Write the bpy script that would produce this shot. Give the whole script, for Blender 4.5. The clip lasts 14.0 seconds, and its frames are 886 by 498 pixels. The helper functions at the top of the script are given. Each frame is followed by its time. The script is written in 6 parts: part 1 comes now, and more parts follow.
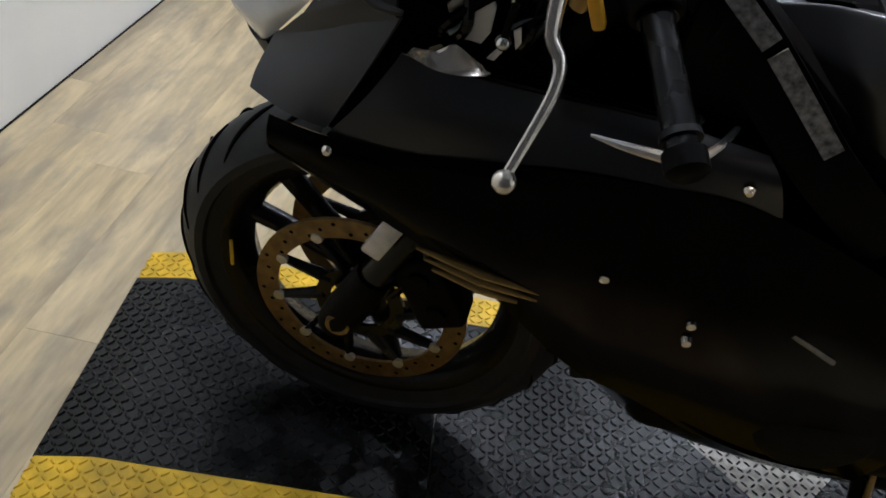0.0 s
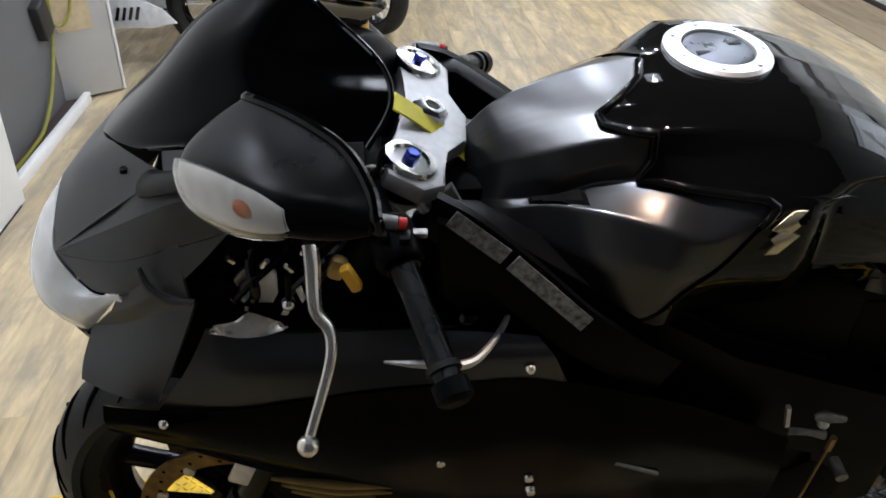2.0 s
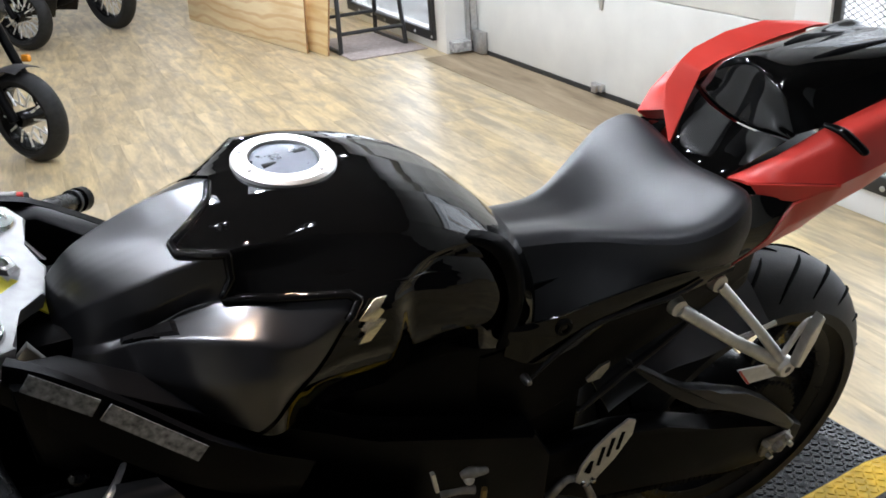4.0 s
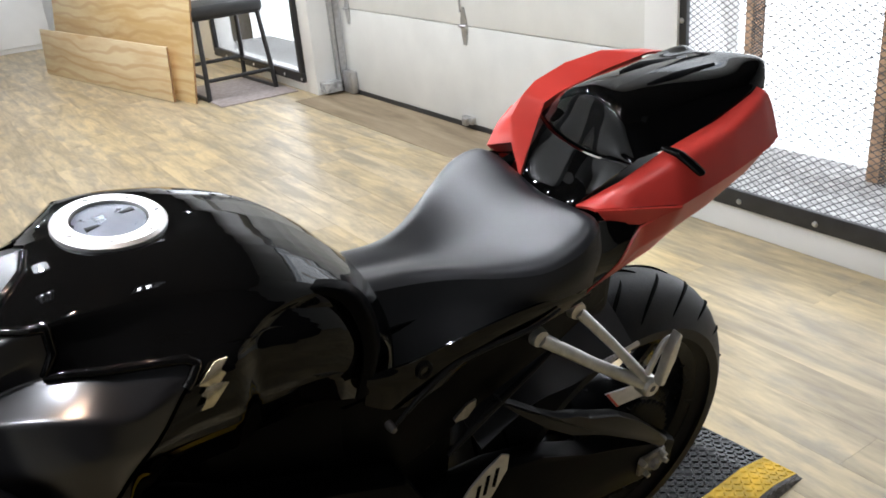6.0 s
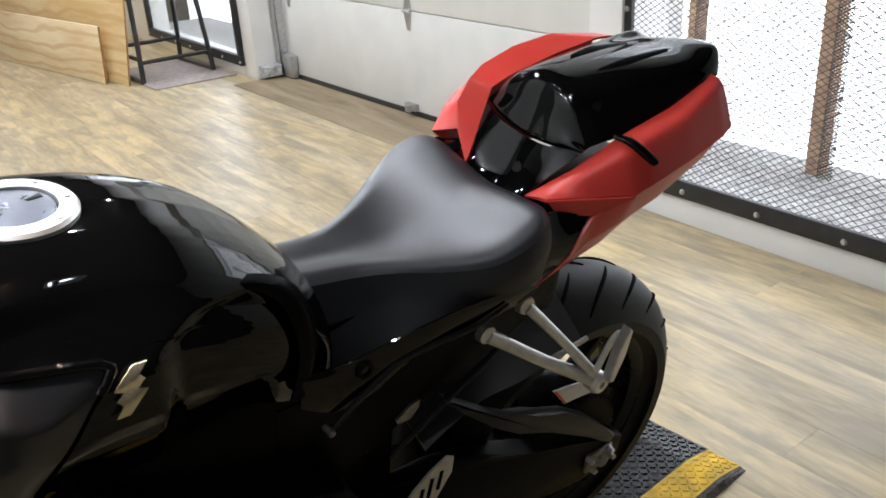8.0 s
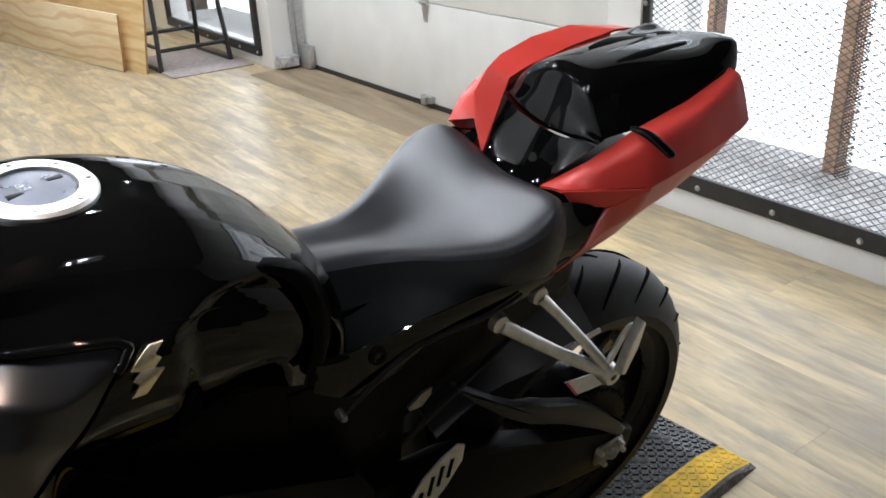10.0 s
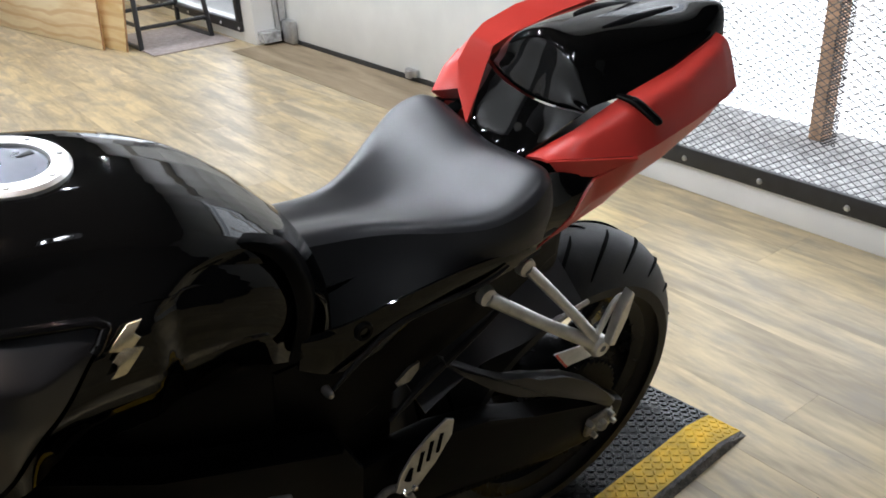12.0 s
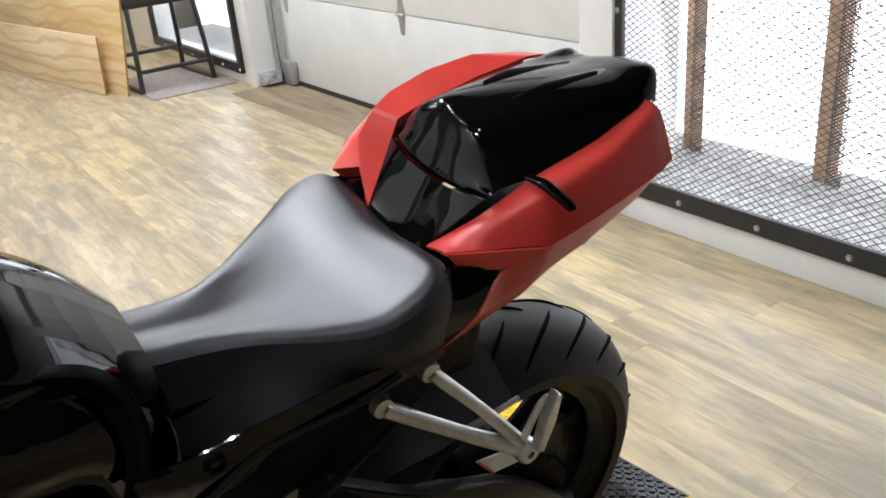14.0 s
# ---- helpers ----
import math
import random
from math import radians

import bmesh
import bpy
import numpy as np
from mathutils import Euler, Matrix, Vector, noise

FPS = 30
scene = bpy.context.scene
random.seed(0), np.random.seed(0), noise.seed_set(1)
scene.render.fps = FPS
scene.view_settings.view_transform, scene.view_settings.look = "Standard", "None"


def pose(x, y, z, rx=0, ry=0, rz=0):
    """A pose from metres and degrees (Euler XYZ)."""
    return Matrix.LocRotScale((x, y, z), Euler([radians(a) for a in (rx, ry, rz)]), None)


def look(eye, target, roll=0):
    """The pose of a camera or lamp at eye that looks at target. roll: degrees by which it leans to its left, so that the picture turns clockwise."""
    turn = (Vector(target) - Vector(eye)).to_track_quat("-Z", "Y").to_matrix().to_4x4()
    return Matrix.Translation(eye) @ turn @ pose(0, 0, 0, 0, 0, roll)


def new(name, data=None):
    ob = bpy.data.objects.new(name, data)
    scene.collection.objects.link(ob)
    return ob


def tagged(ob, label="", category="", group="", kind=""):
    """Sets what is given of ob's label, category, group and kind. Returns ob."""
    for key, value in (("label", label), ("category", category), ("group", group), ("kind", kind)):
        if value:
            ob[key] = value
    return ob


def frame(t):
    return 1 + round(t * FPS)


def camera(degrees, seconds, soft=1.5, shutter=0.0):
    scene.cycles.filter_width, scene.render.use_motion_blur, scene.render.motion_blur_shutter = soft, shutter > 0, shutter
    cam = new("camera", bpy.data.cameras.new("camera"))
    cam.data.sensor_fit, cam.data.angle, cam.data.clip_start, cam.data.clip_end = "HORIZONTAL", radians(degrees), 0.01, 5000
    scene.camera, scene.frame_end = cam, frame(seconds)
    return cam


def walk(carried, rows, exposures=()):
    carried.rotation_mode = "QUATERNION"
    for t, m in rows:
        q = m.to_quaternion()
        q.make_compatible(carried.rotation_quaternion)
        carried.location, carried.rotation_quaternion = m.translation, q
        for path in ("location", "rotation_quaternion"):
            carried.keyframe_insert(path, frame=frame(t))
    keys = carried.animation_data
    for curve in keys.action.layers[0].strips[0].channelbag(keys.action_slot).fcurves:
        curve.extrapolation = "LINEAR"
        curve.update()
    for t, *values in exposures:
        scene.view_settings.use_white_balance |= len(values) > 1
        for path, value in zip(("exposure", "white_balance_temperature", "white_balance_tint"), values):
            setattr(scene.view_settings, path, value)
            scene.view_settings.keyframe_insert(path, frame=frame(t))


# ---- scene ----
cam = camera(54.5, 14.0, soft=1.7)
PATH = [
    (0, (-0.183, -0.858, 1.094), (-0.248, 0.765, -0.073), 10.8),
    (0.5, (-0.19, -0.862, 1.118), (-0.318, 0.78, -0.016), 9.3),
    (1, (-0.18, -0.862, 1.186), (-0.304, 0.819, 0.11), 5.5),
    (1.5, (-0.141, -0.858, 1.243), (-0.174, 0.846, 0.198), 1.0),
    (2, (-0.093, -0.866, 1.277), (0.035, 0.865, 0.284), -1.0),
    (2.5, (-0.05, -0.876, 1.287), (0.238, 0.851, 0.322), -2.3),
    (3, (-0.014, -0.885, 1.296), (0.408, 0.837, 0.371), -3.6),
    (3.5, (0.022, -0.894, 1.301), (0.602, 0.798, 0.407), -3.8),
    (4, (0.052, -0.9, 1.308), (0.782, 0.756, 0.458), -4.0),
    (6.5, (0.12, -0.903, 1.302), (1.124, 0.637, 0.515), -4.9),
    (7, (0.133, -0.87, 1.297), (1.184, 0.634, 0.502), -4.1),
    (7.5, (0.142, -0.851, 1.288), (1.215, 0.626, 0.471), -3.5),
    (10, (0.136, -0.855, 1.279), (1.176, 0.633, 0.44), -2.7),
    (10.5, (0.135, -0.854, 1.279), (1.172, 0.636, 0.439), -2.7),
    (11, (0.135, -0.853, 1.279), (1.164, 0.639, 0.434), -2.8),
    (11.5, (0.135, -0.851, 1.277), (1.155, 0.642, 0.422), -2.9),
    (12, (0.147, -0.845, 1.268), (1.192, 0.608, 0.377), -3.4),
    (12.5, (0.115, -0.836, 1.269), (1.117, 0.65, 0.381), -2.0),
    (13, (0.081, -0.845, 1.274), (1.143, 0.609, 0.404), -1.9),
    (13.5, (0.12, -0.834, 1.237), (1.257, 0.448, 0.206), -1.2),
    (14, (0.377, -0.817, 1.276), (1.385, 0.699, 0.447), -5.1),
]
EXPOSURE = [(0, -0.40, 6000, 10), (1, -0.25, 6000, 10), (2, -0.15, 6000, 10), (3, 0.0, 6050, 10), (4, 0.14, 6100, 10), (6.5, -0.06, 6280, 10), (10, -0.10, 6180, 10), (13, -0.08, 6200, 10), (13.5, -0.28, 6350, 10), (14, 0.0, 6300, 10)]
walk(cam, [(t, look(eye, target, roll)) for t, eye, target, roll in PATH], EXPOSURE)

# ---------------------------------------------------------------- light
world = bpy.data.worlds.new("world")
scene.world = world
world.use_nodes = True
wn = world.node_tree.nodes
sky = wn.new("ShaderNodeTexSky")
sky.sky_type, sky.sun_disc = "NISHITA", False
sky.sun_elevation, sky.sun_rotation = radians(30), radians(100)
world.node_tree.links.new(sky.outputs[0], wn["Background"].inputs[0])
wn["Background"].inputs[1].default_value = 0.1

CEIL = 2.9


def lamp(name, kind, energy, m, color=(1, 1, 1), size=0.1, size_y=None):
    data = bpy.data.lights.new(name, kind)
    data.energy, data.color = energy, color
    if kind == "AREA":
        data.size = size
        if size_y:
            data.shape, data.size_y = "RECTANGLE", size_y
    else:
        data.shadow_soft_size = size
    ob = new(name, data)
    ob.matrix_world = m
    return ob


# ---------------------------------------------------------------- materials
def nodes_of(mat):
    mat.use_nodes = True
    nt = mat.node_tree
    return nt, nt.nodes["Principled BSDF"]


def material(name, color, rough=0.5, metal=0.0, vary=0.12, scale=30.0, bump=0.0, fine=200.0, coat=0.0, rough_vary=0.1, spec=0.5, tint=None):
    """A surface with two scales of variation: broad stains and fine grain."""
    mat = bpy.data.materials.new(name)
    nt, bsdf = nodes_of(mat)
    link, mk = nt.links.new, nt.nodes.new
    tc = mk("ShaderNodeTexCoord")
    broad, grain = mk("ShaderNodeTexNoise"), mk("ShaderNodeTexNoise")
    broad.inputs["Scale"].default_value, grain.inputs["Scale"].default_value = scale, fine
    broad.inputs["Detail"].default_value, grain.inputs["Detail"].default_value = 5, 3
    for n in (broad, grain):
        link(tc.outputs["Object"], n.inputs["Vector"])
    ramp = mk("ShaderNodeValToRGB")
    lo = [c * (1 - vary) for c in color]
    hi = [min(1, c * (1 + vary)) for c in (tint or color)]
    ramp.color_ramp.elements[0].color, ramp.color_ramp.elements[1].color = (*lo, 1), (*hi, 1)
    ramp.color_ramp.elements[0].position, ramp.color_ramp.elements[1].position = 0.3, 0.7
    link(broad.outputs["Fac"], ramp.inputs[0])
    link(ramp.outputs[0], bsdf.inputs["Base Color"])
    mr = mk("ShaderNodeMapRange")
    mr.inputs[3].default_value, mr.inputs[4].default_value = max(0.02, rough - rough_vary), min(1, rough + rough_vary)
    link(broad.outputs["Fac"], mr.inputs[0])
    link(mr.outputs[0], bsdf.inputs["Roughness"])
    bsdf.inputs["Metallic"].default_value = metal
    bsdf.inputs["Specular IOR Level"].default_value = spec
    bsdf.inputs["Coat Weight"].default_value = coat
    bsdf.inputs["Coat Roughness"].default_value = 0.03
    if bump:
        b = mk("ShaderNodeBump")
        b.inputs["Strength"].default_value, b.inputs["Distance"].default_value = bump, 0.002
        link(grain.outputs["Fac"], b.inputs["Height"])
        link(b.outputs[0], bsdf.inputs["Normal"])
    return mat


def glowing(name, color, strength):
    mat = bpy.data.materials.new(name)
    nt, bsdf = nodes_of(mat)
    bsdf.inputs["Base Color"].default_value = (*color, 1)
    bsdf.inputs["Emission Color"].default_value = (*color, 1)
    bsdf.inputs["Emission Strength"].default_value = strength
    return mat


def glass(name, color, rough=0.02, transmission=1.0):
    mat = bpy.data.materials.new(name)
    nt, bsdf = nodes_of(mat)
    bsdf.inputs["Base Color"].default_value = (*color, 1)
    bsdf.inputs["Roughness"].default_value = rough
    bsdf.inputs["Transmission Weight"].default_value = transmission
    return mat


def wood(name, light, dark, along=1, stretch=14.0, rough=0.45, per_piece=0.25, bump=0.15, scale=1.0, run=1.2, narrow=0.14, sat_low=0.6, worn=None):
    """Plank wood: grain drawn out along one axis, with its own tone for each piece."""
    mat = bpy.data.materials.new(name)
    nt, bsdf = nodes_of(mat)
    link, mk = nt.links.new, nt.nodes.new
    tc, mp, info = mk("ShaderNodeTexCoord"), mk("ShaderNodeMapping"), mk("ShaderNodeObjectInfo")
    geo = mk("ShaderNodeNewGeometry")
    isl = mk("ShaderNodeMath")
    isl.operation = "ADD"
    link(info.outputs["Random"], isl.inputs[0])
    link(geo.outputs["Random Per Island"], isl.inputs[1])
    off = mk("ShaderNodeMath")
    off.operation, off.inputs[1].default_value = "MULTIPLY", 37.0
    link(isl.outputs[0], off.inputs[0])
    comb = mk("ShaderNodeCombineXYZ")
    for k in range(3):
        link(off.outputs[0], comb.inputs[k])
    sc = [stretch * scale, stretch * scale, stretch * scale]
    sc[along] = run * scale
    mp.inputs["Scale"].default_value = sc
    link(tc.outputs["Object"], mp.inputs["Vector"])
    link(comb.outputs[0], mp.inputs["Location"])
    n1, n2 = mk("ShaderNodeTexNoise"), mk("ShaderNodeTexNoise")
    n1.inputs["Scale"].default_value, n1.inputs["Detail"].default_value, n1.inputs["Distortion"].default_value = 1.0, 6, 0.8
    n2.inputs["Scale"].default_value, n2.inputs["Detail"].default_value = 6.0, 8
    link(mp.outputs[0], n1.inputs["Vector"])
    link(mp.outputs[0], n2.inputs["Vector"])
    mix = mk("ShaderNodeMath")
    mix.operation, mix.inputs[1].default_value = "MULTIPLY_ADD", 0.75
    small = mk("ShaderNodeMath")
    small.operation, small.inputs[1].default_value = "MULTIPLY", 0.25
    link(n2.outputs["Fac"], small.inputs[0])
    link(n1.outputs["Fac"], mix.inputs[0])
    link(small.outputs[0], mix.inputs[2])
    ramp = mk("ShaderNodeValToRGB")
    e = ramp.color_ramp.elements
    e[0].position, e[1].position = 0.5 - narrow, 0.5 + narrow
    e[0].color, e[1].color = (*dark, 1), (*light, 1)
    link(mix.outputs[0], ramp.inputs[0])
    hsv = mk("ShaderNodeHueSaturation")
    tone = mk("ShaderNodeMapRange")
    tone.inputs[3].default_value, tone.inputs[4].default_value = 1 - per_piece, 1 + per_piece
    frac = mk("ShaderNodeMath")
    frac.operation = "FRACT"
    link(isl.outputs[0], frac.inputs[0])
    link(frac.outputs[0], tone.inputs[0])
    link(tone.outputs[0], hsv.inputs["Value"])
    sat = mk("ShaderNodeMapRange")
    sat.inputs[3].default_value, sat.inputs[4].default_value = sat_low, 1.1
    f2 = mk("ShaderNodeMath")
    f2.operation, f2.inputs[1].default_value = "MULTIPLY", 7.31
    f3 = mk("ShaderNodeMath")
    f3.operation = "FRACT"
    link(isl.outputs[0], f2.inputs[0])
    link(f2.outputs[0], f3.inputs[0])
    link(f3.outputs[0], sat.inputs[0])
    link(sat.outputs[0], hsv.inputs["Saturation"])
    link(ramp.outputs[0], hsv.inputs["Color"])
    link(hsv.outputs[0], bsdf.inputs["Base Color"])
    if worn:
        # greyed, worn patches that run over the joints
        wm, wn_, wr, wx = mk("ShaderNodeMapping"), mk("ShaderNodeTexNoise"), mk("ShaderNodeMapRange"), mk("ShaderNodeMixRGB")
        ws = [11.0, 11.0, 11.0]
        ws[along] = 4.0
        wm.inputs["Scale"].default_value = ws
        wn_.inputs["Scale"].default_value, wn_.inputs["Detail"].default_value, wn_.inputs["Roughness"].default_value = 1.0, 7, 0.62
        wr.inputs[1].default_value, wr.inputs[2].default_value, wr.inputs[4].default_value = 0.48, 0.66, 0.75
        wx.inputs[2].default_value = (*worn, 1)
        link(geo.outputs["Position"], wm.inputs["Vector"])
        link(wm.outputs[0], wn_.inputs["Vector"])
        link(wn_.outputs["Fac"], wr.inputs[0])
        link(wr.outputs[0], wx.inputs[0])
        link(hsv.outputs[0], wx.inputs[1])
        link(wx.outputs[0], bsdf.inputs["Base Color"])
    rr = mk("ShaderNodeMapRange")
    rr.inputs[3].default_value, rr.inputs[4].default_value = rough + 0.12, rough - 0.08
    link(n1.outputs["Fac"], rr.inputs[0])
    link(rr.outputs[0], bsdf.inputs["Roughness"])
    b = mk("ShaderNodeBump")
    b.inputs["Strength"].default_value, b.inputs["Distance"].default_value = bump, 0.002
    link(n2.outputs["Fac"], b.inputs["Height"])
    link(b.outputs[0], bsdf.inputs["Normal"])
    return mat


M_plank = wood("vinyl_plank", (0.66, 0.53, 0.31), (0.35, 0.278, 0.172), along=1, rough=0.34, stretch=13, run=2.0, per_piece=0.08, narrow=0.13, sat_low=0.93, worn=(0.32, 0.27, 0.195))
M_thresh = wood("worn_threshold", (0.34, 0.26, 0.16), (0.19, 0.14, 0.08), along=1, rough=0.6, stretch=9)
M_ply = wood("plywood", (0.90, 0.73, 0.44), (0.76, 0.54, 0.26), along=1, stretch=6, run=1.0, rough=0.5, per_piece=0.04, narrow=0.10)
nt_, bsdf_ = nodes_of(M_ply)
fig_tc, fig_map, fig, fig_ramp, fig_mix = (nt_.nodes.new(k) for k in ("ShaderNodeTexCoord", "ShaderNodeMapping", "ShaderNodeTexWave", "ShaderNodeValToRGB", "ShaderNodeMixRGB"))
fig_map.inputs["Scale"].default_value = (1.0, 1.1, 2.6)
fig.inputs["Scale"].default_value, fig.inputs["Distortion"].default_value, fig.inputs["Detail"].default_value, fig.inputs["Detail Scale"].default_value = 1.3, 9.0, 2.0, 0.8
fig.bands_direction = "Z"
fig_ramp.color_ramp.elements[0].position, fig_ramp.color_ramp.elements[1].position = 0.72, 0.95
fig_ramp.color_ramp.elements[0].color, fig_ramp.color_ramp.elements[1].color = (0, 0, 0, 1), (0.55, 0.55, 0.55, 1)
fig_mix.inputs[2].default_value = (0.66, 0.40, 0.16, 1)
base_from = bsdf_.inputs["Base Color"].links[0].from_socket
nt_.links.new(fig_tc.outputs["Object"], fig_map.inputs["Vector"])
nt_.links.new(fig_map.outputs[0], fig.inputs["Vector"])
nt_.links.new(fig.outputs["Fac"], fig_ramp.inputs[0])
nt_.links.new(fig_ramp.outputs[0], fig_mix.inputs[0])
nt_.links.new(base_from, fig_mix.inputs[1])
nt_.links.new(fig_mix.outputs[0], bsdf_.inputs["Base Color"])
M_plyedge = material("plywood_edge", (0.36, 0.20, 0.09), 0.7, vary=0.3, scale=60)
M_white = material("white_wall_paint", (0.80, 0.80, 0.78), 0.55, vary=0.04, scale=3, bump=0.08, fine=120)
M_ceil = material("dark_ceiling_paint", (0.05, 0.05, 0.052), 0.8, vary=0.05, scale=3)
M_door = material("garage_door_enamel", (0.74, 0.74, 0.70), 0.42, vary=0.05, scale=4, bump=0.1, fine=160)
M_dark = material("dark_wall_paint", (0.025, 0.025, 0.027), 0.7, vary=0.1, scale=3)
M_panelgrey = material("pale_grey_panel_paint", (0.46, 0.45, 0.43), 0.6, vary=0.08, scale=5)
M_grey = material("grey_wall_paint", (0.12, 0.12, 0.12), 0.6, vary=0.07, scale=4)
M_ironblack = material("black_iron_paint", (0.018, 0.018, 0.019), 0.45, vary=0.3, scale=20, bump=0.1)
M_steel = material("galvanised_steel", (0.55, 0.55, 0.55), 0.38, 0.9, scale=40, bump=0.05)
M_alu = material("cast_aluminium", (0.58, 0.57, 0.545), 0.40, 0.85, vary=0.15, scale=60, bump=0.12, fine=400)
M_chrome = material("polished_metal", (0.75, 0.74, 0.72), 0.14, 1.0, vary=0.05, scale=30)
M_gold = material("bronze_anodised_disc", (0.30, 0.21, 0.08), 0.38, 0.9, vary=0.2, scale=50)
M_tyre = material("tyre_rubber", (0.014, 0.014, 0.014), 0.55, spec=0.28, vary=0.35, scale=40, bump=0.25, fine=300)
M_rim = material("black_rim_enamel", (0.004, 0.004, 0.004), 0.25, spec=0.2, vary=0.2, scale=30)
M_matte = material("matte_black_paint", (0.005, 0.005, 0.0055), 0.29, vary=0.12, scale=12, bump=0.03, fine=500, rough_vary=0.02, spec=0.8)
M_satin = material("satin_grey_black_plastic", (0.042, 0.042, 0.044), 0.42, vary=0.15, scale=18, bump=0.08, fine=500, spec=0.4)
M_gloss = material("gloss_black_paint", (0.0015, 0.0015, 0.0015), 0.035, vary=0.1, scale=8, rough_vary=0.015, spec=0.25)
M_frame = material("black_frame_coating", (0.0018, 0.0018, 0.002), 0.4, spec=0.06, vary=0.3, scale=25, bump=0.1)
M_engine = material("dark_engine_casting", (0.002, 0.002, 0.002), 0.5, 0.0, spec=0.06, vary=0.4, scale=30, bump=0.3)
M_seat = material("grey_black_seat_vinyl", (0.017, 0.017, 0.020), 0.32, spec=0.9, vary=0.1, scale=15, bump=0.10, fine=900, rough_vary=0.01)
M_seatside = material("black_seat_side_vinyl", (0.019, 0.019, 0.020), 0.5, vary=0.15, scale=15, bump=0.35, fine=900, spec=0.34)
M_red = material("satin_red_paint", (0.60, 0.045, 0.034), 0.33, vary=0.06, scale=8, bump=0.03, fine=500, rough_vary=0.04, tint=(0.66, 0.055, 0.04))
M_yellow = material("worn_yellow_rubber", (0.74, 0.47, 0.020), 0.55, vary=0.25, scale=25, bump=0.3, fine=150)
M_mat = material("black_mat_rubber", (0.0045, 0.0046, 0.005), 0.27, spec=0.30, vary=0.3, scale=14, bump=0.15, fine=250, rough_vary=0.06)
M_headlight = material("headlight_lens", (0.74, 0.75, 0.75), 0.15, vary=0.12, scale=25, coat=0.8)
M_lens = material("clear_signal_lens", (0.66, 0.64, 0.60), 0.16, vary=0.15, scale=60, coat=0.6)
M_amber = material("amber_bulb", (0.62, 0.17, 0.04), 0.2)
M_screen = material("smoked_windscreen", (0.0015, 0.0015, 0.0018), 0.10, vary=0.1, scale=8, spec=0.10)
M_blue = material("blue_anodised", (0.05, 0.08, 0.38), 0.25, 0.9)
M_redplastic = material("red_switch_plastic", (0.60, 0.03, 0.02), 0.35)
M_strap = material("yellow_strap_webbing", (0.75, 0.66, 0.04), 0.6, bump=0.4, fine=900)
M_amberyellow = material("yellow_reservoir", (0.80, 0.42, 0.02), 0.3)
M_grip = material("grip_rubber", (0.002, 0.002, 0.0022), 0.26, spec=0.22, bump=0.15, fine=700)
M_sticker = material("worn_metallic_sticker", (0.20, 0.20, 0.195), 0.45, 0.4, vary=0.7, scale=160, bump=0.1)
M_mirror = material("mirror_glass", (0.9, 0.9, 0.9), 0.02, 1.0, vary=0.01)
M_emblem = material("pale_gold_emblem", (0.74, 0.66, 0.46), 0.25, 0.8)
M_daylight = glowing("daylight_glow", (0.93, 0.96, 1.0), 2.2)
M_brown = material("brown_timber_post", (0.50, 0.31, 0.19), 0.6, vary=0.3, scale=20)
M_wire = material("dark_grey_wire", (0.10, 0.10, 0.10), 0.5, vary=0.1, scale=30)
M_ledge = material("gritty_concrete_ledge", (0.40, 0.40, 0.39), 0.85, vary=0.45, scale=35, bump=0.6, fine=90)
M_cable = material("yellow_cable", (0.26, 0.25, 0.03), 0.4)
M_darkred = material("dark_red_paint", (0.16, 0.006, 0.006), 0.2, coat=0.5)
M_carbon = material("black_vinyl", (0.02, 0.02, 0.02), 0.5, bump=0.3)


# ---------------------------------------------------------------- building blocks
def part(name, bm, mat, parent=None, label="", smooth=True, angle=40):
    me = bpy.data.meshes.new(name)
    bmesh.ops.recalc_face_normals(bm, faces=bm.faces)
    if smooth:
        for f in bm.faces:
            f.smooth = True
        for e in bm.edges:
            if len(e.link_faces) == 2 and e.calc_face_angle(0) > radians(angle):
                e.smooth = False
    bm.to_mesh(me)
    bm.free()
    me.materials.append(mat)
    ob = new(name, me)
    if parent:
        ob.parent = parent
    if label:
        ob["label"] = label
    return ob


def moved(bm, m):
    bmesh.ops.transform(bm, matrix=m, verts=bm.verts)
    return bm


def box(x0, x1, y0, y1, z0, z1, bevel=0.0, seg=2, bm=None):
    bm = bm or bmesh.new()
    vs = bmesh.ops.create_cube(bm, size=1.0)["verts"]
    for v in vs:
        v.co = Vector(((x0 + x1) / 2 + v.co.x * (x1 - x0), (y0 + y1) / 2 + v.co.y * (y1 - y0), (z0 + z1) / 2 + v.co.z * (z1 - z0)))
    if bevel:
        es = list({e for v in vs for e in v.link_edges})
        bmesh.ops.bevel(bm, geom=es, offset=bevel, segments=seg, affect="EDGES", profile=0.5)
    return bm


def skin(bm, rings, closed=True, caps=True):
    rows = [[bm.verts.new(p) for p in ring] for ring in rings]
    n = len(rows[0])
    for a, b in zip(rows, rows[1:]):
        for k in range(n if closed else n - 1):
            j = (k + 1) % n
            bm.faces.new((a[k], a[j], b[j], b[k]))
    if caps and closed:
        bm.faces.new(rows[0])
        bm.faces.new(list(reversed(rows[-1])))
    return bm


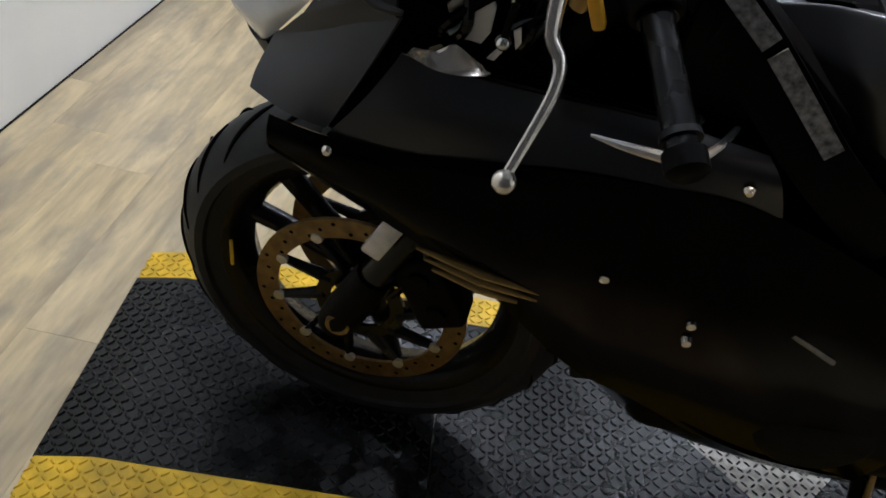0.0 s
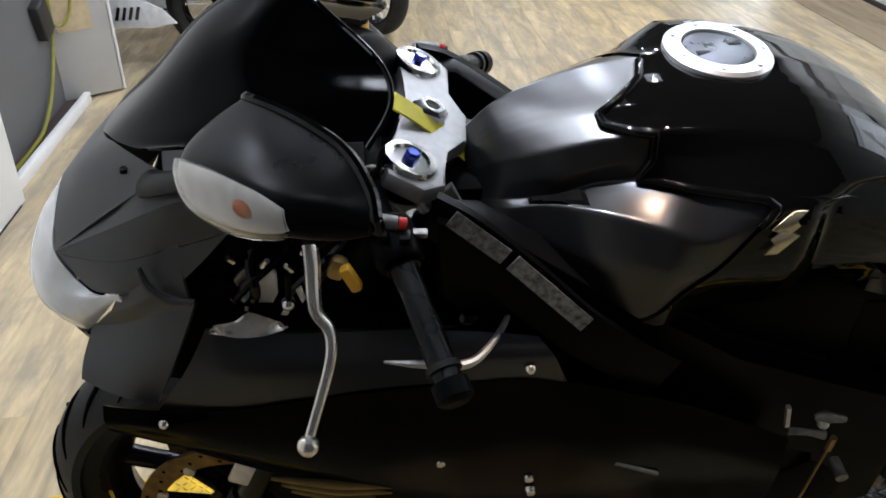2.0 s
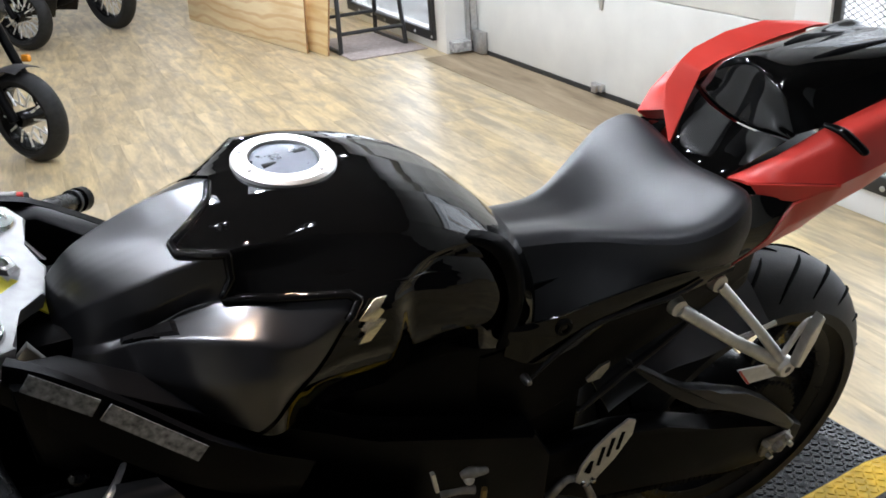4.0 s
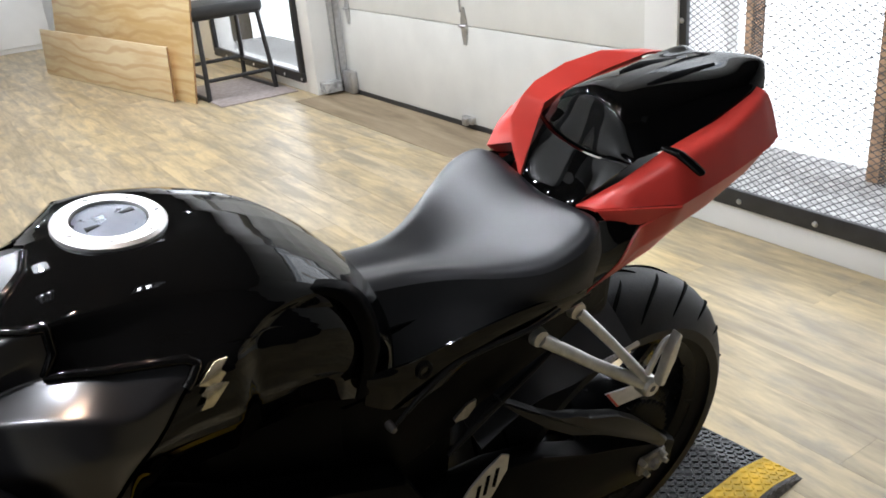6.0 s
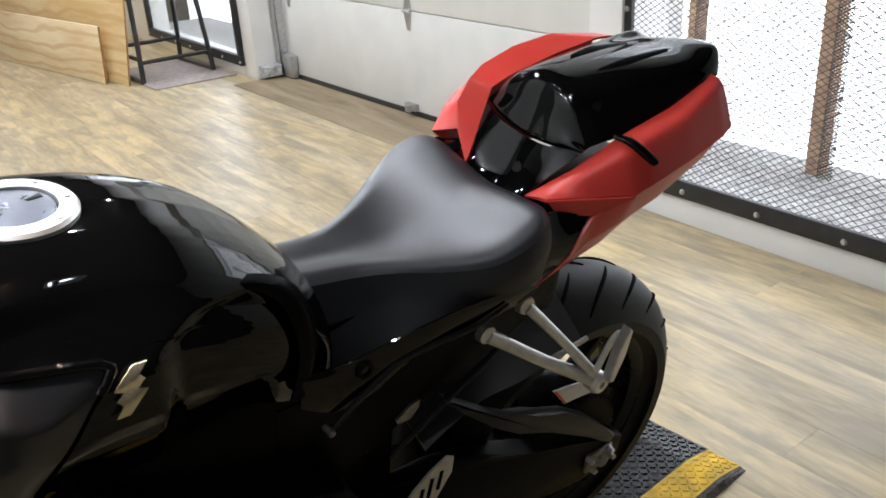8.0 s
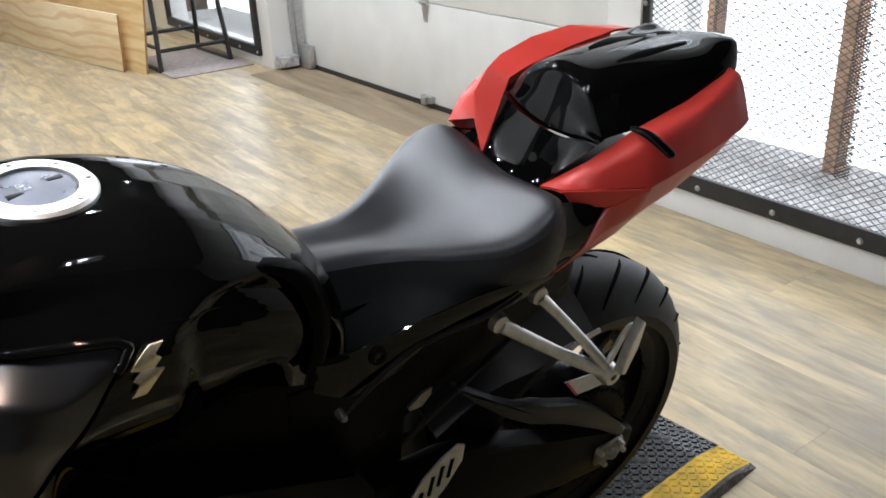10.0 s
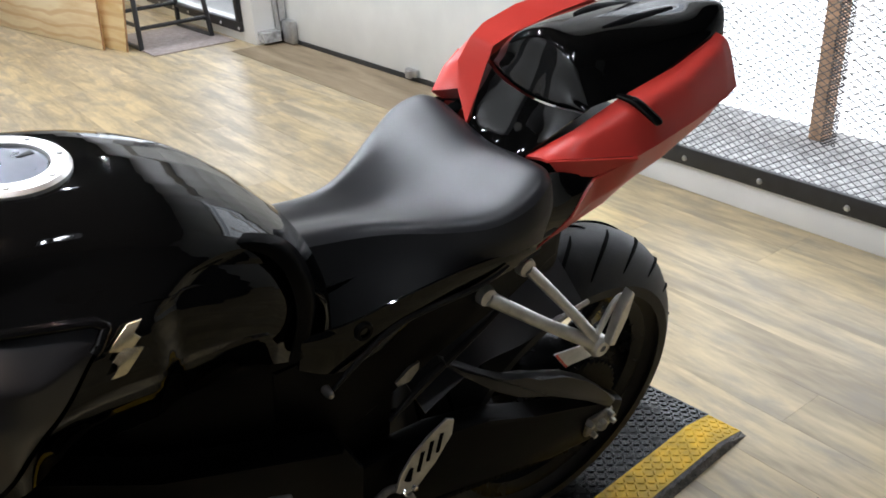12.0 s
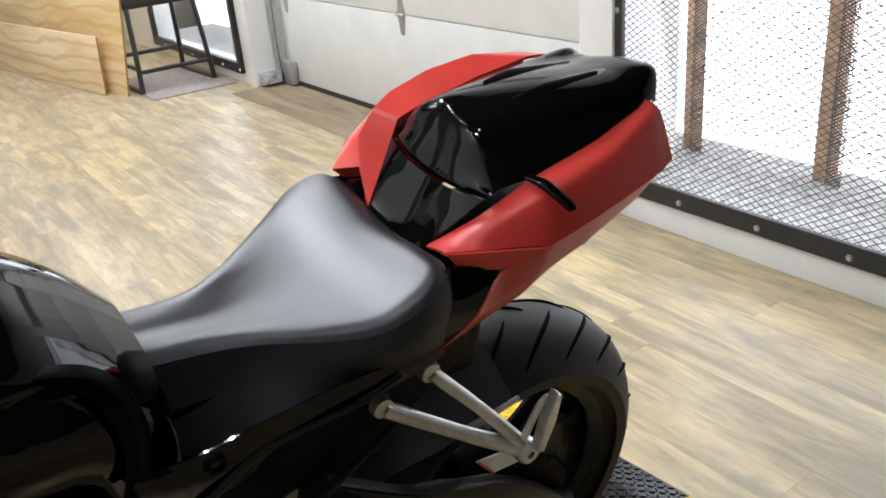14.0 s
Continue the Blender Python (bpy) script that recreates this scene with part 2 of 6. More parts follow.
def spline(points, n):
    """n + 1 points along a smooth curve through the given ones."""
    p = [Vector(q) for q in points]
    if len(p) == 2:
        return [p[0].lerp(p[1], k / n) for k in range(n + 1)]
    out = []
    for k in range(n + 1):
        s = k / n * (len(p) - 1)
        i = min(int(s), len(p) - 2)
        f = s - i
        a, b, c, d = p[max(i - 1, 0)], p[i], p[i + 1], p[min(i + 2, len(p) - 1)]
        m0, m1 = (c - a) * 0.5, (d - b) * 0.5
        out.append((2 * f**3 - 3 * f**2 + 1) * b + (f**3 - 2 * f**2 + f) * m0 + (-2 * f**3 + 3 * f**2) * c + (f**3 - f**2) * m1)
    return out


def tube(points, radius, sides=10, steps=0, bm=None, caps=True, flat=1.0):
    """A round bar along a line; radius may be one number or one for each point given."""
    bm = bm or bmesh.new()
    n = steps or len(points) - 1
    line = spline(points, n) if steps else [Vector(p) for p in points]
    rad = [radius] * (n + 1) if isinstance(radius, (int, float)) else [float(np.interp(k / n, np.linspace(0, 1, len(radius)), radius)) for k in range(n + 1)]
    rings, side = [], None
    for k, p in enumerate(line):
        d = (line[min(k + 1, n)] - line[max(k - 1, 0)]).normalized()
        side = (side - side.dot(d) * d).normalized() if side else d.orthogonal().normalized()
        up = d.cross(side)
        rings.append([p + rad[k] * (math.cos(a) * side + flat * math.sin(a) * up) for a in np.linspace(0, 2 * math.pi, sides, endpoint=False)])
    return skin(bm, rings, caps=caps)


def lathe(profile, steps=48, axis="y", centre=(0, 0, 0), bm=None, closed=False):
    """Turns a profile of (radius, along) pairs about an axis."""
    bm = bm or bmesh.new()
    rings = []
    for a in np.linspace(0, 2 * math.pi, steps, endpoint=False):
        c, s = math.cos(a), math.sin(a)
        pts = {"y": [(r * c, h, r * s) for r, h in profile], "x": [(h, r * c, r * s) for r, h in profile], "z": [(r * c, r * s, h) for r, h in profile]}[axis]
        rings.append([Vector(p) + Vector(centre) for p in pts])
    rows = [[bm.verts.new(p) for p in ring] for ring in rings]
    m = len(profile)
    for i in range(steps):
        a, b = rows[i], rows[(i + 1) % steps]
        for k in range(m if closed else m - 1):
            j = (k + 1) % m
            bm.faces.new((a[k], a[j], b[j], b[k]))
    return bm


def plate(outline, y0, y1, bevel=0.0, bm=None, axis="y"):
    """A flat shape of (x, z) points with a thickness across y (or (x, y) points across z)."""
    bm = bm or bmesh.new()
    put = (lambda p, h: (p[0], h, p[1])) if axis == "y" else (lambda p, h: (p[0], p[1], h)) if axis == "z" else (lambda p, h: (h, p[0], p[1]))
    a, b = [bm.verts.new(put(p, y0)) for p in outline], [bm.verts.new(put(p, y1)) for p in outline]
    fs = [bm.faces.new(a), bm.faces.new(list(reversed(b)))]
    n = len(outline)
    for k in range(n):
        bm.faces.new((a[k], a[(k + 1) % n], b[(k + 1) % n], b[k]))
    if bevel:
        bmesh.ops.bevel(bm, geom=[e for f in fs for e in f.edges], offset=bevel, segments=2, affect="EDGES", profile=0.5)
    return bm


def patch(rows, nu=24, nv=16, thick=0.004, bm=None, smooth_u=True, smooth_v=True):
    """A bent sheet through rows of points, with a thickness."""
    bm = bm or bmesh.new()
    line = lambda pts, n, on: spline(pts, n) if on else [Vector(pts[0]).lerp(Vector(pts[0]), 0)] and piecewise(pts, n)  # noqa: E731
    across = [line(r, nv, smooth_v) for r in rows]
    cols = [line([a[k] for a in across], nu, smooth_u) for k in range(nv + 1)]
    grid = [[bm.verts.new(cols[k][i]) for k in range(nv + 1)] for i in range(nu + 1)]
    fs = []
    for i in range(nu):
        for k in range(nv):
            fs.append(bm.faces.new((grid[i][k], grid[i][k + 1], grid[i + 1][k + 1], grid[i + 1][k])))
    if thick:
        bmesh.ops.recalc_face_normals(bm, faces=bm.faces)
        bmesh.ops.solidify(bm, geom=fs, thickness=thick)
    return bm


def piecewise(points, n):
    p = [Vector(q) for q in points]
    out = []
    for k in range(n + 1):
        s = k / n * (len(p) - 1)
        i = min(int(s), len(p) - 2)
        out.append(p[i].lerp(p[i + 1], s - i))
    return out


def crisp(points, n, soft):
    """Points along straight runs whose corners are rounded off by the given share of the run."""
    p = [Vector(q) for q in points]
    runs = len(p) - 1
    soft = [soft] * (runs - 1) if isinstance(soft, float) else soft
    out, key = [p[0]], [0.0]
    for k, (a, b, c) in enumerate(zip(p, p[1:], p[2:])):
        f, g = b.lerp(a, soft[k]), b.lerp(c, soft[k])
        for u in (0, 0.25, 0.5, 0.75, 1):
            out.append(f.lerp(b, u).lerp(b.lerp(g, u), u))
            key.append(k + 1 + soft[k] * (2 * u - 1))
    out.append(p[-1])
    key.append(runs)
    res = []
    for k in range(n + 1):
        u = k / n * runs
        j = min(max(i for i in range(len(key)) if key[i] <= u + 1e-9), len(key) - 2)
        res.append(out[j].lerp(out[j + 1], (u - key[j]) / (key[j + 1] - key[j])))
    return res


def flipped(bm):
    """The same shape on the other side of the plane y = 0."""
    for v in bm.verts:
        v.co.y = -v.co.y
    bmesh.ops.reverse_faces(bm, faces=bm.faces)
    return bm


def bmesh_sphere(r, u=16, v=10):
    bm = bmesh.new()
    bmesh.ops.create_uvsphere(bm, u_segments=u, v_segments=v, radius=r)
    return bm


def thing(name, label, category, m=None, group="", kind=""):
    ob = new(name)
    ob.empty_display_size = 0.1
    if m:
        ob.matrix_world = m
    return tagged(ob, label, category, group, kind)


def structure(name, bm, mat, label, category):
    return tagged(part(name, bm, mat), label, category, kind="structure")

# ---------------------------------------------------------------- lamps under the ceiling
WARM = (0.93, 0.95, 1.0)


M_bulb = glowing("lit_bulb", (1.0, 0.97, 0.92), 8.0)


def ceiling_spot(x, y, watts, color=WARM, aim=None, cone=20):
    f = thing("ceiling_spot", "small dark unseen ceiling spotlight, switched on", "ceiling lamp", pose(x, y, CEIL), group="ceiling spotlights")
    part("shade", lathe([(0.020, -0.002), (0.088, -0.030), (0.094, -0.105), (0.090, -0.105), (0.084, -0.034), (0.018, -0.006)], 28, "z", closed=True), M_ceil, f, "round dark lamp shade")
    part("bulb", moved(bmesh_sphere(0.016), Matrix.Translation((0, 0, -0.045))), M_bulb, f, "small glowing bulb")
    if aim:
        ob = lamp("spot_lamp", "SPOT", watts, look((x, y, CEIL - 0.09), aim), color, 0.035)
        ob.data.spot_size, ob.data.spot_blend = radians(cone), 0.6
    else:
        lamp("spot_lamp", "POINT", watts, pose(x, y, CEIL - 0.088), color, 0.026)


for x, y, watts in ((-1.15, 0.10, 26), (-0.80, 0.12, 14), (-1.10, 0.80, 26), (-0.45, 1.25, 16), (0.08, 1.42, 64), (0.60, 1.35, 26), (1.18, 1.50, 30), (-0.05, 2.45, 16), (0.85, 2.45, 20), (1.9, 2.45, 32)):
    ceiling_spot(x, y, watts)
# unseen aimed lamps, added for the tank cover's highlights and to brighten the tail
ceiling_spot(-0.42, -0.04, 330, WARM, (0.19, -0.09, 0.95), 12.5)
ceiling_spot(0.42, -0.10, 190, (1.0, 0.68, 0.46), (0.19, -0.15, 0.9), 12)
ceiling_spot(0.20, -0.42, 85, (1.0, 0.96, 0.9), (0.99, 0.10, 0.97), 13)
for x, y in ((0.30, -0.55), (0.95, -0.35), (-0.10, 0.62)):
    for dx in (0.0, 0.13):
        ceiling_spot(x + dx, y, 3.5)
# unseen pair added to lift the front fairing
for dx in (0.0, 0.13):
    ceiling_spot(-0.45 + dx, -0.55, 4)
# the 150 W one is raised to brighten the plywood
for y in (3.4, 5.2, 7.4):
    for x in (-0.5, 1.5):
        ceiling_spot(x, y, 48 if y != 5.2 or x < 0 else 150)
lamp("window_light", "AREA", 14, look((2.70, 0.68, 1.2), (0, 0.68, 0.6)), (0.9, 0.95, 1.0), 1.2, 1.9)
lamp("window_light", "AREA", 30, look((2.70, 5.5, 1.2), (0, 5.5, 0.6)), (0.9, 0.95, 1.0), 1.6, 1.9)

# ---------------------------------------------------------------- the room
WEST, EAST, NORTH, SOUTH = -1.30, 2.554, 10.0, -1.7
DOOR_X = 2.757

structure("floor", box(-3.2, 3.0, SOUTH - 0.2, NORTH + 0.2, -0.12, -0.006), M_plank, "pale oak-look vinyl plank floor, worn and lightly scuffed", "floor")
structure("ceiling", box(-3.2, 3.0, SOUTH - 0.2, NORTH + 0.2, CEIL, CEIL + 0.15), M_ceil, "plain dark painted showroom ceiling", "ceiling")
structure("wall_north", box(-3.2, 2.9, NORTH, NORTH + 0.15, 0, CEIL), M_white, "plain white painted far wall", "wall")
# added wall out of view: blocks light and darkens what the near side reflects
structure("wall_south", box(-3.2, 2.9, SOUTH - 0.15, SOUTH, 0, CEIL), M_dark, "unseen dark wall, added to keep near-side reflections dark", "wall")
structure("wall_west", box(WEST - 0.14, WEST, SOUTH, 1.84, 0.0, CEIL, 0.004), M_white, "white painted partition wall beside the motorcycle", "wall")
structure("wall_recess", box(-1.60, -1.44, 1.5, 2.84, 0, CEIL), M_grey, "grey painted back wall of the alcove", "wall")
structure("wall_west_far", box(-3.2, -3.05, 3.3, NORTH, 0, CEIL), M_white, "white wall far behind the parked motorcycles", "wall")
structure("wall_alcove_side", box(-3.2, -1.605, 2.84, 2.94, 0, CEIL), M_grey, "grey painted alcove side wall", "wall")
# east wall, with the door recess and two windows
WIN1, WIN2 = (0.05, 1.316), (4.63, 6.40)


def wall_piece(name, y0, y1, z0, z1, x1=2.70, x0=EAST):
    return structure(name, box(x0, x1, y0, y1, z0, z1, 0.004), M_white, "white painted wall around the windows and overhead door", "wall")


wall_piece("wall_east_1", SOUTH, WIN1[0] + 0.02, 0, CEIL, 2.75, 2.584)
wall_piece("wall_east_2", WIN1[0] + 0.02, WIN1[1] - 0.02, 0, 0.112, 2.70, 2.584)
wall_piece("wall_east_3", WIN1[0] + 0.02, WIN1[1] - 0.02, 2.2, CEIL)
wall_piece("wall_east_4", WIN1[1] - 0.02, 1.458, 0, CEIL, 2.90)
wall_piece("wall_east_5", 1.458, 4.47, 2.25, CEIL, 2.90)
wall_piece("wall_east_6", 4.47, WIN2[0] + 0.03, 0, CEIL, 2.90)
wall_piece("wall_east_7", WIN2[0] + 0.03, WIN2[1] - 0.03, 0, 0.10)
wall_piece("wall_east_8", WIN2[0] + 0.03, WIN2[1] - 0.03, 2.2, CEIL)
wall_piece("wall_east_9", WIN2[1] - 0.03, NORTH, 0, CEIL)
structure("threshold", box(2.37, 2.80, 1.43, 4.45, -0.005, 0.003), M_thresh, "worn brown floor strip in front of the overhead door", "floor")

# overhead door: four sections, hinges, track, rubber seal
door = thing("garage_door", "closed white sectional overhead door with steel hinges", "garage door", kind="structure")
for k in range(4):
    z0 = 0.03 + 0.537 * k
    b = box(DOOR_X, DOOR_X + 0.045, 1.46, 4.40, z0, z0 + 0.533, 0.006)
    part("door_panel", b, M_door, door)
part("rubber_seal", box(DOOR_X - 0.004, DOOR_X + 0.03, 1.46, 4.38, 0.0, 0.03, 0.006), M_carbon, door, "black rubber bottom seal")


def hinge(y, z):
    b = plate([(y - 0.03, z - 0.012), (y - 0.012, z - 0.10), (y + 0.012, z - 0.10), (y + 0.03, z - 0.012), (y + 0.03, z + 0.012), (y + 0.010, z + 0.10), (y - 0.010, z + 0.10), (y - 0.03, z + 0.012)], DOOR_X - 0.006, DOOR_X - 0.001, axis="x")
    tube([(DOOR_X - 0.012, y - 0.035, z), (DOOR_X - 0.012, y + 0.035, z)], 0.008, bm=b)
    part("hinge", b, M_steel, door, "galvanised strap hinge", smooth=False)


for z in (0.565, 1.10, 1.64):
    for y in (1.53, 2.95, 4.28):
        hinge(y, z)
b = box(DOOR_X - 0.03, DOOR_X - 0.001, 2.90, 3.0, 0.035, 0.075, 0.004)
box(DOOR_X - 0.05, DOOR_X - 0.03, 2.93, 2.97, 0.03, 0.07, 0.003, bm=b)
part("lift_handle", b, M_steel, door, "small galvanised lift handle")
part("lock_rod", tube([(DOOR_X - 0.02, 2.955, 0.64), (DOOR_X - 0.02, 2.955, 0.70), (DOOR_X - 0.035, 2.985, 0.74), (DOOR_X - 0.035, 2.985, 0.95)], 0.006), M_steel, door)
for y in (4.41, 1.50):
    b = box(DOOR_X - 0.06, DOOR_X - 0.055, y - 0.03, y + 0.03, 0.02, 2.2)
    box(DOOR_X - 0.06, DOOR_X - 0.01, y - 0.03, y - 0.026, 0.02, 2.2, bm=b)
    box(DOOR_X - 0.06, DOOR_X - 0.01, y + 0.026, y + 0.03, 0.02, 2.2, bm=b)
    part("door_track", b, M_steel, door, "galvanised vertical track")
    part("roller_bracket", box(DOOR_X - 0.05, DOOR_X - 0.002, y - 0.16, y - 0.03, 0.01, 0.16, 0.01), M_steel, door)
part("lift_cable", tube([(2.70, 4.455, 0.05), (2.69, 4.453, 1.2), (2.70, 4.45, 2.2)], 0.004, steps=8), M_steel, door)


def mesh_net(y0, y1, z0, z1, x, pitch=0.036, r=0.0010):
    """Expanded metal: diamond strands both ways, clipped to the opening."""
    bm = bmesh.new()
    slope = 0.62
    for sgn in (1, -1):
        k0 = int((z0 - sgn * slope * (y1 if sgn > 0 else y0)) / (pitch * slope)) - 80
        for k in range(k0, k0 + 400):
            c = k * pitch * slope * 1.0
            pts = []
            ya, yb = (z0 - c) / (sgn * slope), (z1 - c) / (sgn * slope)
            lo, hi = max(y0, min(ya, yb)), min(y1, max(ya, yb))
            if hi - lo < 0.004:
                continue
            p, q = Vector((x, lo, c + sgn * slope * lo)), Vector((x, hi, c + sgn * slope * hi))
            d = (q - p).normalized()
            n1, n2 = Vector((1, 0, 0)) * r, d.cross(Vector((1, 0, 0))) * r * 1.5
            a = [bm.verts.new(p + v) for v in (n1, n2, -n1, -n2)]
            e = [bm.verts.new(q + v) for v in (n1, n2, -n1, -n2)]
            for i in range(4):
                bm.faces.new((a[i], a[(i + 1) % 4], e[(i + 1) % 4], e[i]))
    return bm


def caged_window(name, y0, y1, z0, z1, posts, label):
    win = thing(name, label, "window", kind="structure")
    w, d = 0.052, 0.030
    low = 0.066 if y0 < 1 else 0.066
    x0, x1 = (2.566 if y0 < 1 else EAST - d), (2.586 if y0 < 1 else EAST + 0.004)
    for nm, lim in (("bottom_rail", (y0, y1, z0, z0 + low)), ("top_rail", (y0, y1, z1 - w, z1)), ("side_rail", (y0, y0 + w, z0 + low, z1 - w)), ("side_rail", (y1 - w, y1, z0 + low, z1 - w))):
        part(nm, box(x0, x1, lim[0], lim[1], lim[2], lim[3], 0.003), M_ironblack, win, "black angle-iron rail")
    n = max(2, round((y1 - y0) / 0.315))
    for k in range(n + 1):
        y = y0 + 0.012 + (y1 - y0 - 0.024) * k / n
        b = lathe([(0.0001, -0.008), (0.007, -0.007), (0.010, -0.003), (0.011, 0.0)], 10, "x", (x0, y, z0 + 0.026))
        part("bolt", b, M_steel, win)
    for z in np.arange(z0 + 0.3, z1, 0.35):
        part("bolt", lathe([(0.0001, -0.008), (0.007, -0.007), (0.011, 0.0)], 10, "x", (x0, y1 - 0.03, z)), M_steel, win)
    part("wire_mesh", mesh_net(y0 + 0.03, y1 - 0.03, z0 + 0.05, z1 - 0.03, (2.579 if y0 < 1 else EAST + 0.010), 0.036, 0.0010 if y0 < 1 else 0.0016), M_wire, win, "dark expanded-metal security mesh")
    # reveal behind the mesh: gritty ledge, posts and the pale sheet that glows as daylight
    part("ledge", box((2.598 if y0 < 1 else EAST + 0.02), 3.22, y0 - 0.25, y1 + 0.4, z0 - 0.05, z0 + 0.018, 0.004), M_ledge, win, "gritty grey ledge behind the mesh")
    for y, wd in posts:
        part("post", box(3.06, 3.12, y - wd / 2, y + wd / 2, z0 + 0.018, z1, 0.004), M_brown, win, "brown timber post")
        part("wire_mesh", moved(mesh_net(-0.03, 0.03, z0 + 0.02, z1, 0.0, 0.02, 0.0013), Matrix.Translation((3.04, y - wd / 2 - 0.03, 0))), M_ironblack, win)
    return win


caged_window("window_1", WIN1[0], WIN1[1], 0.104, 2.25, [(0.785, 0.062), (1.37, 0.05), (0.13, 0.06)], "low window behind black security mesh, bright with daylight")
caged_window("window_2", WIN2[0], WIN2[1], 0.07, 2.25, [(4.80, 0.08), (5.6, 0.06)], "low window behind black security mesh beside the overhead door")


def slotted_sheet(y0, y1, z0, z1, x):
    """A pale sheet with rows of short slots, as thin dark dashes standing proud."""
    bm = bmesh.new()
    row = 0
    z = z0 + 0.02
    while z < z1:
        y = y0 + (0.03 if row % 2 else 0.0)
        while y < y1:
            a = [bm.verts.new((x, y, z)), bm.verts.new((x, y + 0.022, z)), bm.verts.new((x, y + 0.022, z + 0.006)), bm.verts.new((x, y, z + 0.006))]
            bm.faces.new(a)
            y += 0.06
        z += 0.024
        row += 1
    return bm


M_dash = material("grey_slot_shade", (0.52, 0.53, 0.56), 0.7)
# the sheets emit light themselves, in place of daylight from outdoors
for nm, (y0, y1) in (("glowing_screen", (-0.4, 1.9)), ("glowing_screen", (4.3, 7.2))):
    sc = thing(nm, "pale slotted screen outside the window, glowing in place of daylight", "screen", kind="structure")
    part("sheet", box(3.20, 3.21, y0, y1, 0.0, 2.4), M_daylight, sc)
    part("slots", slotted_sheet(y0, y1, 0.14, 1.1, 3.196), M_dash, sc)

# alcove: sill strip, dark floor strip, partition panel, cable, socket
structure("alcove_sill", box(-1.365, -1.338, 1.845, 2.815, 0.0, 0.045, 0.003), M_white, "white painted sill strip at the alcove's foot", "trim")
structure("alcove_floor", box(-1.438, -1.366, 1.5, 2.83, 0.0, 0.012), material("dark_boards", (0.06, 0.04, 0.032), 0.6, vary=0.3), "dark brown floor of the alcove", "floor")
structure("wall_post", box(-1.43, -1.315, 1.80, 1.852, 0.0, CEIL, 0.004), M_white, "white painted end post of the partition wall", "wall")
cab = thing("partition_panel", "pale grey painted partition panel end beside the alcove", "partition", pose(-1.40, 2.82, 0, 0, 0, 35), kind="structure")
part("panel", box(-0.05, 0.205, 0.002, 0.10, 0.012, 2.3, 0.003), M_panelgrey, cab)
part("edge_trim", box(0.206, 0.219, -0.004, 0.106, 0.012, 2.3, 0.003), M_white, cab, "bright white edge strip")
part("beige_patch", box(-0.02, 0.13, -0.001, 0.001, 0.30, 0.55), material("beige_board", (0.55, 0.44, 0.27), 0.7), cab, "bare beige board patch")
cable = part("cable", tube([(-1.425, 2.72, 0.95), (-1.425, 2.80, 0.60), (-1.425, 2.79, 0.34), (-1.42, 2.64, 0.145), (-1.41, 2.44, 0.04), (-1.40, 2.25, 0.024), (-1.40, 2.05, 0.022)], 0.0075, 8, 50), M_cable)
tagged(cable, "yellow-green extension cable hanging down a grey wall", "cable")
loop = part("cable", tube([(-1.42, 2.68, 0.42), (-1.405, 2.76, 0.35), (-1.375, 2.80, 0.345), (-1.345, 2.832, 0.42), (-1.335, 2.845, 0.60), (-1.335, 2.845, 0.90)], 0.006, 8, 40), M_cable)
tagged(loop, "thin yellow-green cable looping from the black socket box", "cable")
sock = part("socket", moved(box(-0.022, 0.022, -0.055, 0.055, -0.075, 0.075, 0.010, 3), Matrix.Translation((-1.42, 2.69, 0.395)) @ Matrix.Rotation(radians(14), 4, "X")), M_carbon)
tagged(sock, "black socket box fixed on the grey alcove wall", "socket")
structure("baseboard", box(WEST + 0.001, WEST + 0.004, SOUTH + 0.01, 1.80, 0.001, 0.005), M_frame, "thin dark dirty gap line along the wall foot", "trim")

# ---------------------------------------------------------------- rubber parking mat
MAT_M = pose(0.39, 0.14, 0, 0, 0, 4.6)
MX0, MX1, MY0, MY1 = -1.165, 1.165, -0.128, 0.310
RIM_W, MAT_T, END = 0.082, 0.024, 0.095
mat_ob = thing("parking_mat", "black diamond-plate rubber mat with worn yellow edge strips on the floor", "mat", MAT_M)
M_side = material("scuffed_grey_mat_side", (0.16, 0.15, 0.135), 0.7, vary=0.5, scale=60, bump=0.5, fine=180)


def mat_top(x):
    """Height of the mat's top: flat, with a ramp at both ends."""
    return 0.005 + (MAT_T - 0.005) * min(1.0, max(0.0, (min(x - MX0, MX1 - x)) / END))


def mat_slab(xa, xb, ya, yb, bevel=0.0):
    """A slab of the mat between two seams, bent down over the end ramps."""
    xs = sorted({xa, xb} | {x for x in (MX0 + END, MX1 - END) if xa < x < xb})
    bm = bmesh.new()
    skin(bm, [[Vector((x, ya, 0)), Vector((x, yb, 0)), Vector((x, yb, mat_top(x))), Vector((x, ya, mat_top(x)))] for x in xs])
    return bm


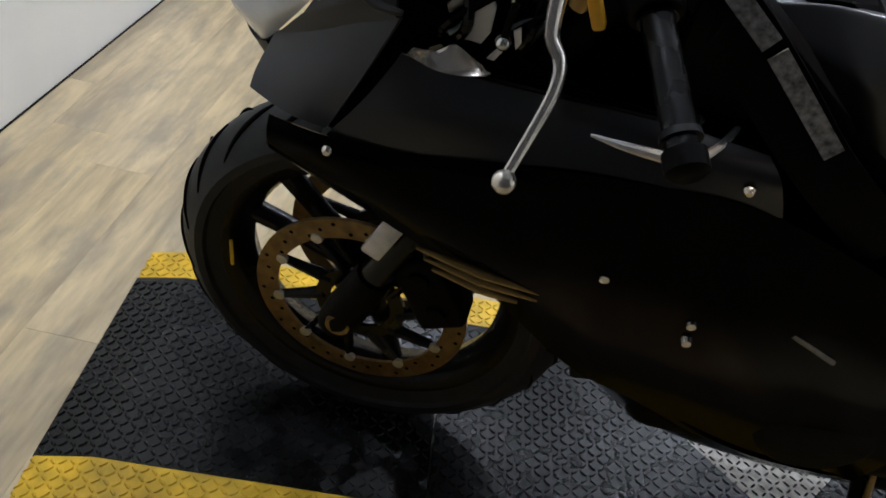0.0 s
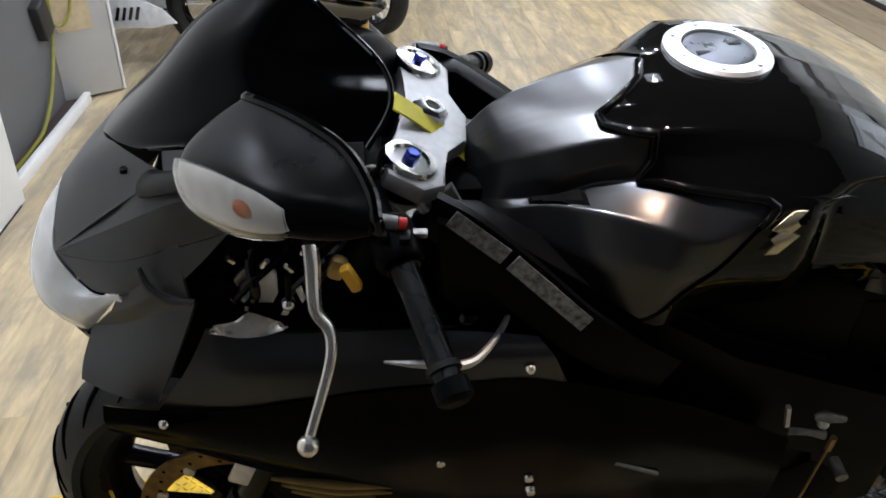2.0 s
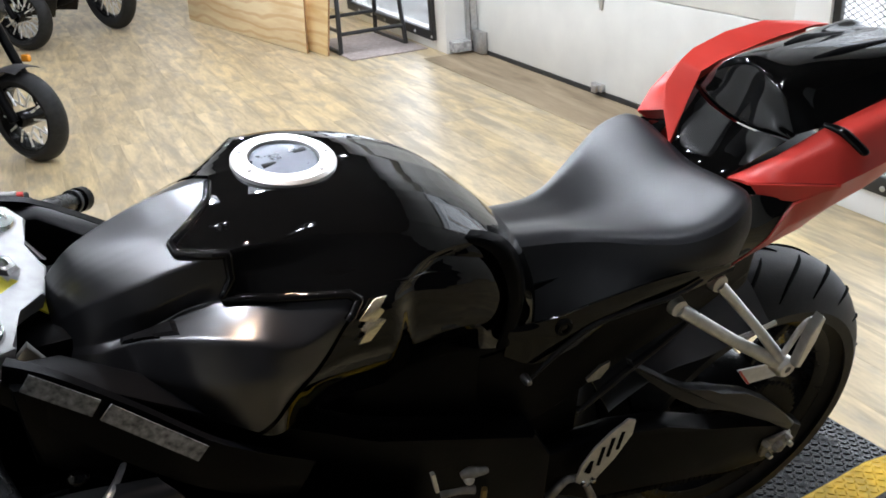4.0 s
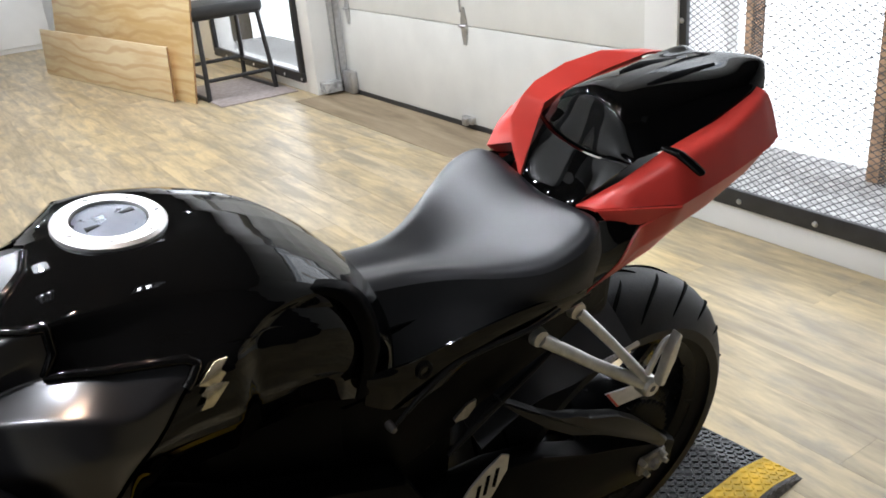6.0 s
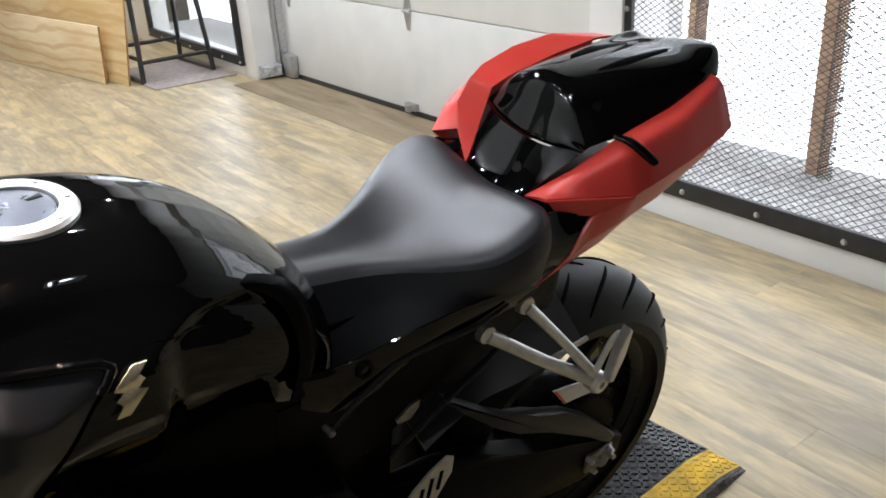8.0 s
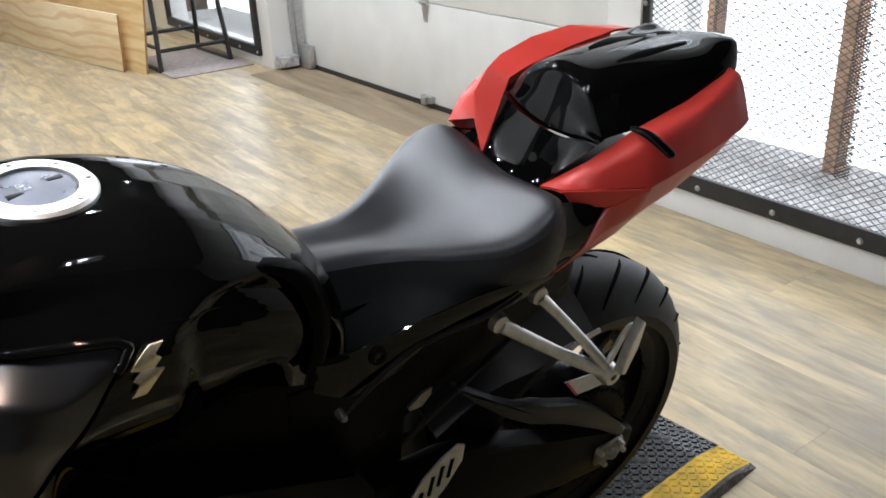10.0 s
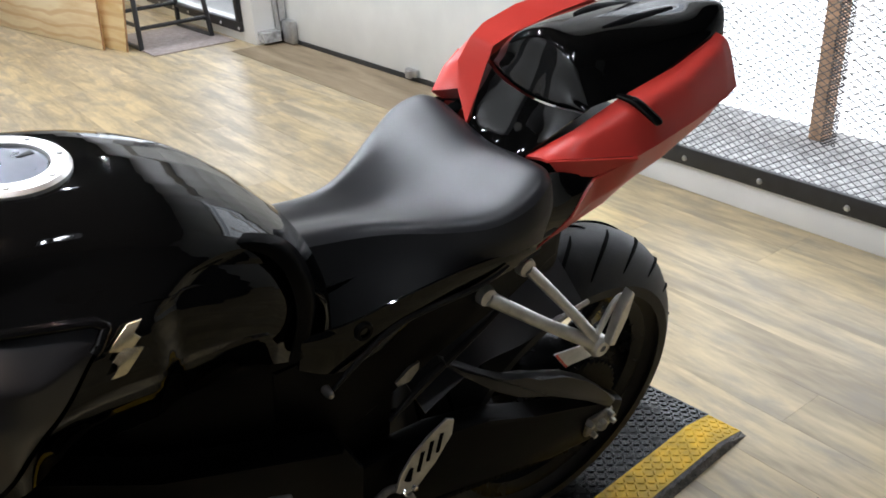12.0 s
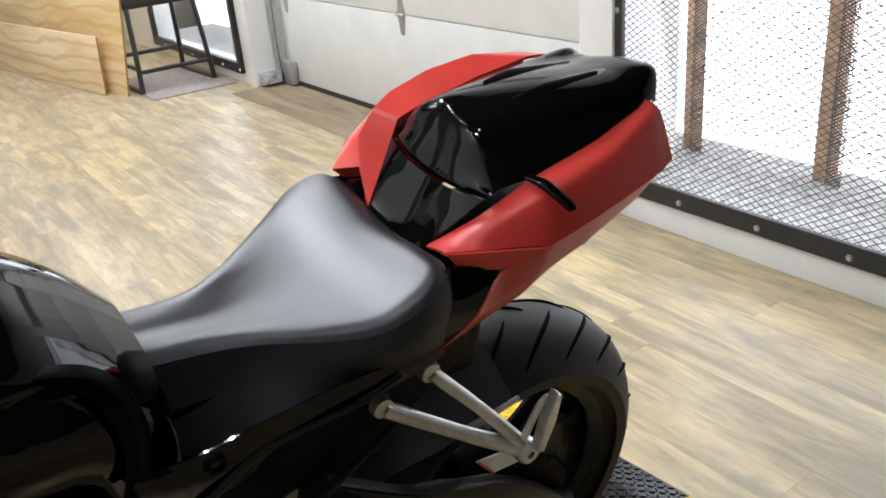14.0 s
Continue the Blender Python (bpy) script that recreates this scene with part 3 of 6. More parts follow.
SEAMS = [MX0, -0.57, 0.03, 0.63, MX1]
for a, b_ in zip(SEAMS, SEAMS[1:]):
    part("mat_tile", mat_slab(a + 0.002, b_ - 0.002, MY0 + 0.001, MY1 - 0.001), M_mat, mat_ob, smooth=False)
    for ya, yb in ((MY0 - RIM_W, MY0), (MY1, MY1 + RIM_W)):
        part("edge_strip", mat_slab(a + 0.0045, b_ - 0.0045, ya, yb), M_yellow, mat_ob, "worn yellow edge strip", smooth=False)
    lip_ = bmesh.new()
    xs = sorted({a + 0.0045, b_ - 0.0045} | {x for x in (MX0 + END, MX1 - END) if a < x < b_})
    skin(lip_, [[Vector((x, MY0 - RIM_W - 0.0005, mat_top(x) - 0.001)), Vector((x, MY0 - RIM_W - 0.006, mat_top(x) - 0.004)), Vector((x, MY0 - RIM_W - 0.016, 0.0)), Vector((x, MY0 - RIM_W - 0.0005, 0.0))] for x in xs])
    k = a + 0.012
    while k < b_ - 0.015:
        for h in (0.30, 0.72):
            zt = mat_top(k) * h
            yy = MY0 - RIM_W - 0.016 + 0.010 * h
            p, q = Vector((k, yy, zt)), Vector((k + 0.011, yy, zt + (0.004 if h > 0.5 else -0.003)))
            tube([p, q], 0.0021, 5, bm=lip_)
        k += 0.019
    part("worn_side", lip_, M_side, mat_ob, "scuffed grey ribbed side of the mat", smooth=False)
# tread: short raised bars in pairs set at right angles to each other
bm = bmesh.new()


def lozenge(x, y, ang, z=None, ln=0.0080, wd=0.0027):
    c, s = math.cos(ang), math.sin(ang)
    z = mat_top(x)
    sl = (mat_top(x + 0.004) - mat_top(x - 0.004)) / 0.008
    shape = ((-ln, 0), (-ln * 0.6, -wd), (ln * 0.6, -wd), (ln, 0), (ln * 0.6, wd), (-ln * 0.6, wd))
    base = [bm.verts.new((x + c * u - s * v, y + s * u + c * v, z - 0.0005 + sl * (c * u - s * v))) for u, v in shape]
    top = [bm.verts.new((x + c * u * 0.75 - s * v * 0.45, y + s * u * 0.75 + c * v * 0.45, z + 0.0024 + sl * 0.75 * (c * u - s * v))) for u, v in shape]
    bm.faces.new(top)
    for k in range(6):
        bm.faces.new((base[k], base[(k + 1) % 6], top[(k + 1) % 6], top[k]))


step = 0.0152
nx, ny = int((MX1 - MX0) / step), int((MY1 - MY0) / step)
for i in range(nx):
    for j in range(ny):
        lozenge(MX0 + (i + 0.5) * step, MY0 + (j + 0.6) * step, radians(45 if (i + j) % 2 else -45))
tagged(part("tread_pattern", bm, M_mat, mat_ob), kind="stuff")
bm = bmesh.new()
for i in range(nx):
    for j in range(int(RIM_W / step)):
        for y_ in (MY0 - RIM_W, MY1):
            lozenge(MX0 + (i + 0.5) * step, y_ + (j + 0.7) * step, radians(45 if (i + j) % 2 else -45))
tagged(part("strip_tread", bm, M_yellow, mat_ob), kind="stuff")
M_palepatch = material("pale_tan_mat_face", (0.36, 0.32, 0.25), 0.5, vary=0.35, scale=45, bump=0.3, fine=180, tint=(0.46, 0.43, 0.39))
part("pale_patch", plate([(-0.131, 0.096), (0.002, -0.059), (0.123, 0.070), (-0.010, 0.225)], MAT_T - 0.0004, MAT_T + 0.0008, axis="z"), M_palepatch, mat_ob, "pale diamond-shaped patch of the mat", smooth=False)

# ---------------------------------------------------------------- the black sport motorcycle
M_darksatin = material("dark_satin_plastic", (0.008, 0.008, 0.0085), 0.38, spec=0.22, vary=0.15, scale=18, bump=0.06, fine=500)
M_dullmetal = material("dull_grimy_metal", (0.26, 0.25, 0.235), 0.45, 0.85, vary=0.35, scale=80, bump=0.15, fine=400)
M_clamp = material("grey_cast_clamp_alloy", (0.36, 0.36, 0.355), 0.50, 0.6, vary=0.15, scale=60, bump=0.12, fine=400)
M_ring = material("brushed_ring_metal", (0.68, 0.68, 0.67), 0.40, 0.9, vary=0.06, scale=60)
M_capmetal = material("dark_satin_cap_metal", (0.085, 0.09, 0.105), 0.30, 1.0, vary=0.1, scale=60)
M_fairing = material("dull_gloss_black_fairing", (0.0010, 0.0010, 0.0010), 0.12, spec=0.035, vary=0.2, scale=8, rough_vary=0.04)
M_polish = material("polished_lever_alloy", (0.84, 0.78, 0.69), 0.22, 0.9, vary=0.08, scale=60, bump=0.04, fine=300)
M_shell = material("dark_mirror_shell_plastic", (0.003, 0.003, 0.0032), 0.28, spec=0.10, vary=0.15, scale=18, bump=0.03, fine=400, rough_vary=0.03)
M_disc = material("dull_bronze_disc_metal", (0.20, 0.135, 0.06), 0.42, 0.85, vary=0.35, scale=60, bump=0.1, fine=500)
M_pale = material("pale_label_film", (0.66, 0.66, 0.64), 0.4, vary=0.1, scale=60)
LEAN_ANGLE = 11.5
BIKE_M = pose(-0.345, 0.193, 0.019, LEAN_ANGLE, 0, 0)
bike = thing("sport_motorcycle", "black sport motorcycle with a red tail, leaning on its side stand", "motorcycle", BIKE_M)
STEER = Matrix.Translation((0.300, 0, 0.950)) @ Matrix.Rotation(radians(-6.0), 4, Vector((0.403, 0, 0.915))) @ Matrix.Translation((-0.300, 0, -0.950))
RF, RR = 0.296, 0.315
AXF, AXR = Vector((0.031, 0, 0.306)), Vector((1.380, 0, 0.328))


def bp(name, bm, mat, label="", parent=None, steer=False, both=False, smooth=True):
    """A part of the motorcycle; both: again on the other side."""
    if both:
        bp(name, flipped(bm.copy()), mat, label, parent, steer, smooth=smooth)
    if steer:
        moved(bm, STEER)
    return part(name, bm, mat, parent or bike, label, smooth)


def tyre_profile(r, w, rim):
    pts = []
    for a in np.linspace(-1, 1, 15):
        y = a * w / 2
        pts.append((r - 0.30 * w * abs(a) ** 2.3 * 1.15, y))
    side = [(rim + 0.02, w * 0.43), (rim, w * 0.36), (rim - 0.004, 0)]
    lower = [(rr_, -yy) for rr_, yy in reversed(side[:-1])]
    return pts + [(r - 0.30 * w * 1.5, w * 0.49)] + side + lower + [(r - 0.30 * w * 1.5, -w * 0.49)]


def grooves(r, w, centre, count, seed):
    """Curved tread grooves as thin dark sunken ribs just above the rubber."""
    bm = bmesh.new()
    for k in range(count):
        for s in (1, -1):
            a0 = 2 * math.pi * (k + (0.5 if s > 0 else 0)) / count
            pts = []
            for u in np.linspace(0.06, 0.86, 7):
                y = s * u * w / 2
                rad = r - 0.345 * w * u**2.3 + 0.0004
                a = a0 + 0.42 * u**1.3
                pts.append(Vector((rad * math.cos(a), y, rad * math.sin(a))) + centre)
            tube(pts, [0.0012, 0.0036, 0.0038, 0.0032, 0.001], 5, 10, bm=bm)
    return bm


M_groove = material("tread_groove", (0.0015, 0.0015, 0.0015), 0.9, spec=0.05)


def wheel(name, r, w, rim, centre, steer, spokes=3):
    holder = bp(name, lathe([(0.028, -0.06), (0.036, -0.058), (0.036, 0.058), (0.028, 0.06)], 20, "y", centre, closed=True), M_rim, "black cast wheel", steer=steer)
    ty = lathe(tyre_profile(r, w, rim), 72, "y", centre, closed=True)
    bp("tyre", ty, M_tyre, "black sport tyre", parent=holder, steer=steer)
    bp("tread_groove", grooves(r, w, centre, 21, 1), M_groove, parent=holder, steer=steer)
    rw = w * 0.36
    rp = [(rim, -rw), (rim + 0.006, -rw), (rim + 0.006, -rw + 0.008), (rim - 0.014, -rw + 0.018), (rim - 0.022, 0), (rim - 0.014, rw - 0.018), (rim + 0.006, rw - 0.008), (rim + 0.006, rw), (rim, rw), (rim - 0.022, rw - 0.012), (rim - 0.034, 0), (rim - 0.022, -rw + 0.012)]
    bp("rim", lathe(rp, 64, "y", centre, closed=True), M_rim, parent=holder, steer=steer)
    for k in range(spokes):
        for s in (-1, 1):
            a = 2 * math.pi * k / spokes + 0.5 + s * 0.17
            b = 2 * math.pi * k / spokes + 0.5 + s * 0.26
            p = Vector((0.03 * math.cos(a), 0, 0.03 * math.sin(a)))
            q = Vector(((rim - 0.02) * math.cos(b), 0, (rim - 0.02) * math.sin(b)))
            bp("spoke", tube([p + centre, (p + q) / 2 + centre, q + centre], [0.022, 0.015, 0.017], 10, 6, flat=0.8), M_rim, parent=holder, steer=steer)
    return holder


wf = wheel("front_wheel", RF, 0.114, 0.222, AXF, True)
# narrow yellow mark on the rim
bp("rim_sticker", moved(box(-0.205, -0.200, -0.05, -0.047, -0.02, 0.03, 0.001), Matrix.Translation(AXF)), M_yellow, parent=wf, steer=True)


def disc(y, r, parent, steer, centre):
    bm = bmesh.new()
    lathe([(r, y - 0.0025), (r, y + 0.0025), (r - 0.032, y + 0.0025), (r - 0.032, y - 0.0025)], 64, "y", centre, bm=bm, closed=True)
    d = bp("brake_disc", bm, M_disc, "bronze drilled brake disc", parent=parent, steer=steer)
    hb = bmesh.new()
    s = -1 if y < 0 else 1
    for k in range(40):
        a = 2 * math.pi * k / 40
        rr_ = r - (0.009, 0.017, 0.024)[k % 3]
        lathe([(0.0001, 0), (0.0032, 0)], 8, "y", centre + Vector((rr_ * math.cos(a), y + s * 0.0028, rr_ * math.sin(a))), bm=hb)
    bp("drilled_hole", hb, M_groove, parent=d, steer=steer)
    for k in range(10):
        a = 2 * math.pi * k / 10
        b1 = a + 0.25
        p, q = Vector((0.055 * math.cos(a), y, 0.055 * math.sin(a))), Vector(((r - 0.03) * math.cos(b1), y, (r - 0.03) * math.sin(b1)))
        bp("carrier_arm", tube([p + centre, q + centre], [0.010, 0.006], 8, 3, flat=0.4), M_rim, parent=d, steer=steer)
        bp("bobbin", lathe([(0.0001, y + s * 0.006), (0.008, y + s * 0.005), (0.009, y)], 12, "y", centre + Vector((q.x, 0, q.z))), M_alu, parent=d, steer=steer)
    bp("carrier", lathe([(0.045, y - 0.003), (0.045, y + 0.003), (0.066, y + 0.003), (0.066, y - 0.003)], 32, "y", centre, closed=True), M_rim, parent=d, steer=steer)


disc(-0.066, 0.155, wf, True, AXF)
disc(0.066, 0.155, wf, True, AXF)

# fork: slim lower legs, thick upper tubes, axle, calipers
for s in (-1, 1):
    top, low = Vector((0.2865, s * 0.104, 0.955)), Vector((0.018, s * 0.100, 0.318))
    d = (top - low).normalized()
    leg = bp("fork_leg", tube([low, low + d * 0.40], 0.0215, 20), M_rim, "dark fork tube", steer=True)
    bp("fork_outer", tube([low + d * 0.30, low + d * 0.31, top - d * 0.02], [0.027, 0.0275, 0.026], 24, 6), M_frame, "black upper fork tube", parent=leg, steer=True)
    bp("axle_clamp", tube([low - d * 0.03, low + d * 0.02, low + d * 0.10], [0.026, 0.030, 0.026], 16, 6), M_engine, parent=leg, steer=True)
    bp("axle_nut", lathe([(0.011, s * 0.126), (0.017, s * 0.128), (0.0185, s * 0.118), (0.0185, s * 0.10)], 24, "y", Vector((0.018, 0, 0.318))), M_gold, "bronze ring of the axle end", parent=leg, steer=True)
    cal = moved(box(-0.062, 0.062, -0.030, 0.030, -0.034, 0.034, 0.010, 3), Matrix.Translation((0.130, s * 0.080, 0.405)) @ Matrix.Rotation(radians(62), 4, "Y"))
    c = bp("brake_caliper", cal, M_engine, "black radial brake caliper", steer=True)
    for k in (-0.03, 0.03):
        bp("piston_cap", moved(lathe([(0.0001, -0.005), (0.013, -0.005), (0.015, 0.0)] if s < 0 else [(0.0001, 0.005), (0.013, 0.005), (0.015, 0.0)], 16, "y"), Matrix.Translation((0.130 + k * 0.47, s * 0.110, 0.405 - k * 0.88))), M_frame, parent=c, steer=True)
    for k in range(2):
        bp("mount_bolt", lathe([(0.0001, s * 0.106), (0.006, s * 0.106), (0.008, s * 0.098)], 10, "y", (0.066 + 0.06 * k, 0, 0.46 - 0.10 * k)), M_chrome, parent=c, steer=True)
bp("fork_reflector", moved(box(-0.014, 0.014, -0.004, 0.004, -0.034, 0.034, 0.004), Matrix.Translation((0.070, -0.136, 0.512)) @ Matrix.Rotation(radians(24), 4, "Y")), M_lens, "pale rectangular fork reflector", steer=True)
fend = []
for a in np.radians(np.linspace(28, 104, 9)):
    rr_ = RF + 0.014
    fend.append([(AXF.x + rr_ * math.cos(a) * (1 - 0.10 * abs(u)), u * 0.072, AXF.z + (rr_ - 0.035 * u * u) * math.sin(a)) for u in (-1.0, -0.6, 0, 0.6, 1.0)])
bp("front_fender", patch(fend, 24, 10, 0.003), M_gloss, "gloss black front fender", steer=True)
for s in (-1, 1):
    hose = [(0.25, s * 0.09, 0.90), (0.17, s * 0.13, 0.78), (0.12, s * 0.125, 0.62), (0.12, s * 0.10, 0.45)]
    bp("brake_hose", tube(hose, 0.004, 8, 20), M_carbon, steer=True)

# rear wheel, sprocket, swingarm
wr = wheel("rear_wheel", RR, 0.178, 0.222, AXR, False)
disc(0.085, 0.11, wr, False, AXR)
bp("cush_hub", lathe([(0.03, -0.088), (0.085, -0.086), (0.092, -0.07), (0.092, 0.05), (0.06, 0.06)], 36, "y", AXR), M_rim, parent=wr)
bm = bmesh.new()
teeth = []
for k in range(86):
    a = 2 * math.pi * k / 86
    teeth.append((AXR.x + (0.105 + (0.004 if k % 2 else -0.004)) * math.cos(a), AXR.z + (0.105 + (0.004 if k % 2 else -0.004)) * math.sin(a)))
bp("sprocket", plate(teeth, -0.098, -0.092), M_engine, "dark rear sprocket", parent=wr)
for s in (-1, 1):
    up = [(0.84, 0.50), (0.93, 0.52), (1.04, 0.515), (1.14, 0.480), (1.24, 0.430), (1.33, 0.385), (1.44, 0.36), (1.475, 0.335), (1.47, 0.29), (1.40, 0.272), (1.30, 0.285), (1.18, 0.33), (1.04, 0.37), (0.92, 0.40), (0.84, 0.42)]
    sw = bp("swingarm", plate(up, s * 0.118 - 0.019, s * 0.118 + 0.019, 0.010), M_frame, "black braced swingarm")
    brace = [(1.031, .664), (1.077, .6245), (1.120, .588), (1.158, .561), (1.195, .540), (1.230, .530), (1.287, .500), (1.345, .458), (1.400, .405), (1.437, .366), (1.425, .348), (1.353, .410), (1.264, .470), (1.187, .511), (1.137, .550), (1.079, .606), (1.036, .650)]
    bp("upper_brace", plate(brace, s * 0.136 - 0.010, s * 0.136 + 0.010, 0.006), M_darksatin, "black swingarm brace", parent=sw)
    bp("chain_adjuster", box(1.375, 1.440, s * 0.139 - 0.006, s * 0.139 + 0.006, 0.300, 0.345, 0.006), M_dullmetal, "worn dull chain adjuster block", parent=sw)
    for xk, zk in ((1.378, 0.338), (1.392, 0.306), (1.428, 0.338), (1.436, 0.318)):
        bp("adjuster_bolt", lathe([(0.0001, s * 0.155), (0.005, s * 0.154), (0.007, s * 0.140)], 6, "y", (xk, 0, zk)), M_alu, parent=sw)
    bp("axle_end", lathe([(0.0001, s * 0.156), (0.009, s * 0.155), (0.012, s * 0.150), (0.012, s * 0.13)], 6, "y", (1.408, 0, 0.322)), M_dullmetal, parent=sw)
chain = bmesh.new()
for z0_, z1_ in ((0.425, 0.42), (0.21, 0.38)):
    for k in range(44):
        f = k / 44
        x = 0.82 + 0.58 * f
        z = z1_ + (z0_ - z1_) * f if z0_ > 0.4 else 0.36 + (0.212 - 0.36) * f
        box(x, x + 0.010, -0.099, -0.091, z - 0.005, z + 0.005, bm=chain)
tagged(bp("chain", chain, M_engine, "oily black drive chain", smooth=False), kind="stuff")
hug = [[(1.02, -0.13, 0.560), (1.02, 0, 0.600), (1.02, 0.13, 0.56)], [(1.12, -0.12, 0.590), (1.12, 0, 0.625), (1.12, 0.12, 0.59)], [(1.22, -0.115, 0.585), (1.22, 0, 0.640), (1.22, 0.115, 0.585)], [(1.34, -0.105, 0.600), (1.34, 0, 0.655), (1.34, 0.105, 0.600)]]
bp("rear_hugger", patch(hug, 16, 10, 0.003), M_satin, "black rear hugger")
# ---- tank: one shape; the matte front cover and the gloss shell part along a stepped line
TANK = [
    (0.340, [(0, .924), (-.028, .917), (-.044, .900), (-.054, .886), (-.060, .880), (-.064, .876), (-.066, .870), (-.064, .86)]),
    (0.372, [(0, .956), (-.038, .948), (-.066, .926), (-.076, .907), (-.084, .891), (-.092, .885), (-.098, .872), (-.098, .860)]),
    (0.420, [(0, .980), (-.052, .973), (-.090, .954), (-.099, .926), (-.102, .905), (-.121, .909), (-.136, .872), (-.136, .850)]),
    (0.470, [(0, .996), (-.064, .990), (-.107, .975), (-.113, .947), (-.110, .926), (-.159, .923), (-.176, .870), (-.172, .826)]),
    (0.520, [(0, 1.003), (-.072, 1.000), (-.117, .988), (-.122, .964), (-.131, .938), (-.181, .918), (-.197, .878), (-.194, .805)]),
    (0.560, [(0, 1.006), (-.074, 1.003), (-.118, .987), (-.127, .963), (-.146, .939), (-.184, .904), (-.190, .864), (-.166, .795)]),
    (0.610, [(0, 1.004), (-.075, 1.002), (-.118, .982), (-.130, .960), (-.158, .938), (-.177, .916), (-.182, .860), (-.150, .785)]),
    (0.700, [(0, .989), (-.070, .985), (-.118, .963), (-.135, .946), (-.153, .924), (-.167, .902), (-.166, .840), (-.136, .77)]),
    (0.780, [(0, .954), (-.065, .949), (-.113, .930), (-.130, .914), (-.145, .893), (-.154, .860), (-.148, .820), (-.126, .76)]),
    (0.835, [(0, .910), (-.055, .906), (-.098, .893), (-.114, .882), (-.128, .865), (-.137, .840), (-.137, .805), (-.133, .75)]),
    (0.880, [(0, .862), (-.040, .860), (-.070, .850), (-.085, .840), (-.098, .828), (-.108, .810), (-.112, .785), (-.112, .74)]),
]
VN = 140
_tx = [t[0] for t in TANK]
_rows = [crisp([(0, y, z) for y, z in prof], VN, [0.5, 0.08, 0.08, 0.10, 0.10, 0.2] if x < 0.6 else [0.5, 0.3, 0.4, 0.45, 0.45, 0.4]) for x, prof in TANK]


def tank_at(x, v):
    """The point of the tank's left half at length x, v from the spine (0) to the lower edge (1)."""
    x = min(max(x, _tx[0]), _tx[-1])
    k = v * VN
    i = min(int(k), VN - 1)
    f = k - i
    pts = [r[i].lerp(r[i + 1], f) for r in _rows]
    n = max(j for j in range(len(_tx)) if _tx[j] <= x + 1e-9)
    n = min(n, len(_tx) - 2)
    g = (x - _tx[n]) / (_tx[n + 1] - _tx[n])
    p0, p1, p2, p3 = pts[max(n - 1, 0)], pts[n], pts[n + 1], pts[min(n + 2, len(pts) - 1)]
    h = _tx[n + 1] - _tx[n]
    m1 = (p2 - p0) * (h / max(_tx[n + 1] - _tx[max(n - 1, 0)], 1e-6))
    m2 = (p3 - p1) * (h / max(_tx[min(n + 2, len(pts) - 1)] - _tx[n], 1e-6))
    q = (2 * g**3 - 3 * g**2 + 1) * p1 + (g**3 - 2 * g**2 + g) * m1 + (-2 * g**3 + 3 * g**2) * p2 + (g**3 - g**2) * m2
    # the knee recess behind a slanting crease
    if v > 0.3:
        edge = float(np.interp(v, [0.30, 0.40, 0.50, 0.57, 0.62, 0.66, 0.80, 1.0], [0.77, 0.735, 0.70, 0.682, 0.668, 0.662, 0.660, 0.660]))
        f = min(1.0, max(0.0, (x - edge) / 0.035))
        g = min(1.0, max(0.0, (v - 0.30) / 0.18)) * min(1.0, max(0.0, (0.875 - x) / 0.05))
        q.y += 0.013 * f * f * (3 - 2 * f) * g
    return Vector((x, q.y, q.z))


STEP_V = [0, .08, .143, .19, .23, .27, .30, .45, .545, .565, .576, .585, .600, .640, .70, .80, .90, 1]
STEP_X = [.523, .512, .488, .466, .468, .490, .512, .512, .502, .500, .530, .590, .618, .628, .618, .585, .550, .506]


def tank_split(v):
    return float(np.interp(v, STEP_V, STEP_X))


def tank_half(x_from, x_to, nu, vs, lift):
    """Both halves of a shell between two lines of the tank, lifted off it."""
    bm = bmesh.new()
    vv = [-v for v in reversed(vs) if v > 0] + list(vs)
    grid = []
    for i in range(nu + 1):
        row = []
        for v in vv:
            a, b = x_from(abs(v)), x_to(abs(v))
            x = a + (b - a) * i / nu
            p = tank_at(x, abs(v))
            e = 1e-3
            du = tank_at(min(x + e, 0.88), abs(v)) - tank_at(max(x - e, 0.34), abs(v))
            dv = tank_at(x, min(abs(v) + e, 1)) - tank_at(x, max(abs(v) - e, 0))
            n = du.cross(dv)
            n = n.normalized() if n.length > 1e-12 else Vector((0, 0, 1))
            if n.y > 0 or (abs(n.y) < 0.02 and n.z < 0):
                n = -n
            p = p + n * lift
            far = float(np.interp(x, [0.34, 0.50, 0.62], [0.76, 0.78, 1.0]))
            fall = float(np.interp(x, [0.34, 0.47, 0.52, 0.57], [0.42, 0.42, 0.34, 0.0]))
            row.append(bm.verts.new((p.x, p.y, p.z) if v >= 0 else (p.x, -p.y * far, p.z + p.y * far * fall)))
        grid.append(row)
    for i in range(nu):
        for k in range(len(vv) - 1):
            bm.faces.new((grid[i][k], grid[i][k + 1], grid[i + 1][k + 1], grid[i + 1][k]))
    return bm


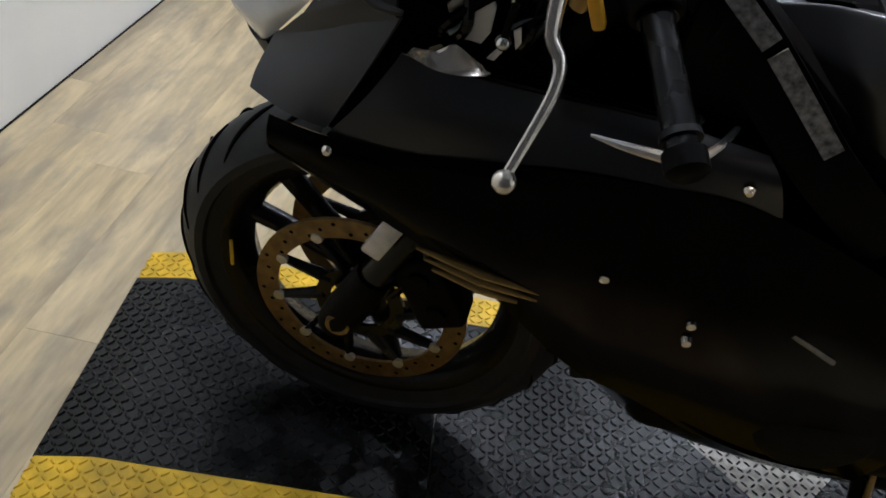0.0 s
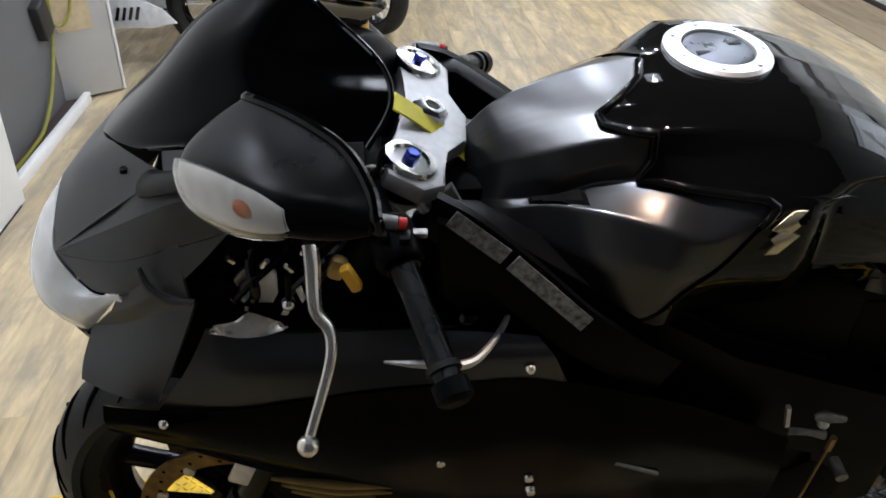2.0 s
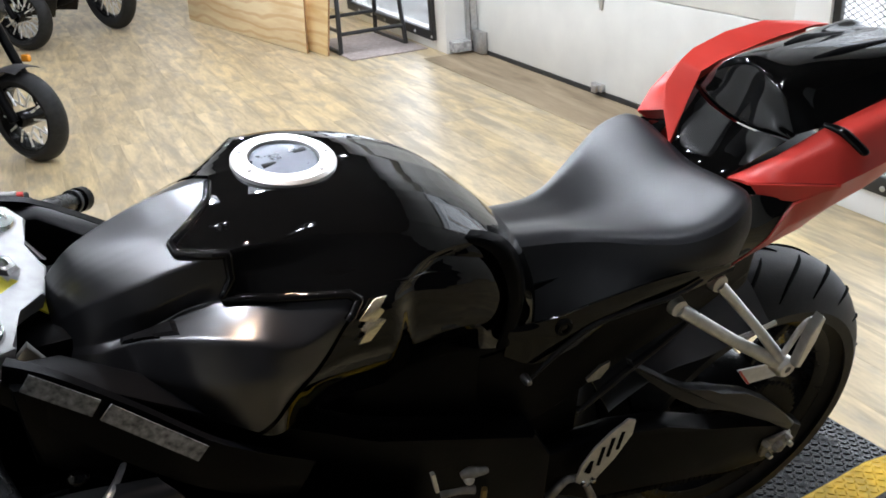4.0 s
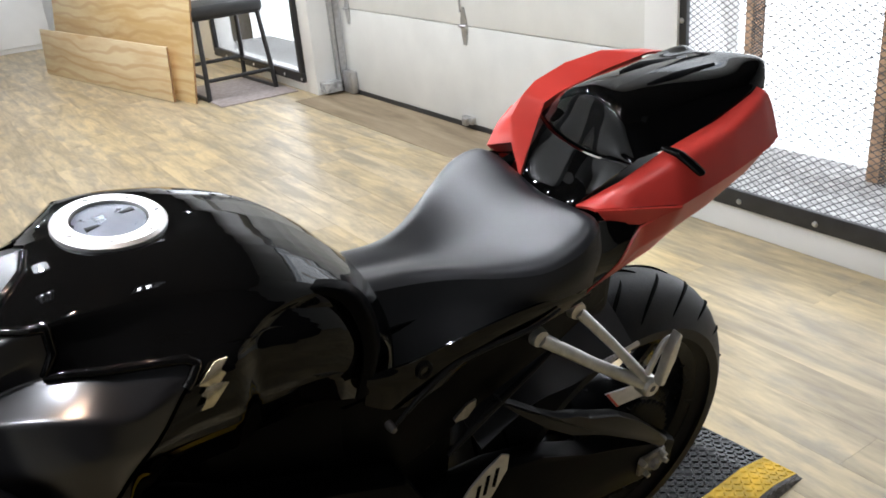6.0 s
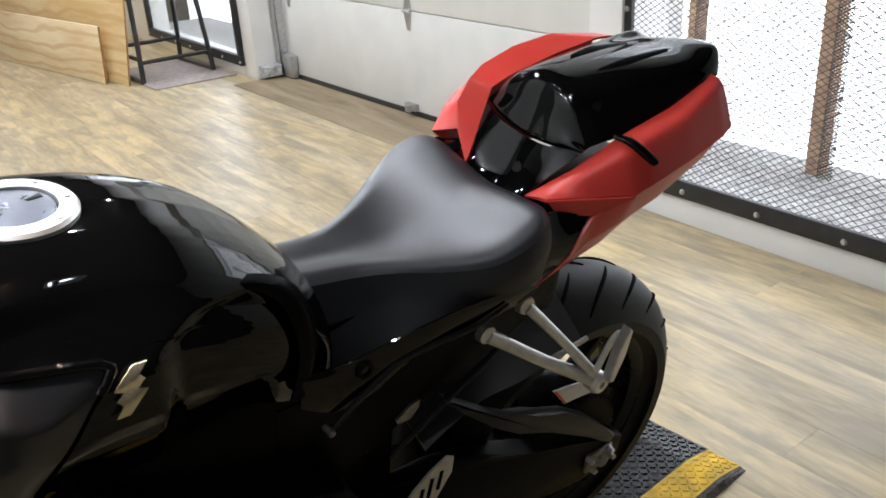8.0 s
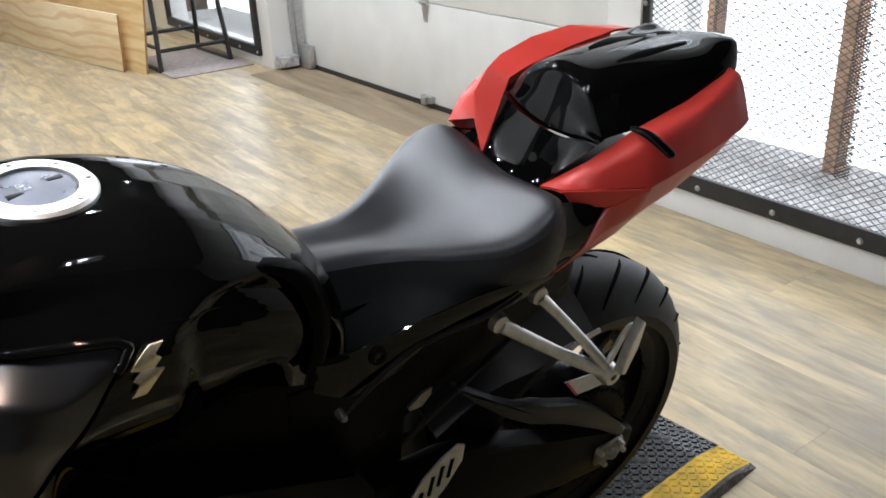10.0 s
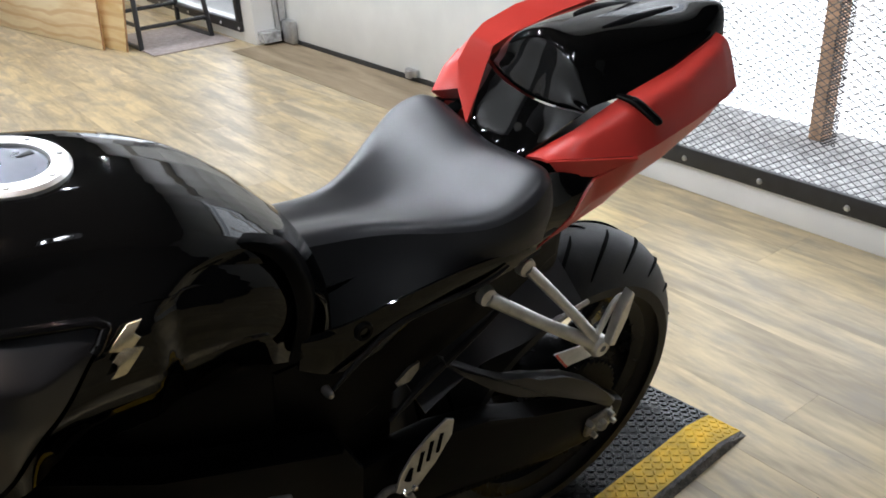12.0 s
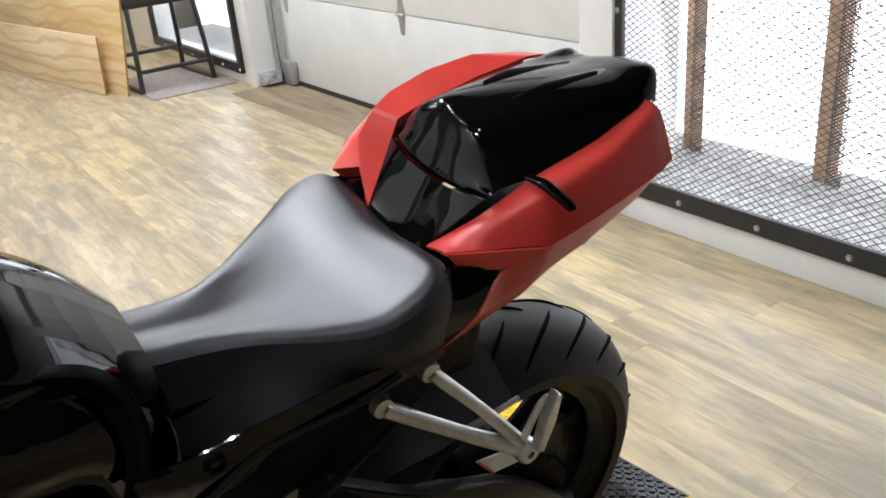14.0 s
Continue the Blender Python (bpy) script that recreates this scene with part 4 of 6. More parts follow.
vs_all = sorted(set(list(np.linspace(0, 1, 141)) + [0.555, 0.565, 0.575, 0.585, 0.595, 0.17, 0.21, 0.25]))
tank_ob = bp("fuel_tank", tank_half(lambda v: 0.34, lambda v: 0.88, 60, list(np.linspace(0, 1, 41)), -0.004), M_frame, "black fuel tank shell")
bp("front_cover", tank_half(lambda v: 0.34, lambda v: tank_split(v) - 0.0015, 40, vs_all, 0.0), M_matte, "satin black front tank cover", parent=tank_ob)
bp("gloss_shell", tank_half(lambda v: tank_split(v) + 0.0015, lambda v: 0.88, 60, vs_all, 0.003), M_gloss, "gloss black tank shell", parent=tank_ob)
# the raised lip along the gloss shell's step
lip = [tank_at(tank_split(v), v) + Vector((0, -0.002, 0.002)) for v in np.linspace(0.02, 0.72, 130)]
bp("shell_lip", tube(lip, 0.0052, 10), M_gloss, parent=tank_ob)

# filler cap with its bright ring, bolts and lock flap
CAP = Matrix.Translation((0.607, 0, 1.0045)) @ Matrix.Rotation(radians(4.5), 4, "Y")
cap = bp("filler_cap", moved(lathe([(0.0001, 0.006), (0.030, 0.006), (0.037, 0.005), (0.038, -0.004)], 40, "z"), CAP), M_capmetal, "smooth dark satin filler cap with two notches", parent=tank_ob)
bp("cap_ring", moved(lathe([(0.0385, 0.004), (0.0395, 0.0075), (0.0545, 0.0075), (0.058, 0.004), (0.058, -0.010), (0.0385, -0.010)], 56, "z", closed=True), CAP), M_ring, "brushed bright filler ring", parent=tank_ob)
for k in range(7):
    a = 2 * math.pi * k / 7
    bp("ring_bolt", moved(lathe([(0.0001, 0.009), (0.0025, 0.009), (0.003, 0.007)], 8, "z", (0.049 * math.cos(a), 0.049 * math.sin(a), 0)), CAP), M_steel, parent=cap)
for x_, y_, turn in ((-0.020, -0.012, 20), (0.021, 0.012, 200)):
    bp("key_notch", moved(plate([(-0.009, -0.004), (0.009, -0.001), (0.008, 0.003), (-0.007, 0.005)], 0.0052, 0.0066, 0.0004, axis="z"), CAP @ Matrix.Translation((x_, y_, 0)) @ Matrix.Rotation(radians(turn), 4, "Z")), M_frame, "dark notch in the filler cap", parent=cap)
# tank emblem: a slanted pair of hooked bars
E0 = tank_at(0.637, 0.755)
EM = Matrix.Translation(Vector((0.637, E0.y - 0.0055, 0.907))) @ Matrix.Scale(0.88, 4) @ Matrix.Rotation(radians(-14), 4, "X")
for pts in ([(-.017, .004), (.006, .026), (.021, .026), (.010, .014), (.016, .008), (.003, -.004)], [(.017, -.004), (-.006, -.026), (-.021, -.026), (-.010, -.014), (-.016, -.008), (-.003, .004)]):
    bp("emblem_bar", moved(plate(pts, -0.0015, 0.0015, 0.0005), EM), M_emblem, "pale gold emblem shape", parent=tank_ob)
bp("tank_bolt", moved(lathe([(0.0001, 0.008), (0.006, 0.008), (0.007, 0.005), (0.013, 0.004), (0.013, 0.0)], 18, "z"), Matrix.Translation((0.343, -0.004, 0.901)) @ Matrix.Rotation(radians(-30), 4, "Y")), M_chrome, "bright tank mounting bolt", parent=tank_ob)
bp("tank_bracket", plate([(0.322, -0.03), (0.352, -0.022), (0.352, 0.022), (0.322, 0.03)], 0.888, 0.898, 0.002, axis="z"), M_alu, parent=tank_ob)

# rear rubber edge trim between tank and seat
band = []
for p in [(.728, -.112, .938), (.775, -.121, .926), (.806, -.128, .905), (.822, -.137, .868), (.826, -.140, .820), (.812, -.143, .768)]:
    wide = 0.0 if p[2] > .93 else 1.0
    band.append([p, (p[0] + .008 + .008 * wide, p[1] - .001, p[2] + .003 * wide), (p[0] + .013 + .015 * wide, p[1] + .012, p[2] + .002)])
bp("tank_trim", patch(band, 30, 6, 0.006), M_frame, "black rubber trim between tank and seat")

# ---- seat
SEAT = [
    (0.838, [(0, .868), (-.020, .868), (-.040, .864), (-.054, .856), (-.070, .818), (-.098, .768)]),
    (0.880, [(0, .850), (-.020, .852), (-.038, .851), (-.052, .844), (-.070, .808), (-.103, .757)]),
    (0.950, [(0, .838), (-.022, .841), (-.042, .842), (-.057, .835), (-.078, .800), (-.114, .764)]),
    (1.000, [(0, .833), (-.035, .837), (-.060, .841), (-.075, .834), (-.094, .805), (-.122, .780)]),
    (1.050, [(0, .836), (-.050, .840), (-.091, .844), (-.107, .836), (-.120, .812), (-.128, .788)]),
    (1.100, [(0, .848), (-.070, .851), (-.121, .854), (-.138, .845), (-.147, .824), (-.140, .794)]),
    (1.145, [(0, .870), (-.080, .874), (-.135, .877), (-.152, .867), (-.157, .836), (-.147, .799)]),
    (1.180, [(0, .878), (-.070, .886), (-.124, .892), (-.142, .883), (-.149, .845), (-.142, .795)]),
    (1.202, [(0, .870), (-.060, .878), (-.106, .884), (-.123, .876), (-.135, .842), (-.132, .792)]),
    (1.216, [(0, .846), (-.050, .852), (-.090, .864), (-.105, .858), (-.121, .830), (-.123, .790)]),
]


def sheet_half(table, i0, i1, nu=40, nv=16, thick=0.0, ends=True):
    """Both halves of a body given by sections, using the points i0 to i1 of each."""
    bm = bmesh.new()
    rows = []
    for x, prof in table:
        left = [(x, y, z) for y, z in prof[i0 : i1 + 1]]
        if i0 == 0:
            full = [(x, -y, z) for y, z in reversed(prof[1 : i1 + 1])] + left
            rows.append(full)
        else:
            rows.append(left)
    return patch(rows, nu, nv * (2 if i0 == 0 else 1), thick, bm)


seat = bp("seat", sheet_half(SEAT, 0, 3, 44, 14, 0.006), M_seat, "grey-black vinyl rider seat with a dished top")
bp("seat_side", sheet_half(SEAT, 3, 5, 44, 8, 0.006), M_seatside, "black seat side panel", parent=seat, both=True)
bp("seat_base", box(0.88, 1.17, -0.082, 0.082, 0.755, 0.80, 0.01), M_frame, parent=seat)
bp("seat_bolt", lathe([(0.0001, -0.149), (0.006, -0.150), (0.007, -0.1535), (0.011, -0.1535), (0.013, -0.149), (0.013, -0.142)], 16, "y", (0.903, 0, 0.779)), M_frame, "black seat fixing screw", parent=seat)

# ---- tail: red side panels, gloss black seat cowl
def mirrored(rows):
    """Rows from the middle outwards, carried over to the other side too."""
    return [[(x, -y, z) for x, y, z in reversed(r[1:])] + list(r) for r in rows]


COWL = [
    [(1.190, 0, .835), (1.195, -.020, .838), (1.198, -.038, .842), (1.200, -.050, .848), (1.202, -.058, .852)],
    [(1.226, 0, .866), (1.225, -.022, .868), (1.223, -.040, .870), (1.221, -.052, .872), (1.219, -.060, .872)],
    [(1.247, 0, .900), (1.245, -.026, .902), (1.244, -.047, .904), (1.243, -.064, .904), (1.243, -.076, .902)],
    [(1.262, 0, .925), (1.259, -.035, .929), (1.261, -.062, .933), (1.266, -.081, .936), (1.271, -.095, .936)],
]
HUMP = [
    [(1.266, 0, .925), (1.263, -.035, .930), (1.265, -.062, .934), (1.270, -.081, .937), (1.275, -.095, .937)],
    [(1.266, 0, .935), (1.263, -.035, .940), (1.265, -.062, .942), (1.270, -.081, .942), (1.275, -.097, .940)],
    [(1.277, 0, .970), (1.274, -.034, .968), (1.275, -.060, .961), (1.277, -.080, .952), (1.279, -.098, .943)],
    [(1.286, 0, 1.000), (1.283, -.033, .995), (1.283, -.056, .985), (1.284, -.077, .968), (1.285, -.099, .946)],
    [(1.300, 0, 1.008), (1.298, -.036, 1.004), (1.298, -.062, .992), (1.300, -.086, .970), (1.302, -.102, .949)],
    [(1.340, 0, 1.012), (1.340, -.040, 1.009), (1.340, -.068, .994), (1.340, -.093, .968), (1.340, -.105, .953)],
    [(1.420, 0, 1.018), (1.420, -.046, 1.017), (1.420, -.076, 1.006), (1.420, -.097, .984), (1.420, -.104, .969)],
    [(1.500, 0, 1.018), (1.500, -.050, 1.023), (1.500, -.080, 1.020), (1.500, -.099, 1.008), (1.500, -.103, .998)],
    [(1.552, 0, 1.020), (1.552, -.046, 1.030), (1.548, -.074, 1.032), (1.540, -.090, 1.018), (1.530, -.100, 1.002)],
    [(1.566, 0, 1.002), (1.566, -.042, 1.010), (1.560, -.070, 1.010), (1.546, -.084, 1.000), (1.540, -.094, .994)],
]
HUMP_ROWS = [[(x, y, z - (max(0.0, x - 1.36) * 0.13 if y > 0.03 else 0.0)) for x, y, z in r] for r in mirrored(HUMP)]
tail = bp("seat_cowl", patch(HUMP_ROWS, 54, 32, 0.004), M_gloss, "gloss black seat cowl hump")
bp("cowl_front", patch(mirrored(COWL), 24, 32, 0.004), M_gloss, "gloss black front piece of the cowl", parent=tail)
for s in (-1, 1):
    bp("cowl_scoop", tube([(1.36, s * 0.028, 1.0125), (1.41, s * 0.034, 1.0175 - (0.006 if s > 0 else 0)), (1.49, s * 0.036, 1.0215 - (0.015 if s > 0 else 0))], [0.003, 0.008, 0.004], 8, 10, flat=0.4), M_frame, parent=tail)
RED_TOP = [
    [(1.216, -.058, .872), (1.213, -.082, .883), (1.209, -.106, .892)],
    [(1.264, -.092, .914), (1.260, -.114, .911), (1.260, -.132, .893)],
    [(1.322, -.105, .949), (1.316, -.136, .938), (1.318, -.161, .894)],
    [(1.350, -.105, .956), (1.350, -.141, .951), (1.350, -.163, .901)],
    [(1.430, -.104, .972), (1.430, -.138, .967), (1.430, -.158, .915)],
    [(1.498, -.104, .999), (1.503, -.127, .989), (1.508, -.150, .930)],
    [(1.512, -.101, 1.006), (1.521, -.120, .994), (1.531, -.144, .938)],
]
RED_FOLD = [
    [(1.209, -.106, .891), (1.260, -.132, .892), (1.318, -.161, .893)],
    [(1.222, -.116, .872), (1.268, -.134, .866), (1.318, -.160, .891)],
]
RED_LOW = [
    [(1.165, -.137, .772), (1.165, -.132, .768), (1.163, -.126, .764)],
    [(1.232, -.143, .816), (1.234, -.136, .799), (1.226, -.124, .778)],
    [(1.268, -.140, .862), (1.274, -.137, .824), (1.272, -.122, .788)],
    [(1.318, -.161, .8925), (1.318, -.146, .842), (1.318, -.121, .798)],
    [(1.390, -.160, .907), (1.390, -.146, .862), (1.390, -.119, .833)],
    [(1.480, -.153, .924), (1.480, -.140, .894), (1.480, -.115, .876)],
    [(1.531, -.144, .938), (1.536, -.134, .925), (1.545, -.112, .912)],
]
for nm, rows in (("tail_panel", RED_TOP), ("tail_fold", RED_FOLD), ("tail_lower_panel", RED_LOW)):
    bp(nm, patch(rows, 48 if nm != "tail_fold" else 8, 20, 0.004, smooth_u=False, smooth_v=nm == "tail_panel"), M_red, "satin red tail side panel")
# the panel beyond the cowl stands a little prouder, with a folded front face
RED_FAR = [
    [(1.211, .062, .867), (1.220, .098, .905), (1.199, .128, .894)],
    [(1.250, .083, .917), (1.231, .116, .938), (1.229, .140, .922)],
    [(1.279, .098, .957), (1.259, .125, .966), (1.262, .148, .940)],
    [(1.319, .104, .966), (1.292, .138, .976), (1.318, .161, .894)],
    [(1.409, .104, .984), (1.354, .142, .992), (1.380, .161, .906)],
    [(1.501, .104, .995), (1.428, .140, 1.000), (1.450, .156, .919)],
    [(1.530, .102, .993), (1.506, .126, .993), (1.531, .144, .938)],
]
bp("tail_panel", patch(RED_FAR, 48, 20, 0.004, smooth_u=False, smooth_v=False), M_red, "satin red tail side panel")
bp("tail_fold", patch([[(1.199, .128, .893), (1.229, .140, .921), (1.262, .148, .939), (1.318, .161, .893)], [(1.222, .116, .872), (1.250, .128, .868), (1.280, .140, .866), (1.318, .160, .891)]], 8, 20, 0.004, smooth_u=False, smooth_v=False), M_red, "satin red tail side panel")
bp("tail_lower_panel", flipped(patch(RED_LOW, 48, 20, 0.004, smooth_u=False, smooth_v=False)), M_red, "satin red tail side panel")
bp("tail_infill", patch([[(1.160, -.142, .880), (1.205, -.124, .884), (1.266, -.134, .864)], [(1.160, -.146, .84), (1.19, -.144, .832), (1.232, -.141, .816)], [(1.150, -.138, .772), (1.158, -.136, .772), (1.168, -.134, .772)]], 12, 10, 0.006), M_gloss, "black infill panel below the seat corner", both=True)
bp("tail_underside", box(1.22, 1.50, -0.085, 0.085, 0.785, 0.85, 0.03), M_frame, "black tail underside")
bp("tail_rear", patch([[(1.530, -0.098, .995), (1.552, 0, .998), (1.530, 0.098, .995)], [(1.538, -0.136, .935), (1.585, 0, .930), (1.538, 0.136, .935)], [(1.545, -0.110, .908), (1.575, 0, .890), (1.545, 0.110, .908)]], 8, 12, 0.004), M_redplastic, "red tail lamp")
bp("luggage_hook", tube([(1.318, -0.108, .958), (1.326, -0.134, .957), (1.338, -0.164, .941), (1.340, -0.168, .938)], [0.0035, 0.0066, 0.0064, 0.003], 10, 14, flat=0.7), M_gloss, "black folding luggage hook")

# ---- subframe covers, passenger peg brackets
cover = [(0.80, 0.745), (0.86, 0.742), (1.00, 0.748), (1.17, 0.772), (1.24, 0.785), (1.24, 0.74), (1.16, 0.70), (1.04, 0.66), (0.93, 0.60), (0.86, 0.58), (0.80, 0.66)]
bp("side_cover", plate(cover, -0.122, -0.100, 0.005), M_frame, "black side cover under the seat", both=True)
COVER = [
    [(.828, -.140, .797), (.885, -.146, .795), (.95, -.148, .802), (1.045, -.147, .806), (1.14, -.141, .797), (1.19, -.136, .788)],
    [(.826, -.144, .790), (.89, -.150, .768), (.955, -.152, .774), (1.03, -.150, .786), (1.12, -.144, .784), (1.19, -.137, .780)],
    [(.824, -.141, .752), (.873, -.143, .724), (.936, -.143, .732), (.985, -.144, .757), (1.09, -.143, .763), (1.19, -.136, .770)],
]
bp("cover_skin", patch(COVER, 12, 40, 0.004), M_gloss, "gloss black side cover below the seat")
bp("cover_edge", tube([(.856, -.150, .702), (.900, -.151, .741), (.947, -.151, .768), (.996, -.151, .773), (1.075, -.150, .773), (1.124, -.147, .783)], [0.002, 0.0045, 0.005, 0.0045, 0.004, 0.002], 8, 30), M_darksatin, "rolled black lower edge of the side cover")
bp("pivot_plate_edge", tube([(.953, -.140, .594), (.997, -.140, .626), (1.041, -.140, .654), (1.095, -.138, .682), (1.146, -.134, .709)], [0.003, 0.006, 0.006, 0.005, 0.003], 8, 24), M_darksatin, "black rolled edge of the pivot plate")
bp("subframe_core", box(0.86, 1.30, -0.082, 0.082, 0.66, 0.775, 0.02), M_frame)
for s in (-1, 1):
    y0, y1 = s * 0.130, s * 0.177
    br = bp("peg_bracket", tube([(1.112, y0, 0.724), (1.210, s * 0.152, 0.648), (1.296, y1, 0.590)], [0.011, 0.010, 0.012], 12, 10, flat=0.75), M_alu, "cast aluminium passenger peg bracket")
    bp("bracket_arm", tube([(1.178, y0, 0.746), (1.250, s * 0.154, 0.660), (1.300, y1, 0.592)], [0.010, 0.009, 0.012], 12, 10, flat=0.75), M_alu, parent=br)
    bp("bracket_boss", lathe([(0.006, s * 0.190), (0.014, s * 0.190), (0.018, s * 0.184), (0.018, s * 0.167)], 18, "y", (1.302, 0, 0.585)), M_alu, parent=br)
    for px_, pz_ in ((1.110, 0.726), (1.176, 0.748)):
        bp("bracket_end", lathe([(0.0001, s * 0.135), (0.013, s * 0.133), (0.015, s * 0.12), (0.015, s * 0.10)], 14, "y", (px_, 0, pz_)), M_alu, parent=br)
    peg = plate([(1.303, 0.597), (1.315, 0.592), (1.330, 0.640), (1.334, 0.682), (1.326, 0.690), (1.314, 0.655)], s * 0.192 - 0.008, s * 0.192 + 0.008, 0.003)
    bp("peg_spring", tube([(1.296, s * 0.178, 0.610), (1.312, s * 0.180, 0.655), (1.322, s * 0.182, 0.672), (1.330, s * 0.182, 0.668)], [0.005, 0.005, 0.004, 0.003], 8, 12), M_alu, parent=br)
    bp("folded_peg", peg, M_alu, "folded-up aluminium foot peg", parent=br)

# ---- rider rearset: slotted heel guard, bracket arms, peg, shift linkage
for s in (-1, 1):
    hg = [(1.046, .561), (1.045, .532), (1.020, .492), (.990, .458), (.972, .452), (.954, .470), (.960, .500), (.978, .530), (1.006, .553), (1.033, .569)]
    guard_ = bp("heel_guard", plate(hg, s * 0.160 - 0.002, s * 0.160 + 0.002, 0.001), M_alu, "bare aluminium slotted heel guard", smooth=False)
    for (xa, za), (xb, zb) in (((1.026, .546), (1.021, .512)), ((1.010, .540), (1.005, .504)), ((.995, .528), (.990, .492)), ((.978, .506), (.972, .486))):
        bp("slot", tube([(xa, s * 0.160, za), (xb, s * 0.160, zb)], [0.0042, 0.0042] if xa > 0.98 else [0.004, 0.007], 8), M_groove, parent=guard_)
    for xk in (0.968, 0.984):
        bp("guard_bolt", lathe([(0.0001, s * 0.168), (0.004, s * 0.167), (0.006, s * 0.160)], 8, "y", (xk, 0, 0.463)), M_chrome, parent=guard_)
    rs = bp("rearset_bracket", tube([(.962, s * 0.156, .470), (.940, s * 0.155, .474), (.916, s * 0.152, .444)], [0.006, 0.006, 0.008], 10, 8, flat=0.7), M_dullmetal, "dull aluminium rearset bracket")
    bp("bracket_bar", tube([(.914, s * 0.155, .438), (.945, s * 0.158, .428), (.974, s * 0.160, .406)], [0.010, 0.008, 0.010], 12, 8), M_dullmetal, parent=rs)
    bp("bracket_foot", tube([(.916, s * 0.152, .430), (.912, s * 0.152, .408), (.930, s * 0.152, .400)], [0.008, 0.007, 0.005], 10, 8), M_dullmetal, parent=rs)
    bp("peg_hanger", tube([(.975, s * 0.162, .455), (.984, s * 0.172, .428), (.985, s * 0.196, .404)], [0.0055, 0.0065, 0.008], 10, 10), M_dullmetal, parent=rs)
    peg = bp("foot_peg", tube([(0.985, s * 0.190, 0.404), (0.986, s * 0.258, 0.396)], 0.0082, 12), M_dullmetal, "knurled rider foot peg", parent=rs)
    for k in range(9):
        bp("peg_ring", lathe([(0.008, s * (0.198 + 0.0066 * k) - 0.0022), (0.0105, s * (0.198 + 0.0066 * k)), (0.008, s * (0.198 + 0.0066 * k) + 0.0022)], 12, "y", (0.985, 0, 0.403 - 0.0008 * k)), M_alu, parent=rs)
    bp("peg_cap", lathe([(0.0001, s * 0.267), (0.007, s * 0.266), (0.009, s * 0.261), (0.009, s * 0.256)], 14, "y", (0.986, 0, 0.396)), M_alu, "lighter end cap", parent=rs)
lk = bp("shift_linkage", tube([(0.740, -0.198, 0.632), (0.752, -0.200, 0.634), (0.776, -0.202, 0.630)], [0.004, 0.008, 0.004], 10, 10), M_dullmetal, "dull metal gear linkage")
bp("shift_lever", tube([(0.712, -0.200, 0.612), (0.735, -0.203, 0.611), (0.758, -0.204, 0.604)], [0.005, 0.004, 0.006], 10, 8, flat=0.6), M_dullmetal, parent=lk)
bp("linkage_ball", moved(bmesh_sphere(0.007), Matrix.Translation((0.749, -0.204, 0.627))), M_alu, parent=lk)
bp("toe_blade", plate([(0.697, 0.660), (0.702, 0.660), (0.709, 0.624), (0.704, 0.624)], -0.204, -0.198), M_alu, parent=lk)
bp("toe_rubber", tube([(0.806, -0.180, 0.515), (0.806, -0.208, 0.515)], 0.008, 10), M_dullmetal, parent=lk)
rod = bp("dip_rod", tube([(0.774, -0.200, 0.575), (0.770, -0.200, 0.50), (0.765, -0.200, 0.42)], 0.0018, 8), M_gold, "thin tan rod with a sleeve")
bp("rod_sleeve", tube([(0.775, -0.200, 0.592), (0.774, -0.200, 0.568)], 0.0042, 8), M_gold, parent=rod)
# small bright bits on the swingarm side
bp("frame_slot", plate([(.956, .662), (.953, .669), (.973, .685), (.988, .688), (.987, .676), (.975, .662)], -0.150, -0.146), M_dullmetal, "bright machined slot edge")
bp("frame_screw", lathe([(0.0001, -0.157), (0.004, -0.156), (0.006, -0.150), (0.006, -0.140)], 10, "y", (0.857, 0, 0.705)), M_dullmetal)
lab = bp("warning_label", plate([(1.243, .571), (1.273, .531), (1.347, .523), (1.316, .558)], -0.150, -0.1475), M_pale, "pale reflective label with a red corner")
bp("label_corner", plate([(1.243, .571), (1.273, .531), (1.278, .5305), (1.248, .5703)], -0.1512, -0.1502), M_redplastic, parent=lab)
bp("torque_bar", tube([(1.284, -0.115, 0.601), (1.340, -0.115, 0.608)], 0.004, 8), M_alu)
bp("bar_stay", tube([(1.245, -0.118, 0.600), (1.284, -0.116, 0.601)], 0.006, 8), M_dullmetal)
yk = part("yellow_cap", bmesh_sphere(0.012), M_yellow)
yk.matrix_world = pose(1.226, 0.185, MAT_T + 0.0115)
tagged(yk, "small yellow plastic cap lying on the mat", "cap")
bp("side_stand", tube([(0.74, -0.130, 0.290), (0.76, -0.21, 0.16), (0.785, -0.285, 0.045)], [0.013, 0.011, 0.010], 12, 10), M_frame, "black side stand holding the motorcycle up")
bp("stand_foot", moved(box(-0.035, 0.035, -0.022, 0.022, -0.005, 0.005, 0.003), Matrix.Translation((0.788, -0.292, 0.052)) @ Matrix.Rotation(radians(-11.5), 4, "X")), M_frame)
bp("stand_spring", tube([(0.745, -0.15, 0.30), (0.765, -0.225, 0.15)], 0.005, 8), M_gold)

